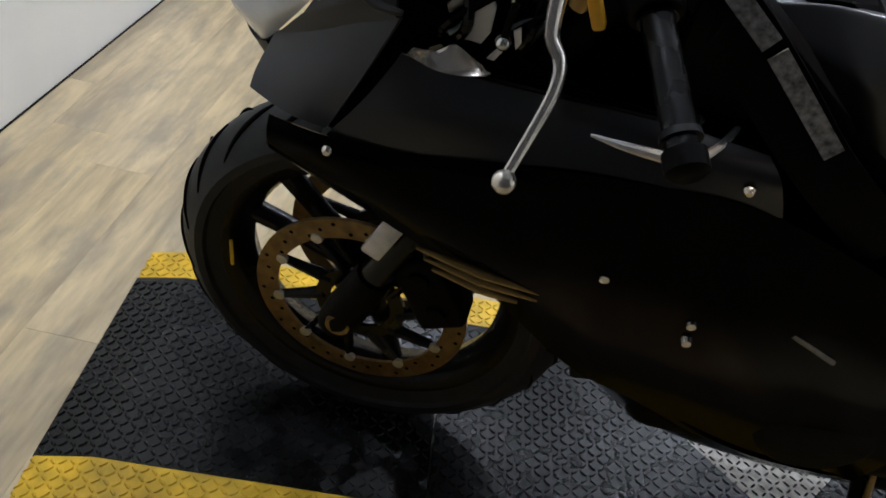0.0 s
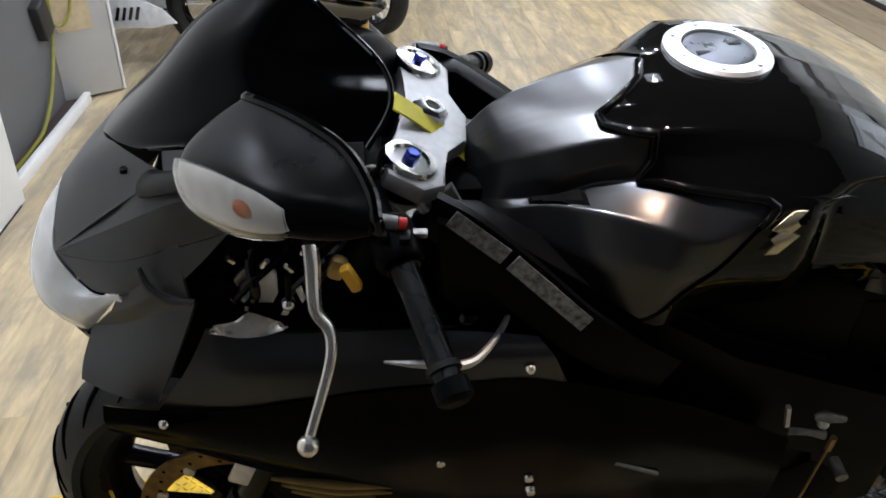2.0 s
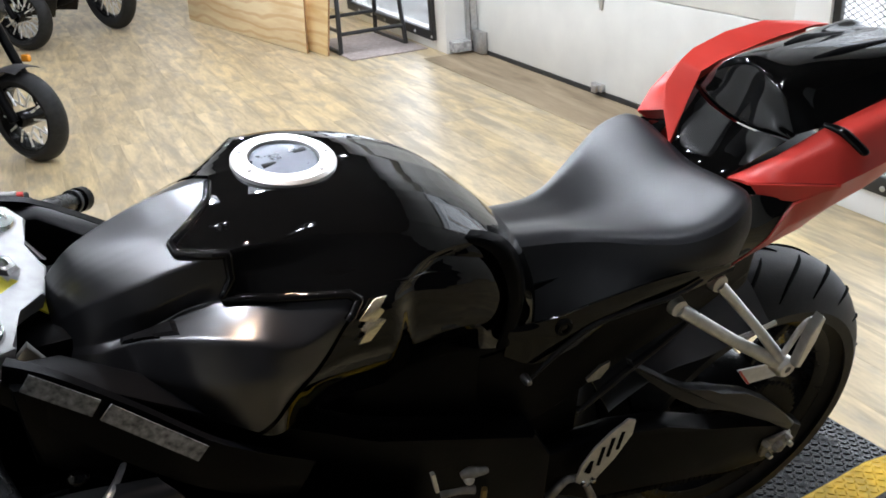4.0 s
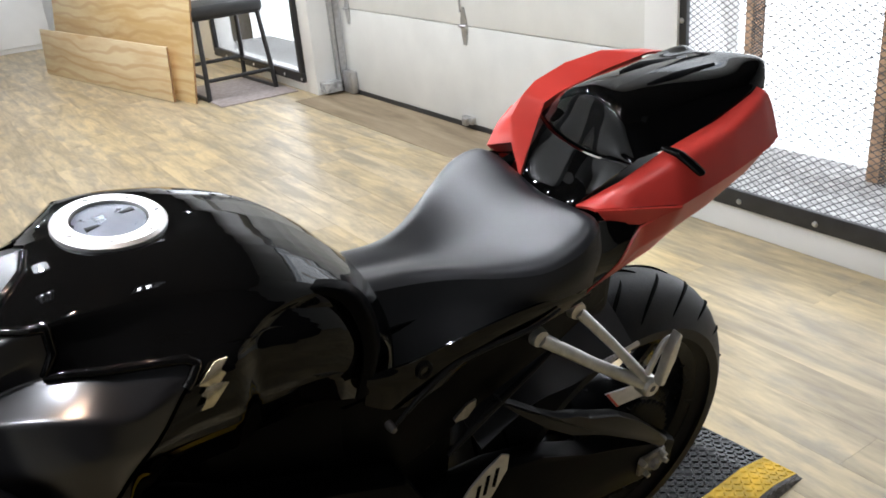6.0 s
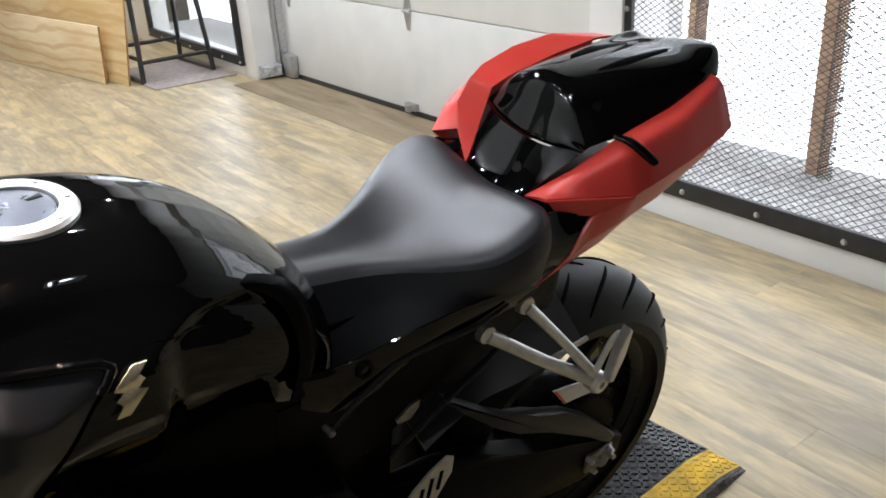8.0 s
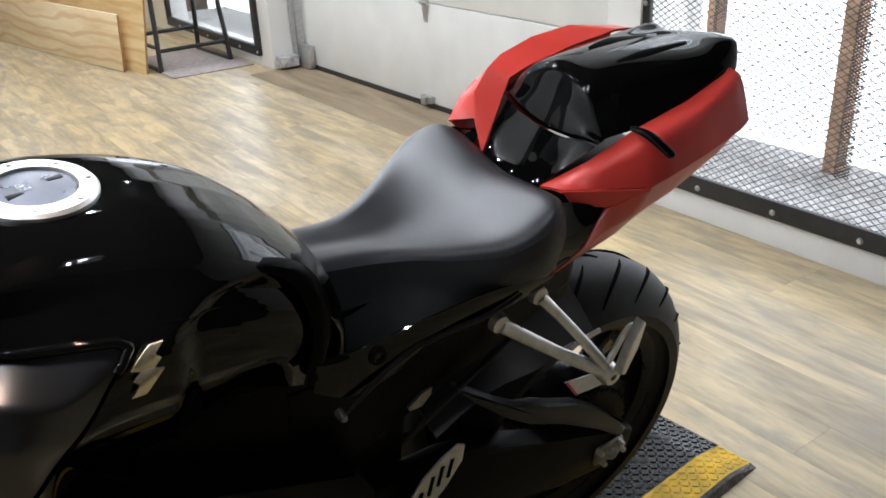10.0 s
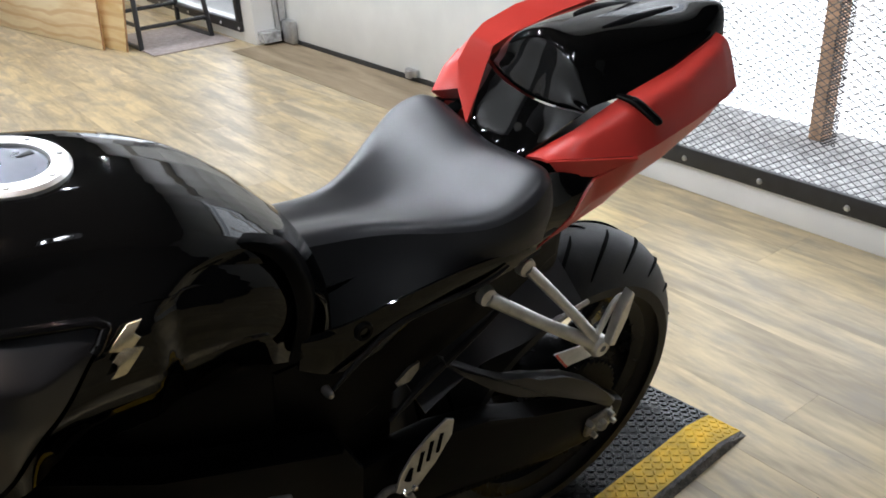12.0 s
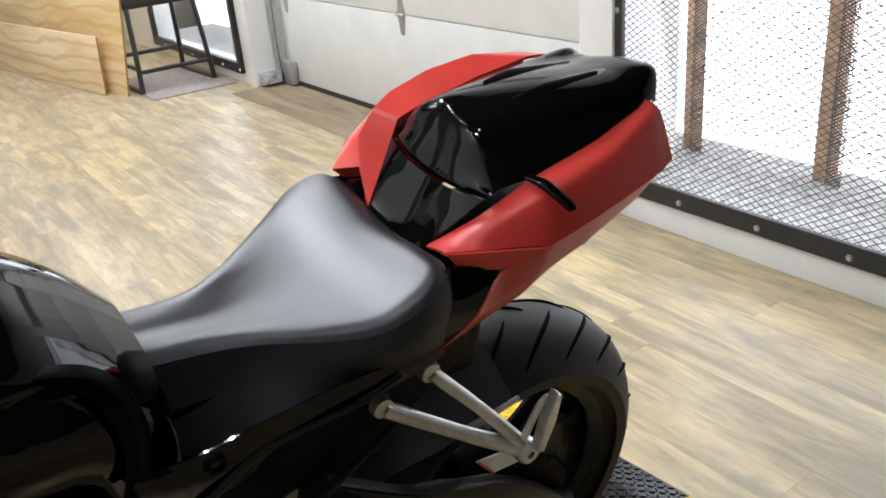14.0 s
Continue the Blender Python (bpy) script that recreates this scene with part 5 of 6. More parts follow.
# ---- frame spars, engine
for s in (-1, 1):
    sp = [(0.300, 0.930), (0.345, 0.925), (0.475, 0.822), (0.640, 0.700), (0.780, 0.640), (0.870, 0.620), (0.900, 0.560), (0.900, 0.40), (0.840, 0.36), (0.800, 0.42), (0.790, 0.52), (0.62, 0.57), (0.45, 0.70), (0.30, 0.83)]
    bp("frame_spar", plate(sp, s * 0.145 - 0.022, s * 0.145 + 0.022, 0.008), M_frame, "black aluminium frame spar")
SPAR = [((0.300, -0.152, 0.950), (0.286, -0.148, 0.905)), ((0.340, -0.166, 0.930), (0.318, -0.166, 0.880)), ((0.400, -0.182, 0.880), (0.370, -0.186, 0.830)), ((0.470, -0.199, 0.815), (0.440, -0.203, 0.770)), ((0.56, -0.196, 0.745), (0.53, -0.200, 0.700))]
bp("spar_face", patch([[Vector(u), Vector(u).lerp(Vector(d), 0.5) + Vector((0, -0.002, 0)), Vector(d)] for u, d in SPAR], 24, 8, 0.012), M_frame, "black outer face of the frame spar", both=True)
for a, c in (((0.313, -0.164, 0.934), (0.364, -0.180, 0.896)), ((0.371, -0.182, 0.890), (0.446, -0.2035, 0.820))):
    pa, pc = Vector(a), Vector(c)
    d = (pc - pa).normalized()
    n = Vector((0.25, -1, 0)).normalized()
    up = d.cross(n).normalized()
    bm = bmesh.new()
    skin(bm, [[p + up * u + n * h for u, h in ((-0.009, 0), (0.009, 0), (0.009, 0.0015), (-0.009, 0.0015))] for p in (pa, pc)])
    bp("warning_sticker", bm, M_sticker, "worn silver sticker strip")
bp("frame_gusset", plate([(0.3064, 0.917), (0.3191, 0.930), (0.328, 0.909), (0.344, 0.881), (0.325, 0.889)], -0.108, -0.100, 0.002), M_alu, "bright cast frame gusset", both=True)
bp("engine_block", box(0.40, 0.80, -0.165, 0.165, 0.28, 0.60, 0.04, 3), M_engine, "dark engine casting")
bp("cylinder_head", moved(box(-0.12, 0.12, -0.15, 0.15, -0.12, 0.12, 0.03, 3), Matrix.Translation((0.42, 0, 0.62)) @ Matrix.Rotation(radians(25), 4, "Y")), M_engine)
bp("alternator_cover", lathe([(0.0001, -0.20), (0.06, -0.198), (0.075, -0.188), (0.08, -0.16)], 32, "y", (0.62, 0, 0.40)), M_engine, "round dark engine cover", both=True)
bp("sprocket_cover", plate([(0.72, 0.33), (0.84, 0.34), (0.85, 0.46), (0.79, 0.50), (0.72, 0.46)], -0.17, -0.14, 0.01), M_engine)
bp("shock_linkage", box(0.80, 0.99, -0.105, 0.105, 0.33, 0.70, 0.02), M_engine, "dark rear shock and linkage casting")
bp("battery_box", box(0.62, 0.88, -0.12, 0.12, 0.56, 0.77, 0.02), M_frame)
bp("head_stock", box(0.245, 0.37, -0.075, 0.075, 0.66, 0.90, 0.02), M_frame)
bp("inner_cowl", box(0.00, 0.26, -0.105, 0.105, 0.70, 0.895, 0.02), M_frame, "black inner cowling behind the headlight")
# added black sheet that makes the gaps between fairing panels dark
bp("gap_backing", patch([[(-.030, -.100, .815), (.06, -.118, .835), (.20, -.135, .795), (.40, -.170, .785)], [(-.085, -.092, .712), (.02, -.140, .70), (.20, -.170, .70), (.40, -.190, .70)]], 20, 20, 0.003), M_frame, "black sheet added behind the fairing to darken its gaps", both=True)
bp("radiator", moved(box(-0.02, 0.02, -0.17, 0.17, -0.17, 0.17, 0.005), Matrix.Translation((0.30, 0, 0.55)) @ Matrix.Rotation(radians(-12), 4, "Y")), M_frame)
bp("exhaust_box", box(0.62, 0.95, -0.10, 0.12, 0.16, 0.28, 0.03, 3), M_engine, "dark under-engine exhaust box")
bp("silencer", tube([(0.95, 0.14, 0.26), (1.10, 0.19, 0.30), (1.24, 0.20, 0.34)], [0.03, 0.055, 0.05], 20, 10), M_engine, "short dark silencer")

# ---- side fairings
FAIR = [
    (-0.060, [(-.178, .712), (-.187, .702), (-.188, .688), (-.182, .672), (-.168, .656)]),
    (0.000, [(-.191, .711), (-.199, .695), (-.194, .670), (-.190, .652), (-.178, .632)]),
    (0.080, [(-.200, .716), (-.207, .690), (-.208, .660), (-.203, .635), (-.192, .603)]),
    (0.180, [(-.209, .738), (-.218, .700), (-.220, .655), (-.214, .605), (-.198, .550)]),
    (0.300, [(-.215, .754), (-.225, .700), (-.226, .630), (-.216, .540), (-.196, .442)]),
    (0.400, [(-.218, .756), (-.227, .695), (-.225, .605), (-.212, .495), (-.188, .388)]),
    (0.500, [(-.213, .720), (-.224, .660), (-.220, .560), (-.204, .450), (-.175, .325)]),
    (0.600, [(-.207, .670), (-.216, .610), (-.212, .520), (-.196, .410), (-.168, .292)]),
    (0.720, [(-.196, .590), (-.204, .540), (-.200, .470), (-.188, .380), (-.165, .285)]),
]
UPPER = [
    [(.062, -.163, .802), (.105, -.165, .797), (.226, -.172, .797), (.330, -.186, .802), (.400, -.197, .800)],
    [(.035, -.175, .756), (.105, -.188, .762), (.226, -.194, .778), (.330, -.204, .788), (.415, -.212, .785)],
    [(-.004, -.184, .702), (.090, -.198, .713), (.226, -.209, .748), (.330, -.215, .756), (.430, -.217, .750)],
]
bp("upper_fairing", patch(UPPER, 16, 40, 0.004), M_matte, "satin black upper side fairing", both=True)
WING = [
    [(-.080, -.090, .748), (-.038, -.118, .778), (.012, -.146, .812), (.058, -.164, .840)],
    [(-.094, -.112, .716), (-.052, -.138, .734), (-.012, -.160, .752), (.028, -.172, .772)],
    [(-.098, -.126, .698), (-.066, -.148, .700), (-.035, -.164, .702), (-.004, -.174, .706)],
]
bp("wing_panel", patch(WING, 14, 20, 0.005), M_satin, "satin dark grey front wing of the fairing", both=True)
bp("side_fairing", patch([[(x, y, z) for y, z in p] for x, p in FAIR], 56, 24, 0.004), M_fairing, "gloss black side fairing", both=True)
belly = [[(0.28, -.150, .400), (0.30, -.06, .34), (0.30, .06, .34), (0.28, .150, .400)], [(0.42, -.182, .380), (0.42, -.09, .24), (0.42, .09, .24), (0.42, .182, .38)], [(0.56, -.176, .31), (0.56, -.09, .20), (0.56, .09, .20), (0.56, .176, .31)], [(0.72, -.165, .29), (0.72, -.09, .19), (0.72, .09, .19), (0.72, .165, .29)], [(0.86, -.12, .26), (0.86, -.07, .20), (0.86, .07, .20), (0.86, .12, .26)]]
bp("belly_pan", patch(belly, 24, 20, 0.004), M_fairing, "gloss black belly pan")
for x, z, y in ((0.004, 0.698, -0.197), (0.391, 0.772, -0.216)):
    bp("fairing_screw", lathe([(0.0001, -0.005), (0.003, -0.005), (0.005, -0.003), (0.006, 0.0)], 14, "y", (x, y, z)), M_polish, "bright fairing screw", both=True)
for x, z in ((0.400, 0.590), (0.404, 0.562), (0.298, 0.632)):
    bp("fairing_screw", lathe([(0.0001, -0.007), (0.005, -0.006), (0.007, 0.0)], 12, "y", (x, -0.2215, z)), M_chrome, both=True)
bp("sill_trim", tube([(0.50, -0.222, 0.605), (0.555, -0.221, 0.575)], 0.003, 8), M_dullmetal)
for k in range(3):
    v0 = [(0.105 + 0.01 * k, -0.206, 0.598 - 0.014 * k), (0.18, -0.214, 0.588 - 0.012 * k), (0.262 - 0.02 * k, -0.214, 0.575 - 0.010 * k)]
    bp("duct_vane", tube(v0, [0.002, 0.006, 0.002], 8, 12, flat=0.5), M_gold, "bronze decal streak on the fairing edge", both=True)

# ---- nose: headlight, upper cowl, screen
NOSE = [
    [(-.095, 0, .889), (-.101, -.035, .866), (-.101, -.068, .838)],
    [(-.066, 0, .920), (-.060, -.044, .915), (-.030, -.098, .904)],
    [(-.036, 0, .945), (-.010, -.055, .962), (.050, -.126, .972)],
]


def both_sides(rows):
    return [[(x, -y, z) for x, y, z in reversed(r[1:])] + list(r) for r in rows]


nose = bp("nose_cowl", patch(both_sides(NOSE), 24, 48, 0.003), M_satin, "satin dark grey nose cowl")
RIDGE = [[(-.101, -.068, .8385), (-.101, -.0685, .838)], [(-.024, -.097, .9055), (-.020, -.112, .900)], [(.052, -.126, .973), (.064, -.150, .958)], [(.125, -.146, .985), (.135, -.168, .972)]]
bp("nose_ridge", patch(RIDGE, 30, 6, 0.003), M_satin, "raised ridge along the nose", parent=nose, both=True)
BAND = [[(-.101, -.0685, .8375), (-.100, -.069, .836)], [(-.020, -.112, .900), (-.030, -.118, .862)], [(.064, -.150, .958), (.030, -.144, .893)], [(.135, -.168, .972), (.106, -.163, .930)]]
bp("nose_undercut", patch(BAND, 30, 8, 0.003), M_satin, "shaded undercut below the ridge", parent=nose, both=True)
LOWER = [[(-.100, -.069, .8355), (-.030, -.119, .8625), (.030, -.145, .893), (.106, -.164, .930)], [(-.064, -.100, .810), (-.022, -.130, .842), (.024, -.148, .868), (.075, -.163, .895)], [(-.024, -.132, .831), (-.006, -.138, .836), (.016, -.146, .848), (.050, -.158, .866)]]
bp("nose_side", patch(LOWER, 20, 24, 0.003), M_satin, "grey lower panel of the nose", parent=nose, both=True)
SHOULDER = [[(.048, -.108, .986), (.112, -.124, .998), (.172, -.132, 1.003), (.235, -.134, 1.003)], [(.050, -.128, .974), (.110, -.148, .980), (.170, -.160, .972), (.235, -.158, .950)]]
bp("screen_side", patch(SHOULDER, 8, 24, 0.003), M_satin, "panel beside the windscreen", parent=nose, both=True)
bp("nose_screw", lathe([(0.0001, 0.004), (0.004, 0.004), (0.005, 0.0)], 10, "z", (.002, -.088, .951)), M_frame, parent=nose, both=True)
bp("intake_rim", tube([(.010, -.150, .880), (.016, -.157, .862), (.034, -.163, .848), (.060, -.166, .846)], [0.003, 0.005, 0.005, 0.003], 8, 16), M_satin, parent=nose, both=True)
HEAD = [
    [(-.096, 0, .887), (-.102, -.035, .864), (-.102, -.068, .835), (-.066, -.100, .807), (-.025, -.131, .829)],
    [(-.139, 0, .829), (-.134, -.035, .816), (-.122, -.066, .800), (-.088, -.096, .796), (-.022, -.132, .831)],
    [(-.163, 0, .765), (-.155, -.035, .762), (-.133, -.068, .757), (-.092, -.098, .765), (-.024, -.132, .829)],
    [(-.140, 0, .712), (-.132, -.030, .713), (-.112, -.058, .715), (-.088, -.084, .735), (-.026, -.132, .826)],
]
bp("headlight", patch(both_sides(HEAD), 12, 48, 0.0015), M_headlight, "clear headlight lens in a white nose", parent=nose)
CHEEK = [
    [(-.020, -.131, .836), (.018, -.143, .876), (.055, -.148, .922)],
    [(-.042, -.122, .796), (.000, -.146, .830), (.052, -.160, .868)],
    [(-.086, -.086, .736), (-.025, -.128, .785), (.054, -.164, .838)],
]
bp("cheek_panel", patch(CHEEK, 16, 16, 0.004, smooth_u=False), M_satin, "satin dark grey cheek panel", parent=nose, both=True)
bp("chin", patch(both_sides([[(-.138, 0, .711), (-.130, -.030, .711), (-.110, -.058, .713), (-.090, -.082, .730)], [(-.11, 0, .685), (-.105, -.03, .685), (-.095, -.06, .69), (-.075, -.09, .71)]]), 6, 24, 0.004), M_frame, "black chin piece below the headlight", parent=nose)
SCREEN = [
    [(-.037, 0, .946), (-.024, -.030, .957), (-.008, -.056, .965), (.018, -.084, .975), (.048, -.106, .988)],
    [(.018, 0, .998), (.024, -.040, .999), (.042, -.074, .998), (.072, -.102, 1.000), (.112, -.122, 1.000)],
    [(.078, 0, 1.060), (.085, -.044, 1.054), (.105, -.080, 1.038), (.134, -.111, 1.020), (.172, -.131, 1.003)],
    [(.122, 0, 1.090), (.136, -.044, 1.080), (.166, -.078, 1.052), (.190, -.108, 1.028), (.206, -.134, 0.999)],
    [(.165, 0, 1.116), (.198, -.042, 1.097), (.252, -.066, 1.048), (.262, -.100, 1.022), (.238, -.132, 0.994)],
]
bp("windscreen", patch(both_sides(SCREEN), 24, 48, 0.003), M_screen, "dark smoked windscreen")
bp("screen_edge", tube([(x, y, z) for x, y, z in both_sides(SCREEN)[-1]], 0.003, 8, 60), M_gloss, "rounded edge trim of the windscreen")
bp("dashboard", patch([[(.08, -.10, .92), (.09, 0, .96), (.08, .10, .93)], [(.165, -.095, .965), (.175, 0, 1.028), (.175, .10, 1.01)], [(.222, -.070, .966), (.246, .02, 1.024), (.268, .105, .975)], [(.225, -.068, .930), (.250, .02, .95), (.268, .105, .930)]], 24, 24, 0.006), M_frame, "black instrument hood")
bp("inner_panel", patch([[(0.10, -.165, .800), (0.20, -.17, .80), (0.32, -.175, .80)], [(0.08, -.10, .70), (0.20, -.11, .70), (0.30, -.12, .70)]], 12, 8, 0.003), M_frame, "black inner fairing panel", both=True)
# white colour stands in for a bright reflection on the housing
bp("headlight_back", plate([(.119, .850), (.125, .859), (.134, .863), (.139, .855), (.138, .829), (.131, .815), (.120, .820), (.111, .819), (.104, .8045), (.098, .806), (.0976, .819), (.110, .827)], -0.143, -0.135, 0.002), M_headlight, "back of the headlight housing, its bright reflection painted white", both=True)
bp("headlight_tab", plate([(.095, .848), (.103, .860), (.1137, .868), (.1146, .858), (.1066, .843), (.099, .836)], -0.142, -0.136, 0.002), M_dullmetal, "dull metal headlight tab", both=True)
bp("duct_lip", patch([[(.070, -.183, .817), (.080, -.178, .809), (.098, -.177, .802), (.1226, -.174, .800), (.142, -.170, .803)], [(.071, -.178, .817), (.086, -.172, .810), (.106, -.170, .808), (.126, -.168, .804), (.146, -.166, .804)], [(.074, -.172, .818), (.093, -.165, .8145), (.109, -.163, .8235), (.126, -.160, .812), (.145, -.160, .801)]], 10, 24, 0.002), M_polish, "bright curved lip of the side duct", both=True)
bp("adjuster_rod", tube([(.155, -.170, .879), (.1514, -.170, .845)], 0.0035, 8), M_frame)
bp("adjuster_knob", moved(bmesh_sphere(0.0075), Matrix.Translation((.151, -.170, .840))), M_chrome, "small bright adjuster knob")
bp("cream_fitting", plate([(.139, .812), (.150, .829), (.152, .822), (.146, .811)], -0.158, -0.154, 0.001), M_lens)
bp("cream_fitting", plate([(.158, .845), (.164, .850), (.167, .835), (.163, .826)], -0.158, -0.154, 0.001), M_lens)
# hoses, fittings and bright scraps behind the clutch lever
for x, y, z, dx, dz in ((0.098, -0.146, 0.883, -0.004, 0.008), (0.131, -0.146, 0.876, 0.006, 0.010), (0.153, -0.146, 0.868, -0.005, 0.010), (0.171, -0.150, 0.894, 0.004, 0.010)):
    bp("hose_fitting", tube([(x - dx / 2, y, z - dz / 2), (x + dx / 2, y - 0.004, z + dz / 2)], [0.0042, 0.003], 8), M_chrome)
for x, bend in ((0.085, 0.03), (0.115, -0.02), (0.145, 0.025), (0.170, -0.02)):
    bp("control_hose", tube([(x, -0.125, 0.79), (x + bend, -0.148, 0.83), (x + 0.03, -0.135, 0.875), (x + 0.06, -0.11, 0.91)], 0.0055, 8, 20), M_gloss)
bp("ring_trim", tube([(.242, -.217, .798), (.269, -.221, .797), (.294, -.224, .797), (.326, -.225, .797), (.350, -.204, .798), (.370, -.172, .799), (.380, -.148, .803)], [0.0012, 0.0040, 0.0052, 0.005, 0.0042, 0.0036, 0.0015], 8, 40), M_ring, "bright curved inner ring")
bp("filler_knob", moved(bmesh_sphere(0.013), Matrix.Translation((.331, -.168, .803))), M_gloss, "round gloss black knob inside the ring")

# ---- mirrors with clear turn signals: a shell bulging forward of the glass, its long axis sideways
M_clear = glass("clear_signal_cover", (0.97, 0.96, 0.94), 0.06)
for s in (-1,):
    rim_t = [(0.152, 0.220, 1.103), (0.155, 0.235, 1.113), (0.190, 0.268, 1.116), (0.224, 0.305, 1.112), (0.240, 0.338, 1.102), (0.243, 0.356, 1.092)]
    shoulder = [(0.140, 0.224, 1.099), (0.128, 0.249, 1.101), (0.160, 0.292, 1.110), (0.196, 0.329, 1.108), (0.222, 0.348, 1.102), (0.241, 0.358, 1.091)]
    lens_t = [(0.120, 0.234, 1.089), (0.105, 0.259, 1.079), (0.140, 0.307, 1.096), (0.178, 0.341, 1.101), (0.216, 0.356, 1.094), (0.240, 0.360, 1.087)]
    lens_b = [(0.122, 0.236, 1.073), (0.108, 0.267, 1.051), (0.145, 0.318, 1.062), (0.184, 0.351, 1.079), (0.218, 0.358, 1.079), (0.240, 0.360, 1.083)]
    under = [(0.142, 0.222, 1.071), (0.139, 0.241, 1.045), (0.174, 0.290, 1.052), (0.208, 0.331, 1.068), (0.228, 0.350, 1.077), (0.241, 0.358, 1.081)]
    rim_b = [(0.154, 0.218, 1.077), (0.160, 0.231, 1.049), (0.196, 0.264, 1.048), (0.230, 0.301, 1.062), (0.243, 0.336, 1.075), (0.244, 0.356, 1.082)]
    lines = [spline(q, 24) for q in (rim_t, shoulder, lens_t, lens_b, under, rim_b)]
    rings = []
    for k in range(25):
        loop_ = [ln[k] for ln in lines]
        rings.append([Vector((q.x, s * q.y, q.z)) for q in spline(loop_, 25)])
    mir = bp("mirror", skin(bmesh.new(), rings), M_shell, "satin black mirror housing with a clear turn signal")
    back = Vector((0.82, -0.57 * s, 0))
    edge = [r[0] + back * 0.003 for r in rings] + [r[25] + back * 0.003 for r in reversed(rings)]
    bp("mirror_rim", tube(edge + [edge[0]], 0.0045, 8), M_gloss, "glossy black rim round the glass", parent=mir)
    bp("mirror_glass", skin(bmesh.new(), [[r[0] + back * 0.003, r[25] + back * 0.003, r[25] + back * 0.006, r[0] + back * 0.006] for r in rings[1:-1]]), M_mirror, parent=mir)

    def shell_patch(k0, k1, j0, j1, out, thick, rings=rings):
        """A piece of the shell between two stations, lifted off it by some millimetres."""
        rows_ = []
        for k in np.linspace(k0, k1, 13):
            i = min(int(k), 23)
            ra = [rings[i][j].lerp(rings[i + 1][j], k - i) for j in range(26)]
            c = sum(ra, Vector()) / 26
            round_ = 1.0 - 0.45 * max(0.0, (k - k1 + 3) / 3) ** 2 - 0.25 * max(0.0, (k0 + 2 - k) / 2) ** 2
            mid_j = (j0 + j1) / 2
            row = []
            for j in np.linspace(mid_j + (j0 - mid_j) * round_, mid_j + (j1 - mid_j) * round_, 7):
                m = int(j)
                q = ra[m].lerp(ra[m + 1], j - m)
                row.append(q + (q - c).normalized() * out)
            rows_.append(row)
        return patch(rows_, 20, 12, thick)

    bp("signal_bowl", shell_patch(5.0, 15.6, 9.4, 14.6, 0.0008, 0.0006), M_lens, "silvery bowl of the turn signal", parent=mir)
    bp("signal_cover", shell_patch(4.7, 16.0, 9.1, 14.9, 0.0055, 0.0012), M_clear, "clear turn signal lens", parent=mir)
    ac = rings[12][12]
    am = bmesh_sphere(0.0065)
    for v in am.verts:
        v.co = Vector((v.co.x * 1.5, v.co.y * 0.8, v.co.z * 0.9))
    bp("amber_bulb", moved(am, Matrix.Translation(ac) @ Matrix.Rotation(radians(50 * s), 4, "Z")), M_amber, "orange signal bulb", parent=mir)
    bp("mirror_stalk", tube([(0.030, s * 0.115, 0.955), (0.065, s * 0.17, 0.995), (0.120, s * 0.226, 1.046)], [0.016, 0.012, 0.014], 10, 12, flat=0.6), M_frame, "black mirror stalk", parent=mir)

# ---- top clamp, bars, levers
clamp_out = [(0.262, -0.135), (0.300, -0.142), (0.322, -0.120), (0.318, -0.060), (0.345, -0.028), (0.345, 0.028), (0.318, 0.060), (0.322, 0.120), (0.300, 0.142), (0.262, 0.135), (0.255, 0.10), (0.272, 0.05), (0.278, 0), (0.272, -0.05), (0.255, -0.10)]
bp("top_clamp", moved(plate([(x - 0.3, y) for x, y in clamp_out], -0.010, 0.010, 0.004, axis="z"), Matrix.Translation((0.300, 0, 0.936)) @ Matrix.Rotation(radians(23.5), 4, "Y")), M_clamp, "silver cast top fork clamp", steer=True)
for s in (-1, 1):
    fm = Matrix.Translation((0.287, s * 0.104, 0.952)) @ Matrix.Rotation(radians(23.75), 4, "Y")
    fc = bp("fork_cap", moved(lathe([(0.0001, 0.004), (0.018, 0.004), (0.020, 0.007), (0.027, 0.006), (0.030, 0.001), (0.030, -0.012)], 28, "z"), fm), M_chrome, "bright fork cap", steer=True)
    bp("adjuster", moved(lathe([(0.0001, 0.013), (0.0065, 0.013), (0.0075, 0.011), (0.0075, 0.003)], 6, "z"), fm), M_blue, "blue anodised preload adjuster", parent=fc, steer=True)
    bp("fork_collar", moved(lathe([(0.030, -0.064), (0.039, -0.060), (0.040, -0.036), (0.030, -0.030)], 28, "z", closed=True), fm), M_chrome, "bright handlebar clamp collar", parent=fc, steer=True)
nut = moved(lathe([(0.009, 0.010), (0.015, 0.010), (0.020, 0.006), (0.021, -0.002), (0.009, -0.002)], 6, "z", closed=True), Matrix.Translation((0.304, 0, 0.948)) @ Matrix.Rotation(radians(23.5), 4, "Y"))
bp("stem_nut", nut, M_chrome, "bright steering stem nut", steer=True, smooth=False)
bp("ignition_barrel", moved(lathe([(0.0001, 0.012), (0.012, 0.012), (0.015, 0.008), (0.015, -0.03)], 20, "z"), Matrix.Translation((0.262, -0.012, 0.962)) @ Matrix.Rotation(radians(23.5), 4, "Y")), M_frame, "black ignition switch", steer=True)
strap = [(0.266, -0.030, 0.980), (0.294, -0.026, 0.958), (0.322, -0.022, 0.932), (0.346, -0.018, 0.906)]
bm = bmesh.new()
rings = []
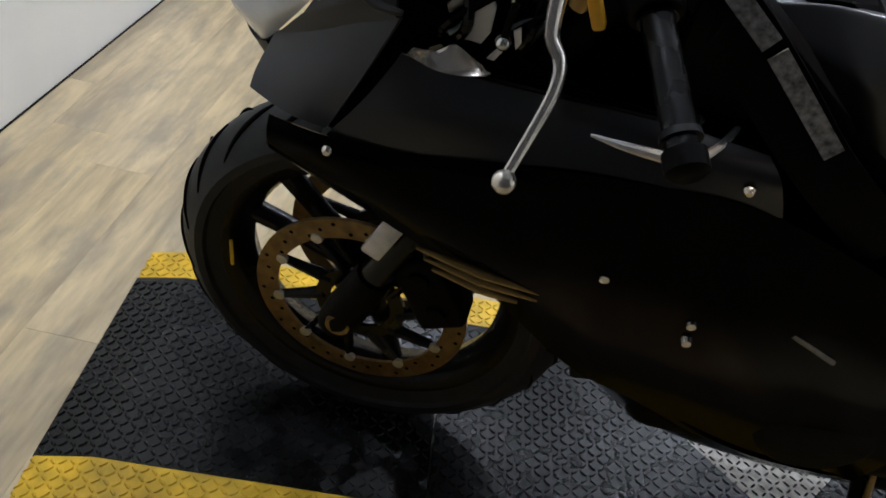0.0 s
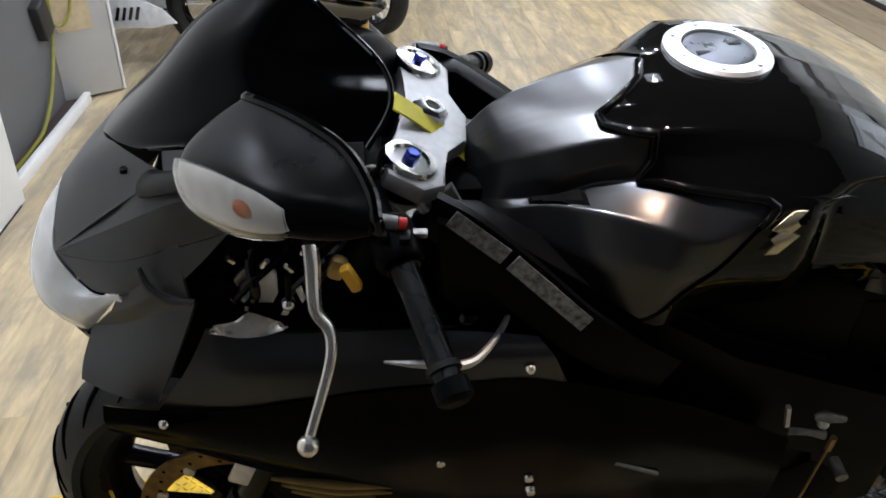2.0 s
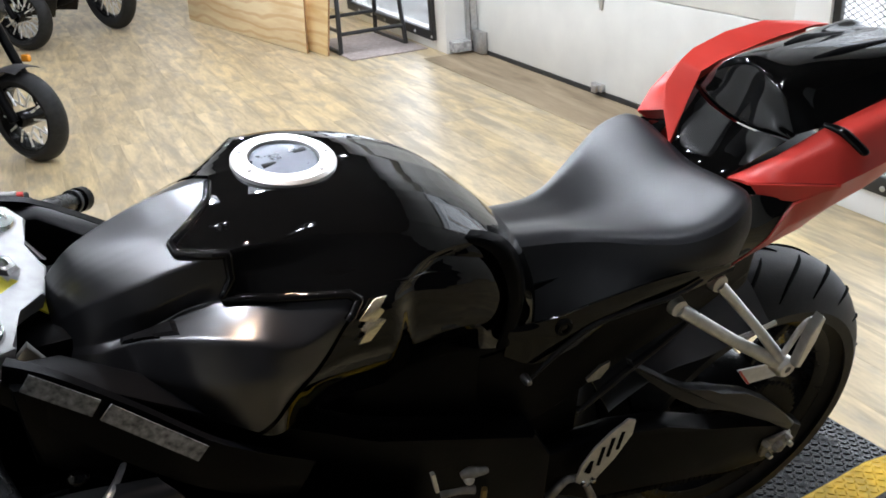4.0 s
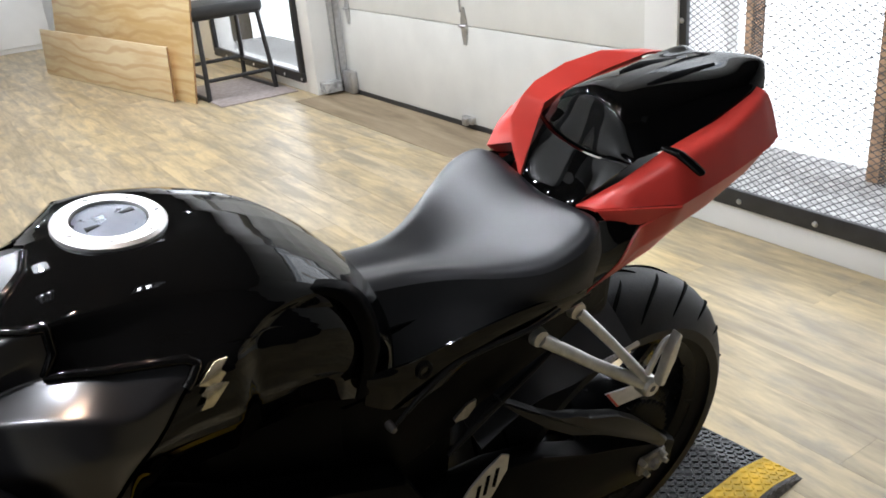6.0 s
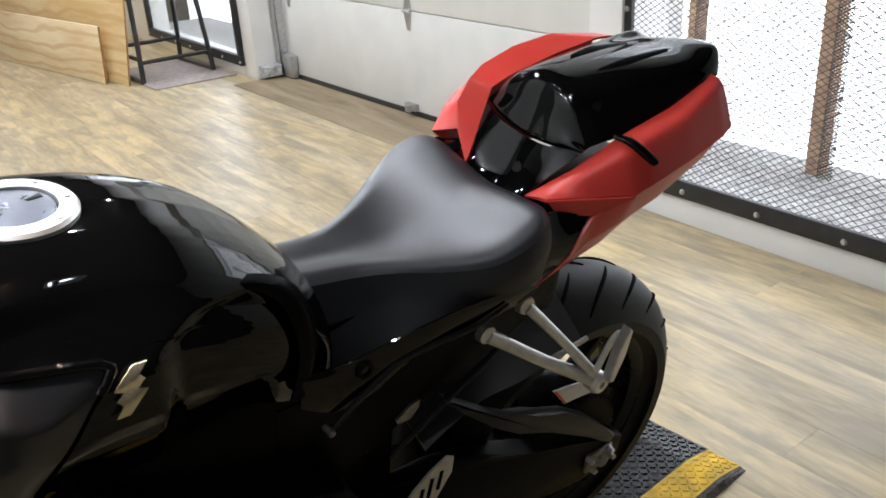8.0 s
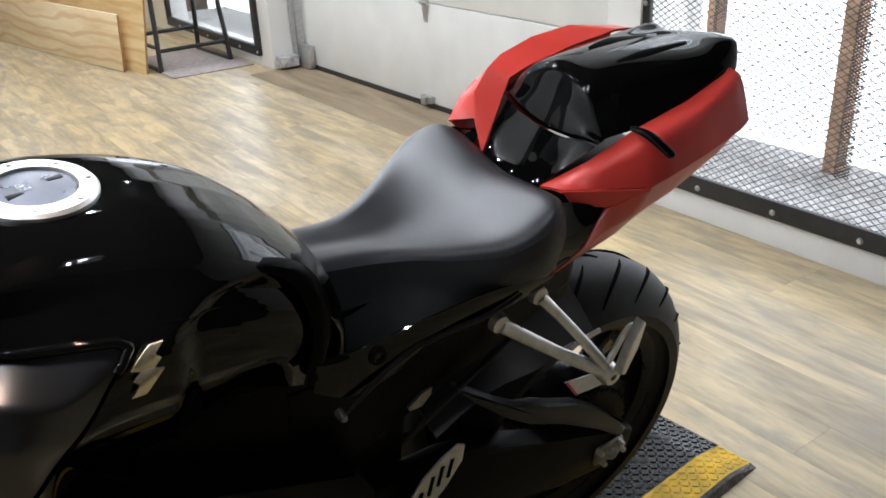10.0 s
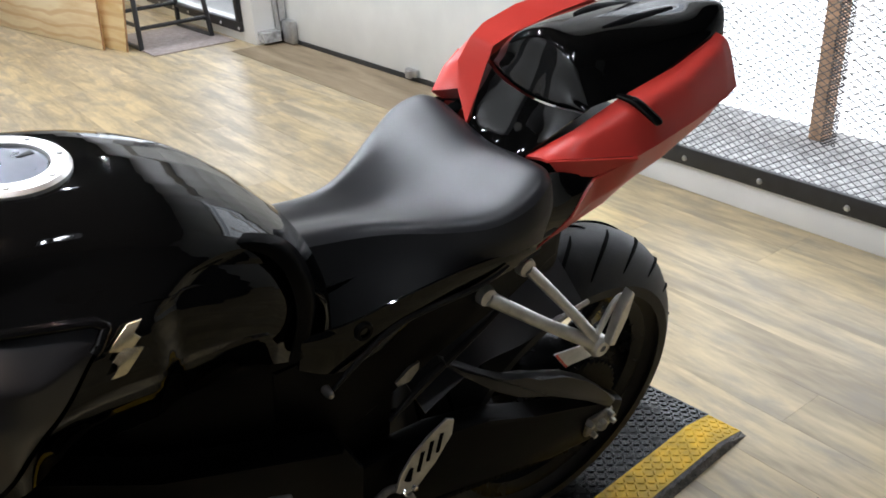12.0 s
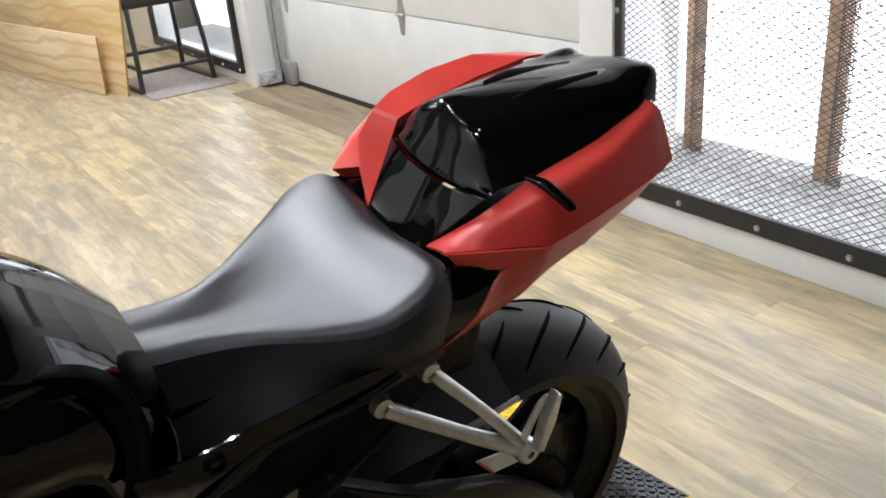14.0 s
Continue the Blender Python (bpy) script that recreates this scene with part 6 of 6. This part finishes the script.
for p in spline(strap, 14):
    rings.append([p + Vector((0.006 * a, 0.0140 * b - 0.002 * a, 0.0012 * c)) for a, b, c in ((-0.6, -1, -1), (0.6, 1, -1), (0.6, 1, 1), (-0.6, -1, 1))])
skin(bm, rings)
key = part("key_tag", moved(bm, STEER), M_strap)
key.matrix_world = BIKE_M
tagged(key, "bright yellow webbing key tag hanging from the ignition", "key tag")
for s in (-1, 1):
    a, c = (Vector((0.251, -0.128, 0.940)), Vector((0.330, -0.310, 0.856))) if s < 0 else (Vector((0.279, 0.118, 0.934)), Vector((0.366, 0.296, 0.857)))
    d = (c - a).normalized()
    bar = bp("handlebar", tube([a, c], 0.011, 14), M_frame, "black clip-on handlebar", steer=True)
    g0 = a + d * 0.095
    bp("grip", tube([g0, g0 + d * 0.008, c - d * 0.012, c - d * 0.006], [0.0165, 0.0132, 0.0132, 0.016], 18, 24), M_grip, "black rubber grip", parent=bar, steer=True)
    bp("grip_flange", tube([c - d * 0.022, c - d * 0.016], [0.0160, 0.0165], 18), M_darksatin, parent=bar, steer=True)
    bp("bar_end", tube([c - d * 0.006, c + d * 0.010, c + d * 0.014], [0.017, 0.017, 0.012], 18), M_frame, parent=bar, steer=True)
    pod = tube([a + d * 0.045, a + d * 0.05, a + d * 0.085, a + d * 0.09], [0.018, 0.024, 0.024, 0.02], 14, 8)
    p = bp("switch_pod", pod, M_frame, "black switch pod", parent=bar, steer=True)
    mid = a + d * 0.066
    red_ = mid + Vector((0.006, s * 0.004, 0.026))
    bp("rocker_switch", tube([red_, red_ + Vector((0.007, 0, -0.001))], 0.0062, 12), M_redplastic, "red switch button", parent=p, steer=True)
    bp("switch_barrel", tube([red_ - Vector((0.034, 0, -0.003)), red_ - Vector((0.001, 0, 0))], [0.0065, 0.008, 0.0068], 12, 6), M_dullmetal, "dull grey switch barrel", parent=p, steer=True)
    bp("toggle", moved(box(-0.010, 0.010, -0.005, 0.005, -0.003, 0.003, 0.002), Matrix.Translation(mid + Vector((0.022, 0, 0.012)))), M_dullmetal, parent=p, steer=True)
    for u, h in ((0.012, 0.018), (-0.008, 0.021)):
        bp("switch_button", moved(box(-0.005, 0.005, -0.008, 0.008, -0.004, 0.004, 0.002), Matrix.Translation(mid + Vector((u, s * 0.014, h)))), M_frame, parent=p, steer=True)
    # lever with its bent blade and ball end
    lv = [(0.206, s * 0.226, 0.945), (0.208, s * 0.2354, 0.934), (0.210, s * 0.255, 0.908), (0.213, s * 0.261, 0.895), (0.222, s * 0.266, 0.883), (0.225, s * 0.278, 0.871), (0.2215, s * 0.296, 0.855), (0.208, s * 0.336, 0.8195)]
    lev = bp("clutch_lever" if s < 0 else "brake_lever", tube(lv, [0.0085, 0.0085, 0.0075, 0.0066, 0.0066, 0.006, 0.0056, 0.005], 12, 49, flat=0.7), M_polish, "bare aluminium hand lever with a ball end", steer=True)
    bp("lever_ball", moved(bmesh_sphere(0.0098), Matrix.Translation((0.2075, s * 0.341, 0.8165))), M_polish, parent=lev, steer=True)
    bp("lever_perch", tube([a + d * 0.03 + Vector((-0.02, 0, 0.0)), Vector((0.207, s * 0.222, 0.949))], [0.014, 0.011], 12, 4), M_frame, parent=lev, steer=True)
bp("clutch_switch_boot", moved(box(-0.0055, 0.0055, -0.006, 0.006, -0.014, 0.014, 0.003, 2), Matrix.Translation((0.239, -0.224, 0.906)) @ Matrix.Rotation(radians(-24), 4, "Y")), M_amberyellow, "yellow-orange plastic clip at the lever", steer=True)
bp("cable_boot", moved(box(-0.008, 0.008, -0.007, 0.007, -0.012, 0.012, 0.005, 2), Matrix.Translation((0.226, -0.214, 0.910)) @ Matrix.Rotation(radians(20), 4, "Y")), M_gold, "dark amber cable boot", steer=True)
bp("brake_reservoir", lathe([(0.0001, 0.03), (0.022, 0.03), (0.024, 0.025), (0.022, -0.02), (0.0001, -0.022)], 24, "z", (0.205, 0.165, 0.975)), M_frame, "black brake fluid reservoir", steer=True)
bp("reservoir_fluid", lathe([(0.0225, 0.018), (0.0232, 0.014), (0.0228, -0.012), (0.0222, -0.016)], 24, "z", (0.205, 0.165, 0.975)), M_amberyellow, steer=True)

# ---------------------------------------------------------------- things along the wall
def plywood(name, x0, y0, x1, y1, height, lean, label):
    """A sheet standing on its long edge from (x0, y0) to (x1, y1), leaning back by some degrees."""
    ln = math.hypot(x1 - x0, y1 - y0)
    ang = math.degrees(math.atan2(y1 - y0, x1 - x0))
    ob = thing(name, label, "plywood sheet", pose(x0, y0, 0.0, 0, 0, ang - 90) @ pose(0, 0, 0, 0, lean, 0), group="leaning plywood")
    part("face", box(0.0, 0.016, 0, ln, 0.004, height, 0.001), M_ply, ob)
    part("cut_edge", box(0.001, 0.015, -0.002, 0.0, 0.004, height - 0.002), M_plyedge, ob)
    return ob


plywood("plywood_sheet", 1.765, 5.18, 1.335, 7.40, 0.385, 4.0, "short pale plywood offcut leaning against a taller sheet")
plywood("plywood_sheet", 1.858, 4.985, 1.44, 7.42, 1.22, 8.0, "tall pale plywood sheet leaning beside a black stool")

stool = thing("stool", "black tubular steel stool with a padded black seat", "stool", pose(2.20, 5.22, 0, 0, 0, 2))
part("seat", box(-0.27, 0.27, -0.22, 0.25, 0.545, 0.635, 0.035, 4), M_carbon, stool, "padded black vinyl seat")
part("seat_rim", box(-0.25, 0.25, -0.20, 0.23, 0.54, 0.56, 0.006), M_ironblack, stool)
for sx in (-1, 1):
    part("leg", tube([(sx * 0.225, -0.19, 0.545), (sx * 0.24, -0.225, 0.28), (sx * 0.255, -0.25, 0.0)], 0.017, 12, 6), M_ironblack, stool)
    part("leg", tube([(sx * 0.225, 0.21, 0.545), (sx * 0.24, 0.25, 0.28), (sx * 0.25, 0.30, 0.0)], 0.017, 12, 6), M_ironblack, stool)
    part("stretcher", tube([(sx * 0.246, -0.235, 0.16), (sx * 0.246, 0.275, 0.16)], 0.014, 10), M_ironblack, stool)
    part("foot_runner", tube([(sx * 0.253, -0.25, 0.012), (sx * 0.25, 0.30, 0.012)], 0.015, 10), M_ironblack, stool)
for y, z in ((-0.238, 0.14), (0.268, 0.18)):
    part("stretcher", tube([(-0.245, y, z), (0.245, y, z)], 0.014, 10), M_ironblack, stool)
part("backrest_post", tube([(-0.22, 0.22, 0.55), (-0.22, 0.28, 1.0)], 0.012, 8), M_ironblack, stool)
part("backrest_post", tube([(0.22, 0.22, 0.55), (0.22, 0.28, 1.0)], 0.012, 8), M_ironblack, stool)
part("backrest", box(-0.24, 0.24, 0.25, 0.30, 0.86, 1.12, 0.02, 3), M_carbon, stool)
structure("door_mat", box(1.95, 2.52, 4.72, 5.55, 0.0, 0.008, 0.003), material("pinkish_grey_mat", (0.33, 0.28, 0.26), 0.8, vary=0.2), "thin worn grey floor mat under the stool", "mat")

fridge = thing("storage_cabinet", "white steel cabinet with dark handles at the far end", "cabinet", pose(1.35, 9.35, 0))
part("body", box(-0.35, 0.35, -0.3, 0.3, 0.0, 1.7, 0.01), M_white, fridge)
part("cabinet_door", box(-0.345, 0.345, -0.322, -0.302, 0.05, 0.82, 0.006), M_white, fridge)
part("cabinet_door", box(-0.345, 0.345, -0.322, -0.302, 0.84, 1.66, 0.006), M_white, fridge)
for z in (0.70, 0.95):
    part("handle", box(0.22, 0.32, -0.345, -0.323, z, z + 0.03, 0.006), M_carbon, fridge)


# ---------------------------------------------------------------- other motorcycles in the showroom
M_spoke = material("bright_spoke_metal", (0.8, 0.8, 0.78), 0.3, 0.6)
M_blackgloss2 = material("black_enamel", (0.006, 0.006, 0.006), 0.12)
M_orange = material("amber_marker_lens", (0.75, 0.28, 0.02), 0.25)
M_whitepanel = material("white_fairing_paint", (0.62, 0.62, 0.62), 0.25)


def parked(m, label, body, spokes=14, r=0.33, w=0.13, wheelbase=1.45, marker=True, white=False, turn=0):
    """A road motorcycle heading to +x from its rear wheel, standing upright on its tyres."""
    ob = thing("parked_motorcycle", label, "motorcycle", m, group="parked motorcycles")
    st = Matrix.Translation((wheelbase, 0, 0)) @ Matrix.Rotation(radians(turn), 4, "Z") @ Matrix.Translation((-wheelbase, 0, 0))
    for k, x in enumerate((0, wheelbase)):
        c = Vector((x, 0, r))
        mv = st if k else Matrix.Identity(4)
        wh = part("wheel", moved(lathe([(0.03, -0.07), (0.04, -0.06), (0.04, 0.06), (0.03, 0.07)], 16, "y", c, closed=True), mv), M_rim, ob)
        part("tyre", moved(lathe(tyre_profile(r, w, r * 0.70), 40, "y", c, closed=True), mv), M_tyre, wh)
        part("rim", moved(lathe([(r * 0.70, -0.045), (r * 0.72, -0.045), (r * 0.66, 0), (r * 0.72, 0.045), (r * 0.70, 0.045), (r * 0.63, 0)], 40, "y", c, closed=True), mv), M_rim, wh)
        for j in range(spokes):
            a = 2 * math.pi * j / spokes
            d = Vector((math.cos(a), 0, math.sin(a)))
            for sy in (-1, 1):
                part("spoke", moved(tube([c + d * 0.07 + Vector((0, sy * 0.035, 0)), c + d * r * 0.64 + Vector((0, sy * 0.028, 0))], 0.0055, 6), mv), M_spoke, wh)
    for sy in (-1, 1):
        part("fork_leg", moved(tube([(wheelbase, sy * 0.09, r), (wheelbase - 0.20, sy * 0.09, r + 0.48)], 0.024, 12), st), M_frame, ob)
    fend_ = [[(wheelbase + (r + 0.03) * math.cos(a), u * 0.075, r + (r + 0.03 - 0.02 * u * u) * math.sin(a)) for u in (-1, -0.5, 0, 0.5, 1)] for a in np.radians(np.linspace(75, 150, 8))]
    part("front_fender", moved(patch(fend_, 16, 8, 0.004), st), M_satin, ob)
    if marker:
        for sy in (-1, 1):
            part("marker_lamp", moved(box(wheelbase - 0.06, wheelbase - 0.01, sy * 0.095 - 0.012, sy * 0.095 + 0.012, 2 * r + 0.02, 2 * r + 0.055, 0.008), st), M_orange, ob)
    part("headlight", moved(lathe([(0.0001, 0.09), (0.06, 0.08), (0.085, 0.05), (0.08, -0.02), (0.04, -0.08)], 20, "x", (wheelbase - 0.12, 0, r + 0.52)), st), M_blackgloss2, ob)
    tankb = [[(x, hw * math.cos(a), z + hh * math.sin(a)) for a in np.linspace(0, 2 * math.pi, 16, endpoint=False)] for x, hw, hh, z in ((wheelbase - 0.30, 0.05, 0.05, 0.80), (wheelbase - 0.38, 0.13, 0.11, 0.82), (wheelbase - 0.55, 0.16, 0.13, 0.83), (wheelbase - 0.78, 0.11, 0.09, 0.79), (wheelbase - 0.85, 0.06, 0.05, 0.77))]
    part("fuel_tank", skin(bmesh.new(), [[Vector(p) for p in g] for g in tankb]), body, ob)
    part("seat", box(0.05, wheelbase - 0.78, -0.12, 0.12, 0.68, 0.76, 0.035, 3), M_carbon, ob)
    for sy in (-1, 1):
        if white:
            pl_ = [(wheelbase - 0.58, 0.21), (wheelbase - 0.30, 0.205), (wheelbase - 0.19, 0.22), (wheelbase - 0.25, 0.29), (wheelbase - 0.34, 0.335), (wheelbase - 0.58, 0.36)]
        else:
            pl_ = [(wheelbase - 0.80, 0.16), (wheelbase - 0.46, 0.15), (wheelbase - 0.36, 0.40), (wheelbase - 0.25, 0.78), (wheelbase - 0.32, 0.95), (wheelbase - 0.55, 0.88), (wheelbase - 0.80, 0.70)]
        part("side_panel", plate(pl_, sy * 0.18 - 0.012, sy * 0.18 + 0.012, 0.006), M_whitepanel if white else body, ob)
        if white:
            for j in range(4):
                x = wheelbase - 0.45 + 0.030 * j
                part("lettering_bar", moved(box(-0.007, 0.007, -0.003, 0.003, -0.03, 0.03), Matrix.Translation((x, sy * 0.194, 0.275)) @ Matrix.Rotation(radians(18), 4, "Y")), M_blackgloss2, ob)
        part("side_case", box(-0.10, 0.34, sy * 0.19 - 0.05, sy * 0.19 + 0.05, 0.42, 0.66, 0.03, 3), body if not white else M_frame, ob)
    part("engine", box(wheelbase - 0.88, wheelbase - 0.42, -0.15, 0.15, 0.22, 0.66, 0.04, 3), M_engine, ob)
    part("exhaust", tube([(wheelbase - 0.45, 0.19, 0.3), (0.5, 0.21, 0.24), (-0.1, 0.21, 0.28)], [0.03, 0.045, 0.045], 14, 10), M_chrome, ob)
    part("rear_fender", patch([[((r + 0.03) * math.cos(a), u * 0.10, r + (r + 0.03 - 0.03 * u * u) * math.sin(a)) for u in (-1, 0, 1)] for a in np.radians(np.linspace(40, 165, 8))], 14, 6, 0.004), body, ob)
    part("handlebar", moved(tube([(wheelbase - 0.38, -0.40, r + 0.72), (wheelbase - 0.28, -0.22, r + 0.74), (wheelbase - 0.24, 0, r + 0.66), (wheelbase - 0.28, 0.22, r + 0.74), (wheelbase - 0.38, 0.40, r + 0.72)], 0.013, 10, 24), st), M_frame, ob)
    part("side_stand", tube([(0.6, -0.12, 0.3), (0.62, -0.25, 0.01)], 0.012, 8), M_frame, ob)
    return ob


def heading(x, y, deg, wb=1.45):
    """Pose whose front wheel stands at (x, y), heading by deg from +x."""
    a = radians(deg)
    return pose(x - wb * math.cos(a), y - wb * math.sin(a), 0, 0, 0, deg)


parked(heading(-0.08, 3.70, -28), "dark red and black touring motorcycle with bright spoked wheels", M_darkred, turn=-22, r=0.228, w=0.11, spokes=12)
parked(heading(-0.03, 6.95, -28), "black motorcycle with amber marker lamps, parked further back", M_blackgloss2, turn=-15, r=0.27)
parked(heading(0.70, 7.45, -35), "black motorcycle parked by the plywood", M_blackgloss2, marker=False, turn=-25)
parked(heading(-0.82, 3.40, 0), "black sport motorcycle with a white lettered belly panel", M_blackgloss2, white=True, spokes=10, r=0.27, marker=False)

# ---------------------------------------------------------------- floor planks
PW, PL = 0.152, 1.22
floor_ob = bpy.data.objects["floor"]
rnd = random.Random(5)


def plank_mesh(w, l):
    bm = box(0.0002, w - 0.0002, 0.0002, l - 0.0002, -0.004, 0.0, 0.0002, 1)
    me = bpy.data.meshes.new("plank")
    bm.to_mesh(me)
    bm.free()
    me.materials.append(M_plank)
    return me


whole = plank_mesh(PW, PL)
made, rest = 0, bmesh.new()
cols = [-1.98 + PW * i for i in range(33)]
spots_ = []
for i, x in enumerate(cols):
    y = SOUTH - rnd.random() * PL
    while y < NORTH:
        if y >= SOUTH:
            spots_.append((x, y))
        y += PL
near = sorted(spots_, key=lambda p: math.hypot(p[0] - 0.9, p[1] + PL / 2 - 1.9))
for k, (x, y) in enumerate(near):
    if k < 290:
        ob = new("plank", whole)
        ob.parent = floor_ob
        ob.location = (x, y, 0)
    else:
        box(x + 0.0003, x + PW - 0.0003, y + 0.0003, y + PL - 0.0003, -0.004, 0.0, bm=rest)
tagged(part("planks", rest, M_plank, floor_ob, smooth=False), kind="stuff")

# thin dark cracks and scuffs in the floor beside the mat
def crack(points, width):
    line = spline([(x, y, 0) for x, y in points], 24)
    bm = bmesh.new()
    rows = []
    for k, p in enumerate(line):
        d = (line[min(k + 1, 24)] - line[max(k - 1, 0)]).normalized()
        n = Vector((-d.y, d.x, 0)) * width * (0.25 + 0.75 * math.sin(math.pi * (k + 0.5) / 25)) * (0.7 + 0.6 * rnd.random())
        rows.append([bm.verts.new(p + n + Vector((0, 0, 0.0006))), bm.verts.new(p - n + Vector((0, 0, 0.0006)))])
    for a, b in zip(rows, rows[1:]):
        bm.faces.new((a[0], a[1], b[1], b[0]))
    part("floor_crack", bm, M_crack, floor_ob, "thin dark crack in the plank floor")


M_crack = material("dark_floor_crack", (0.07, 0.05, 0.035), 0.7, vary=0.3)
crack([(1.325, -0.097), (1.333, -0.119), (1.328, -0.183), (1.335, -0.290)], 0.0022)
crack([(1.335, -0.290), (1.340, -0.336), (1.344, -0.404), (1.341, -0.505)], 0.0020)
crack([(1.098, -0.047), (1.096, -0.086), (1.081, -0.123), (1.063, -0.163)], 0.0022)
crack([(1.509, -0.196), (1.479, -0.273), (1.440, -0.357), (1.394, -0.443)], 0.0010)
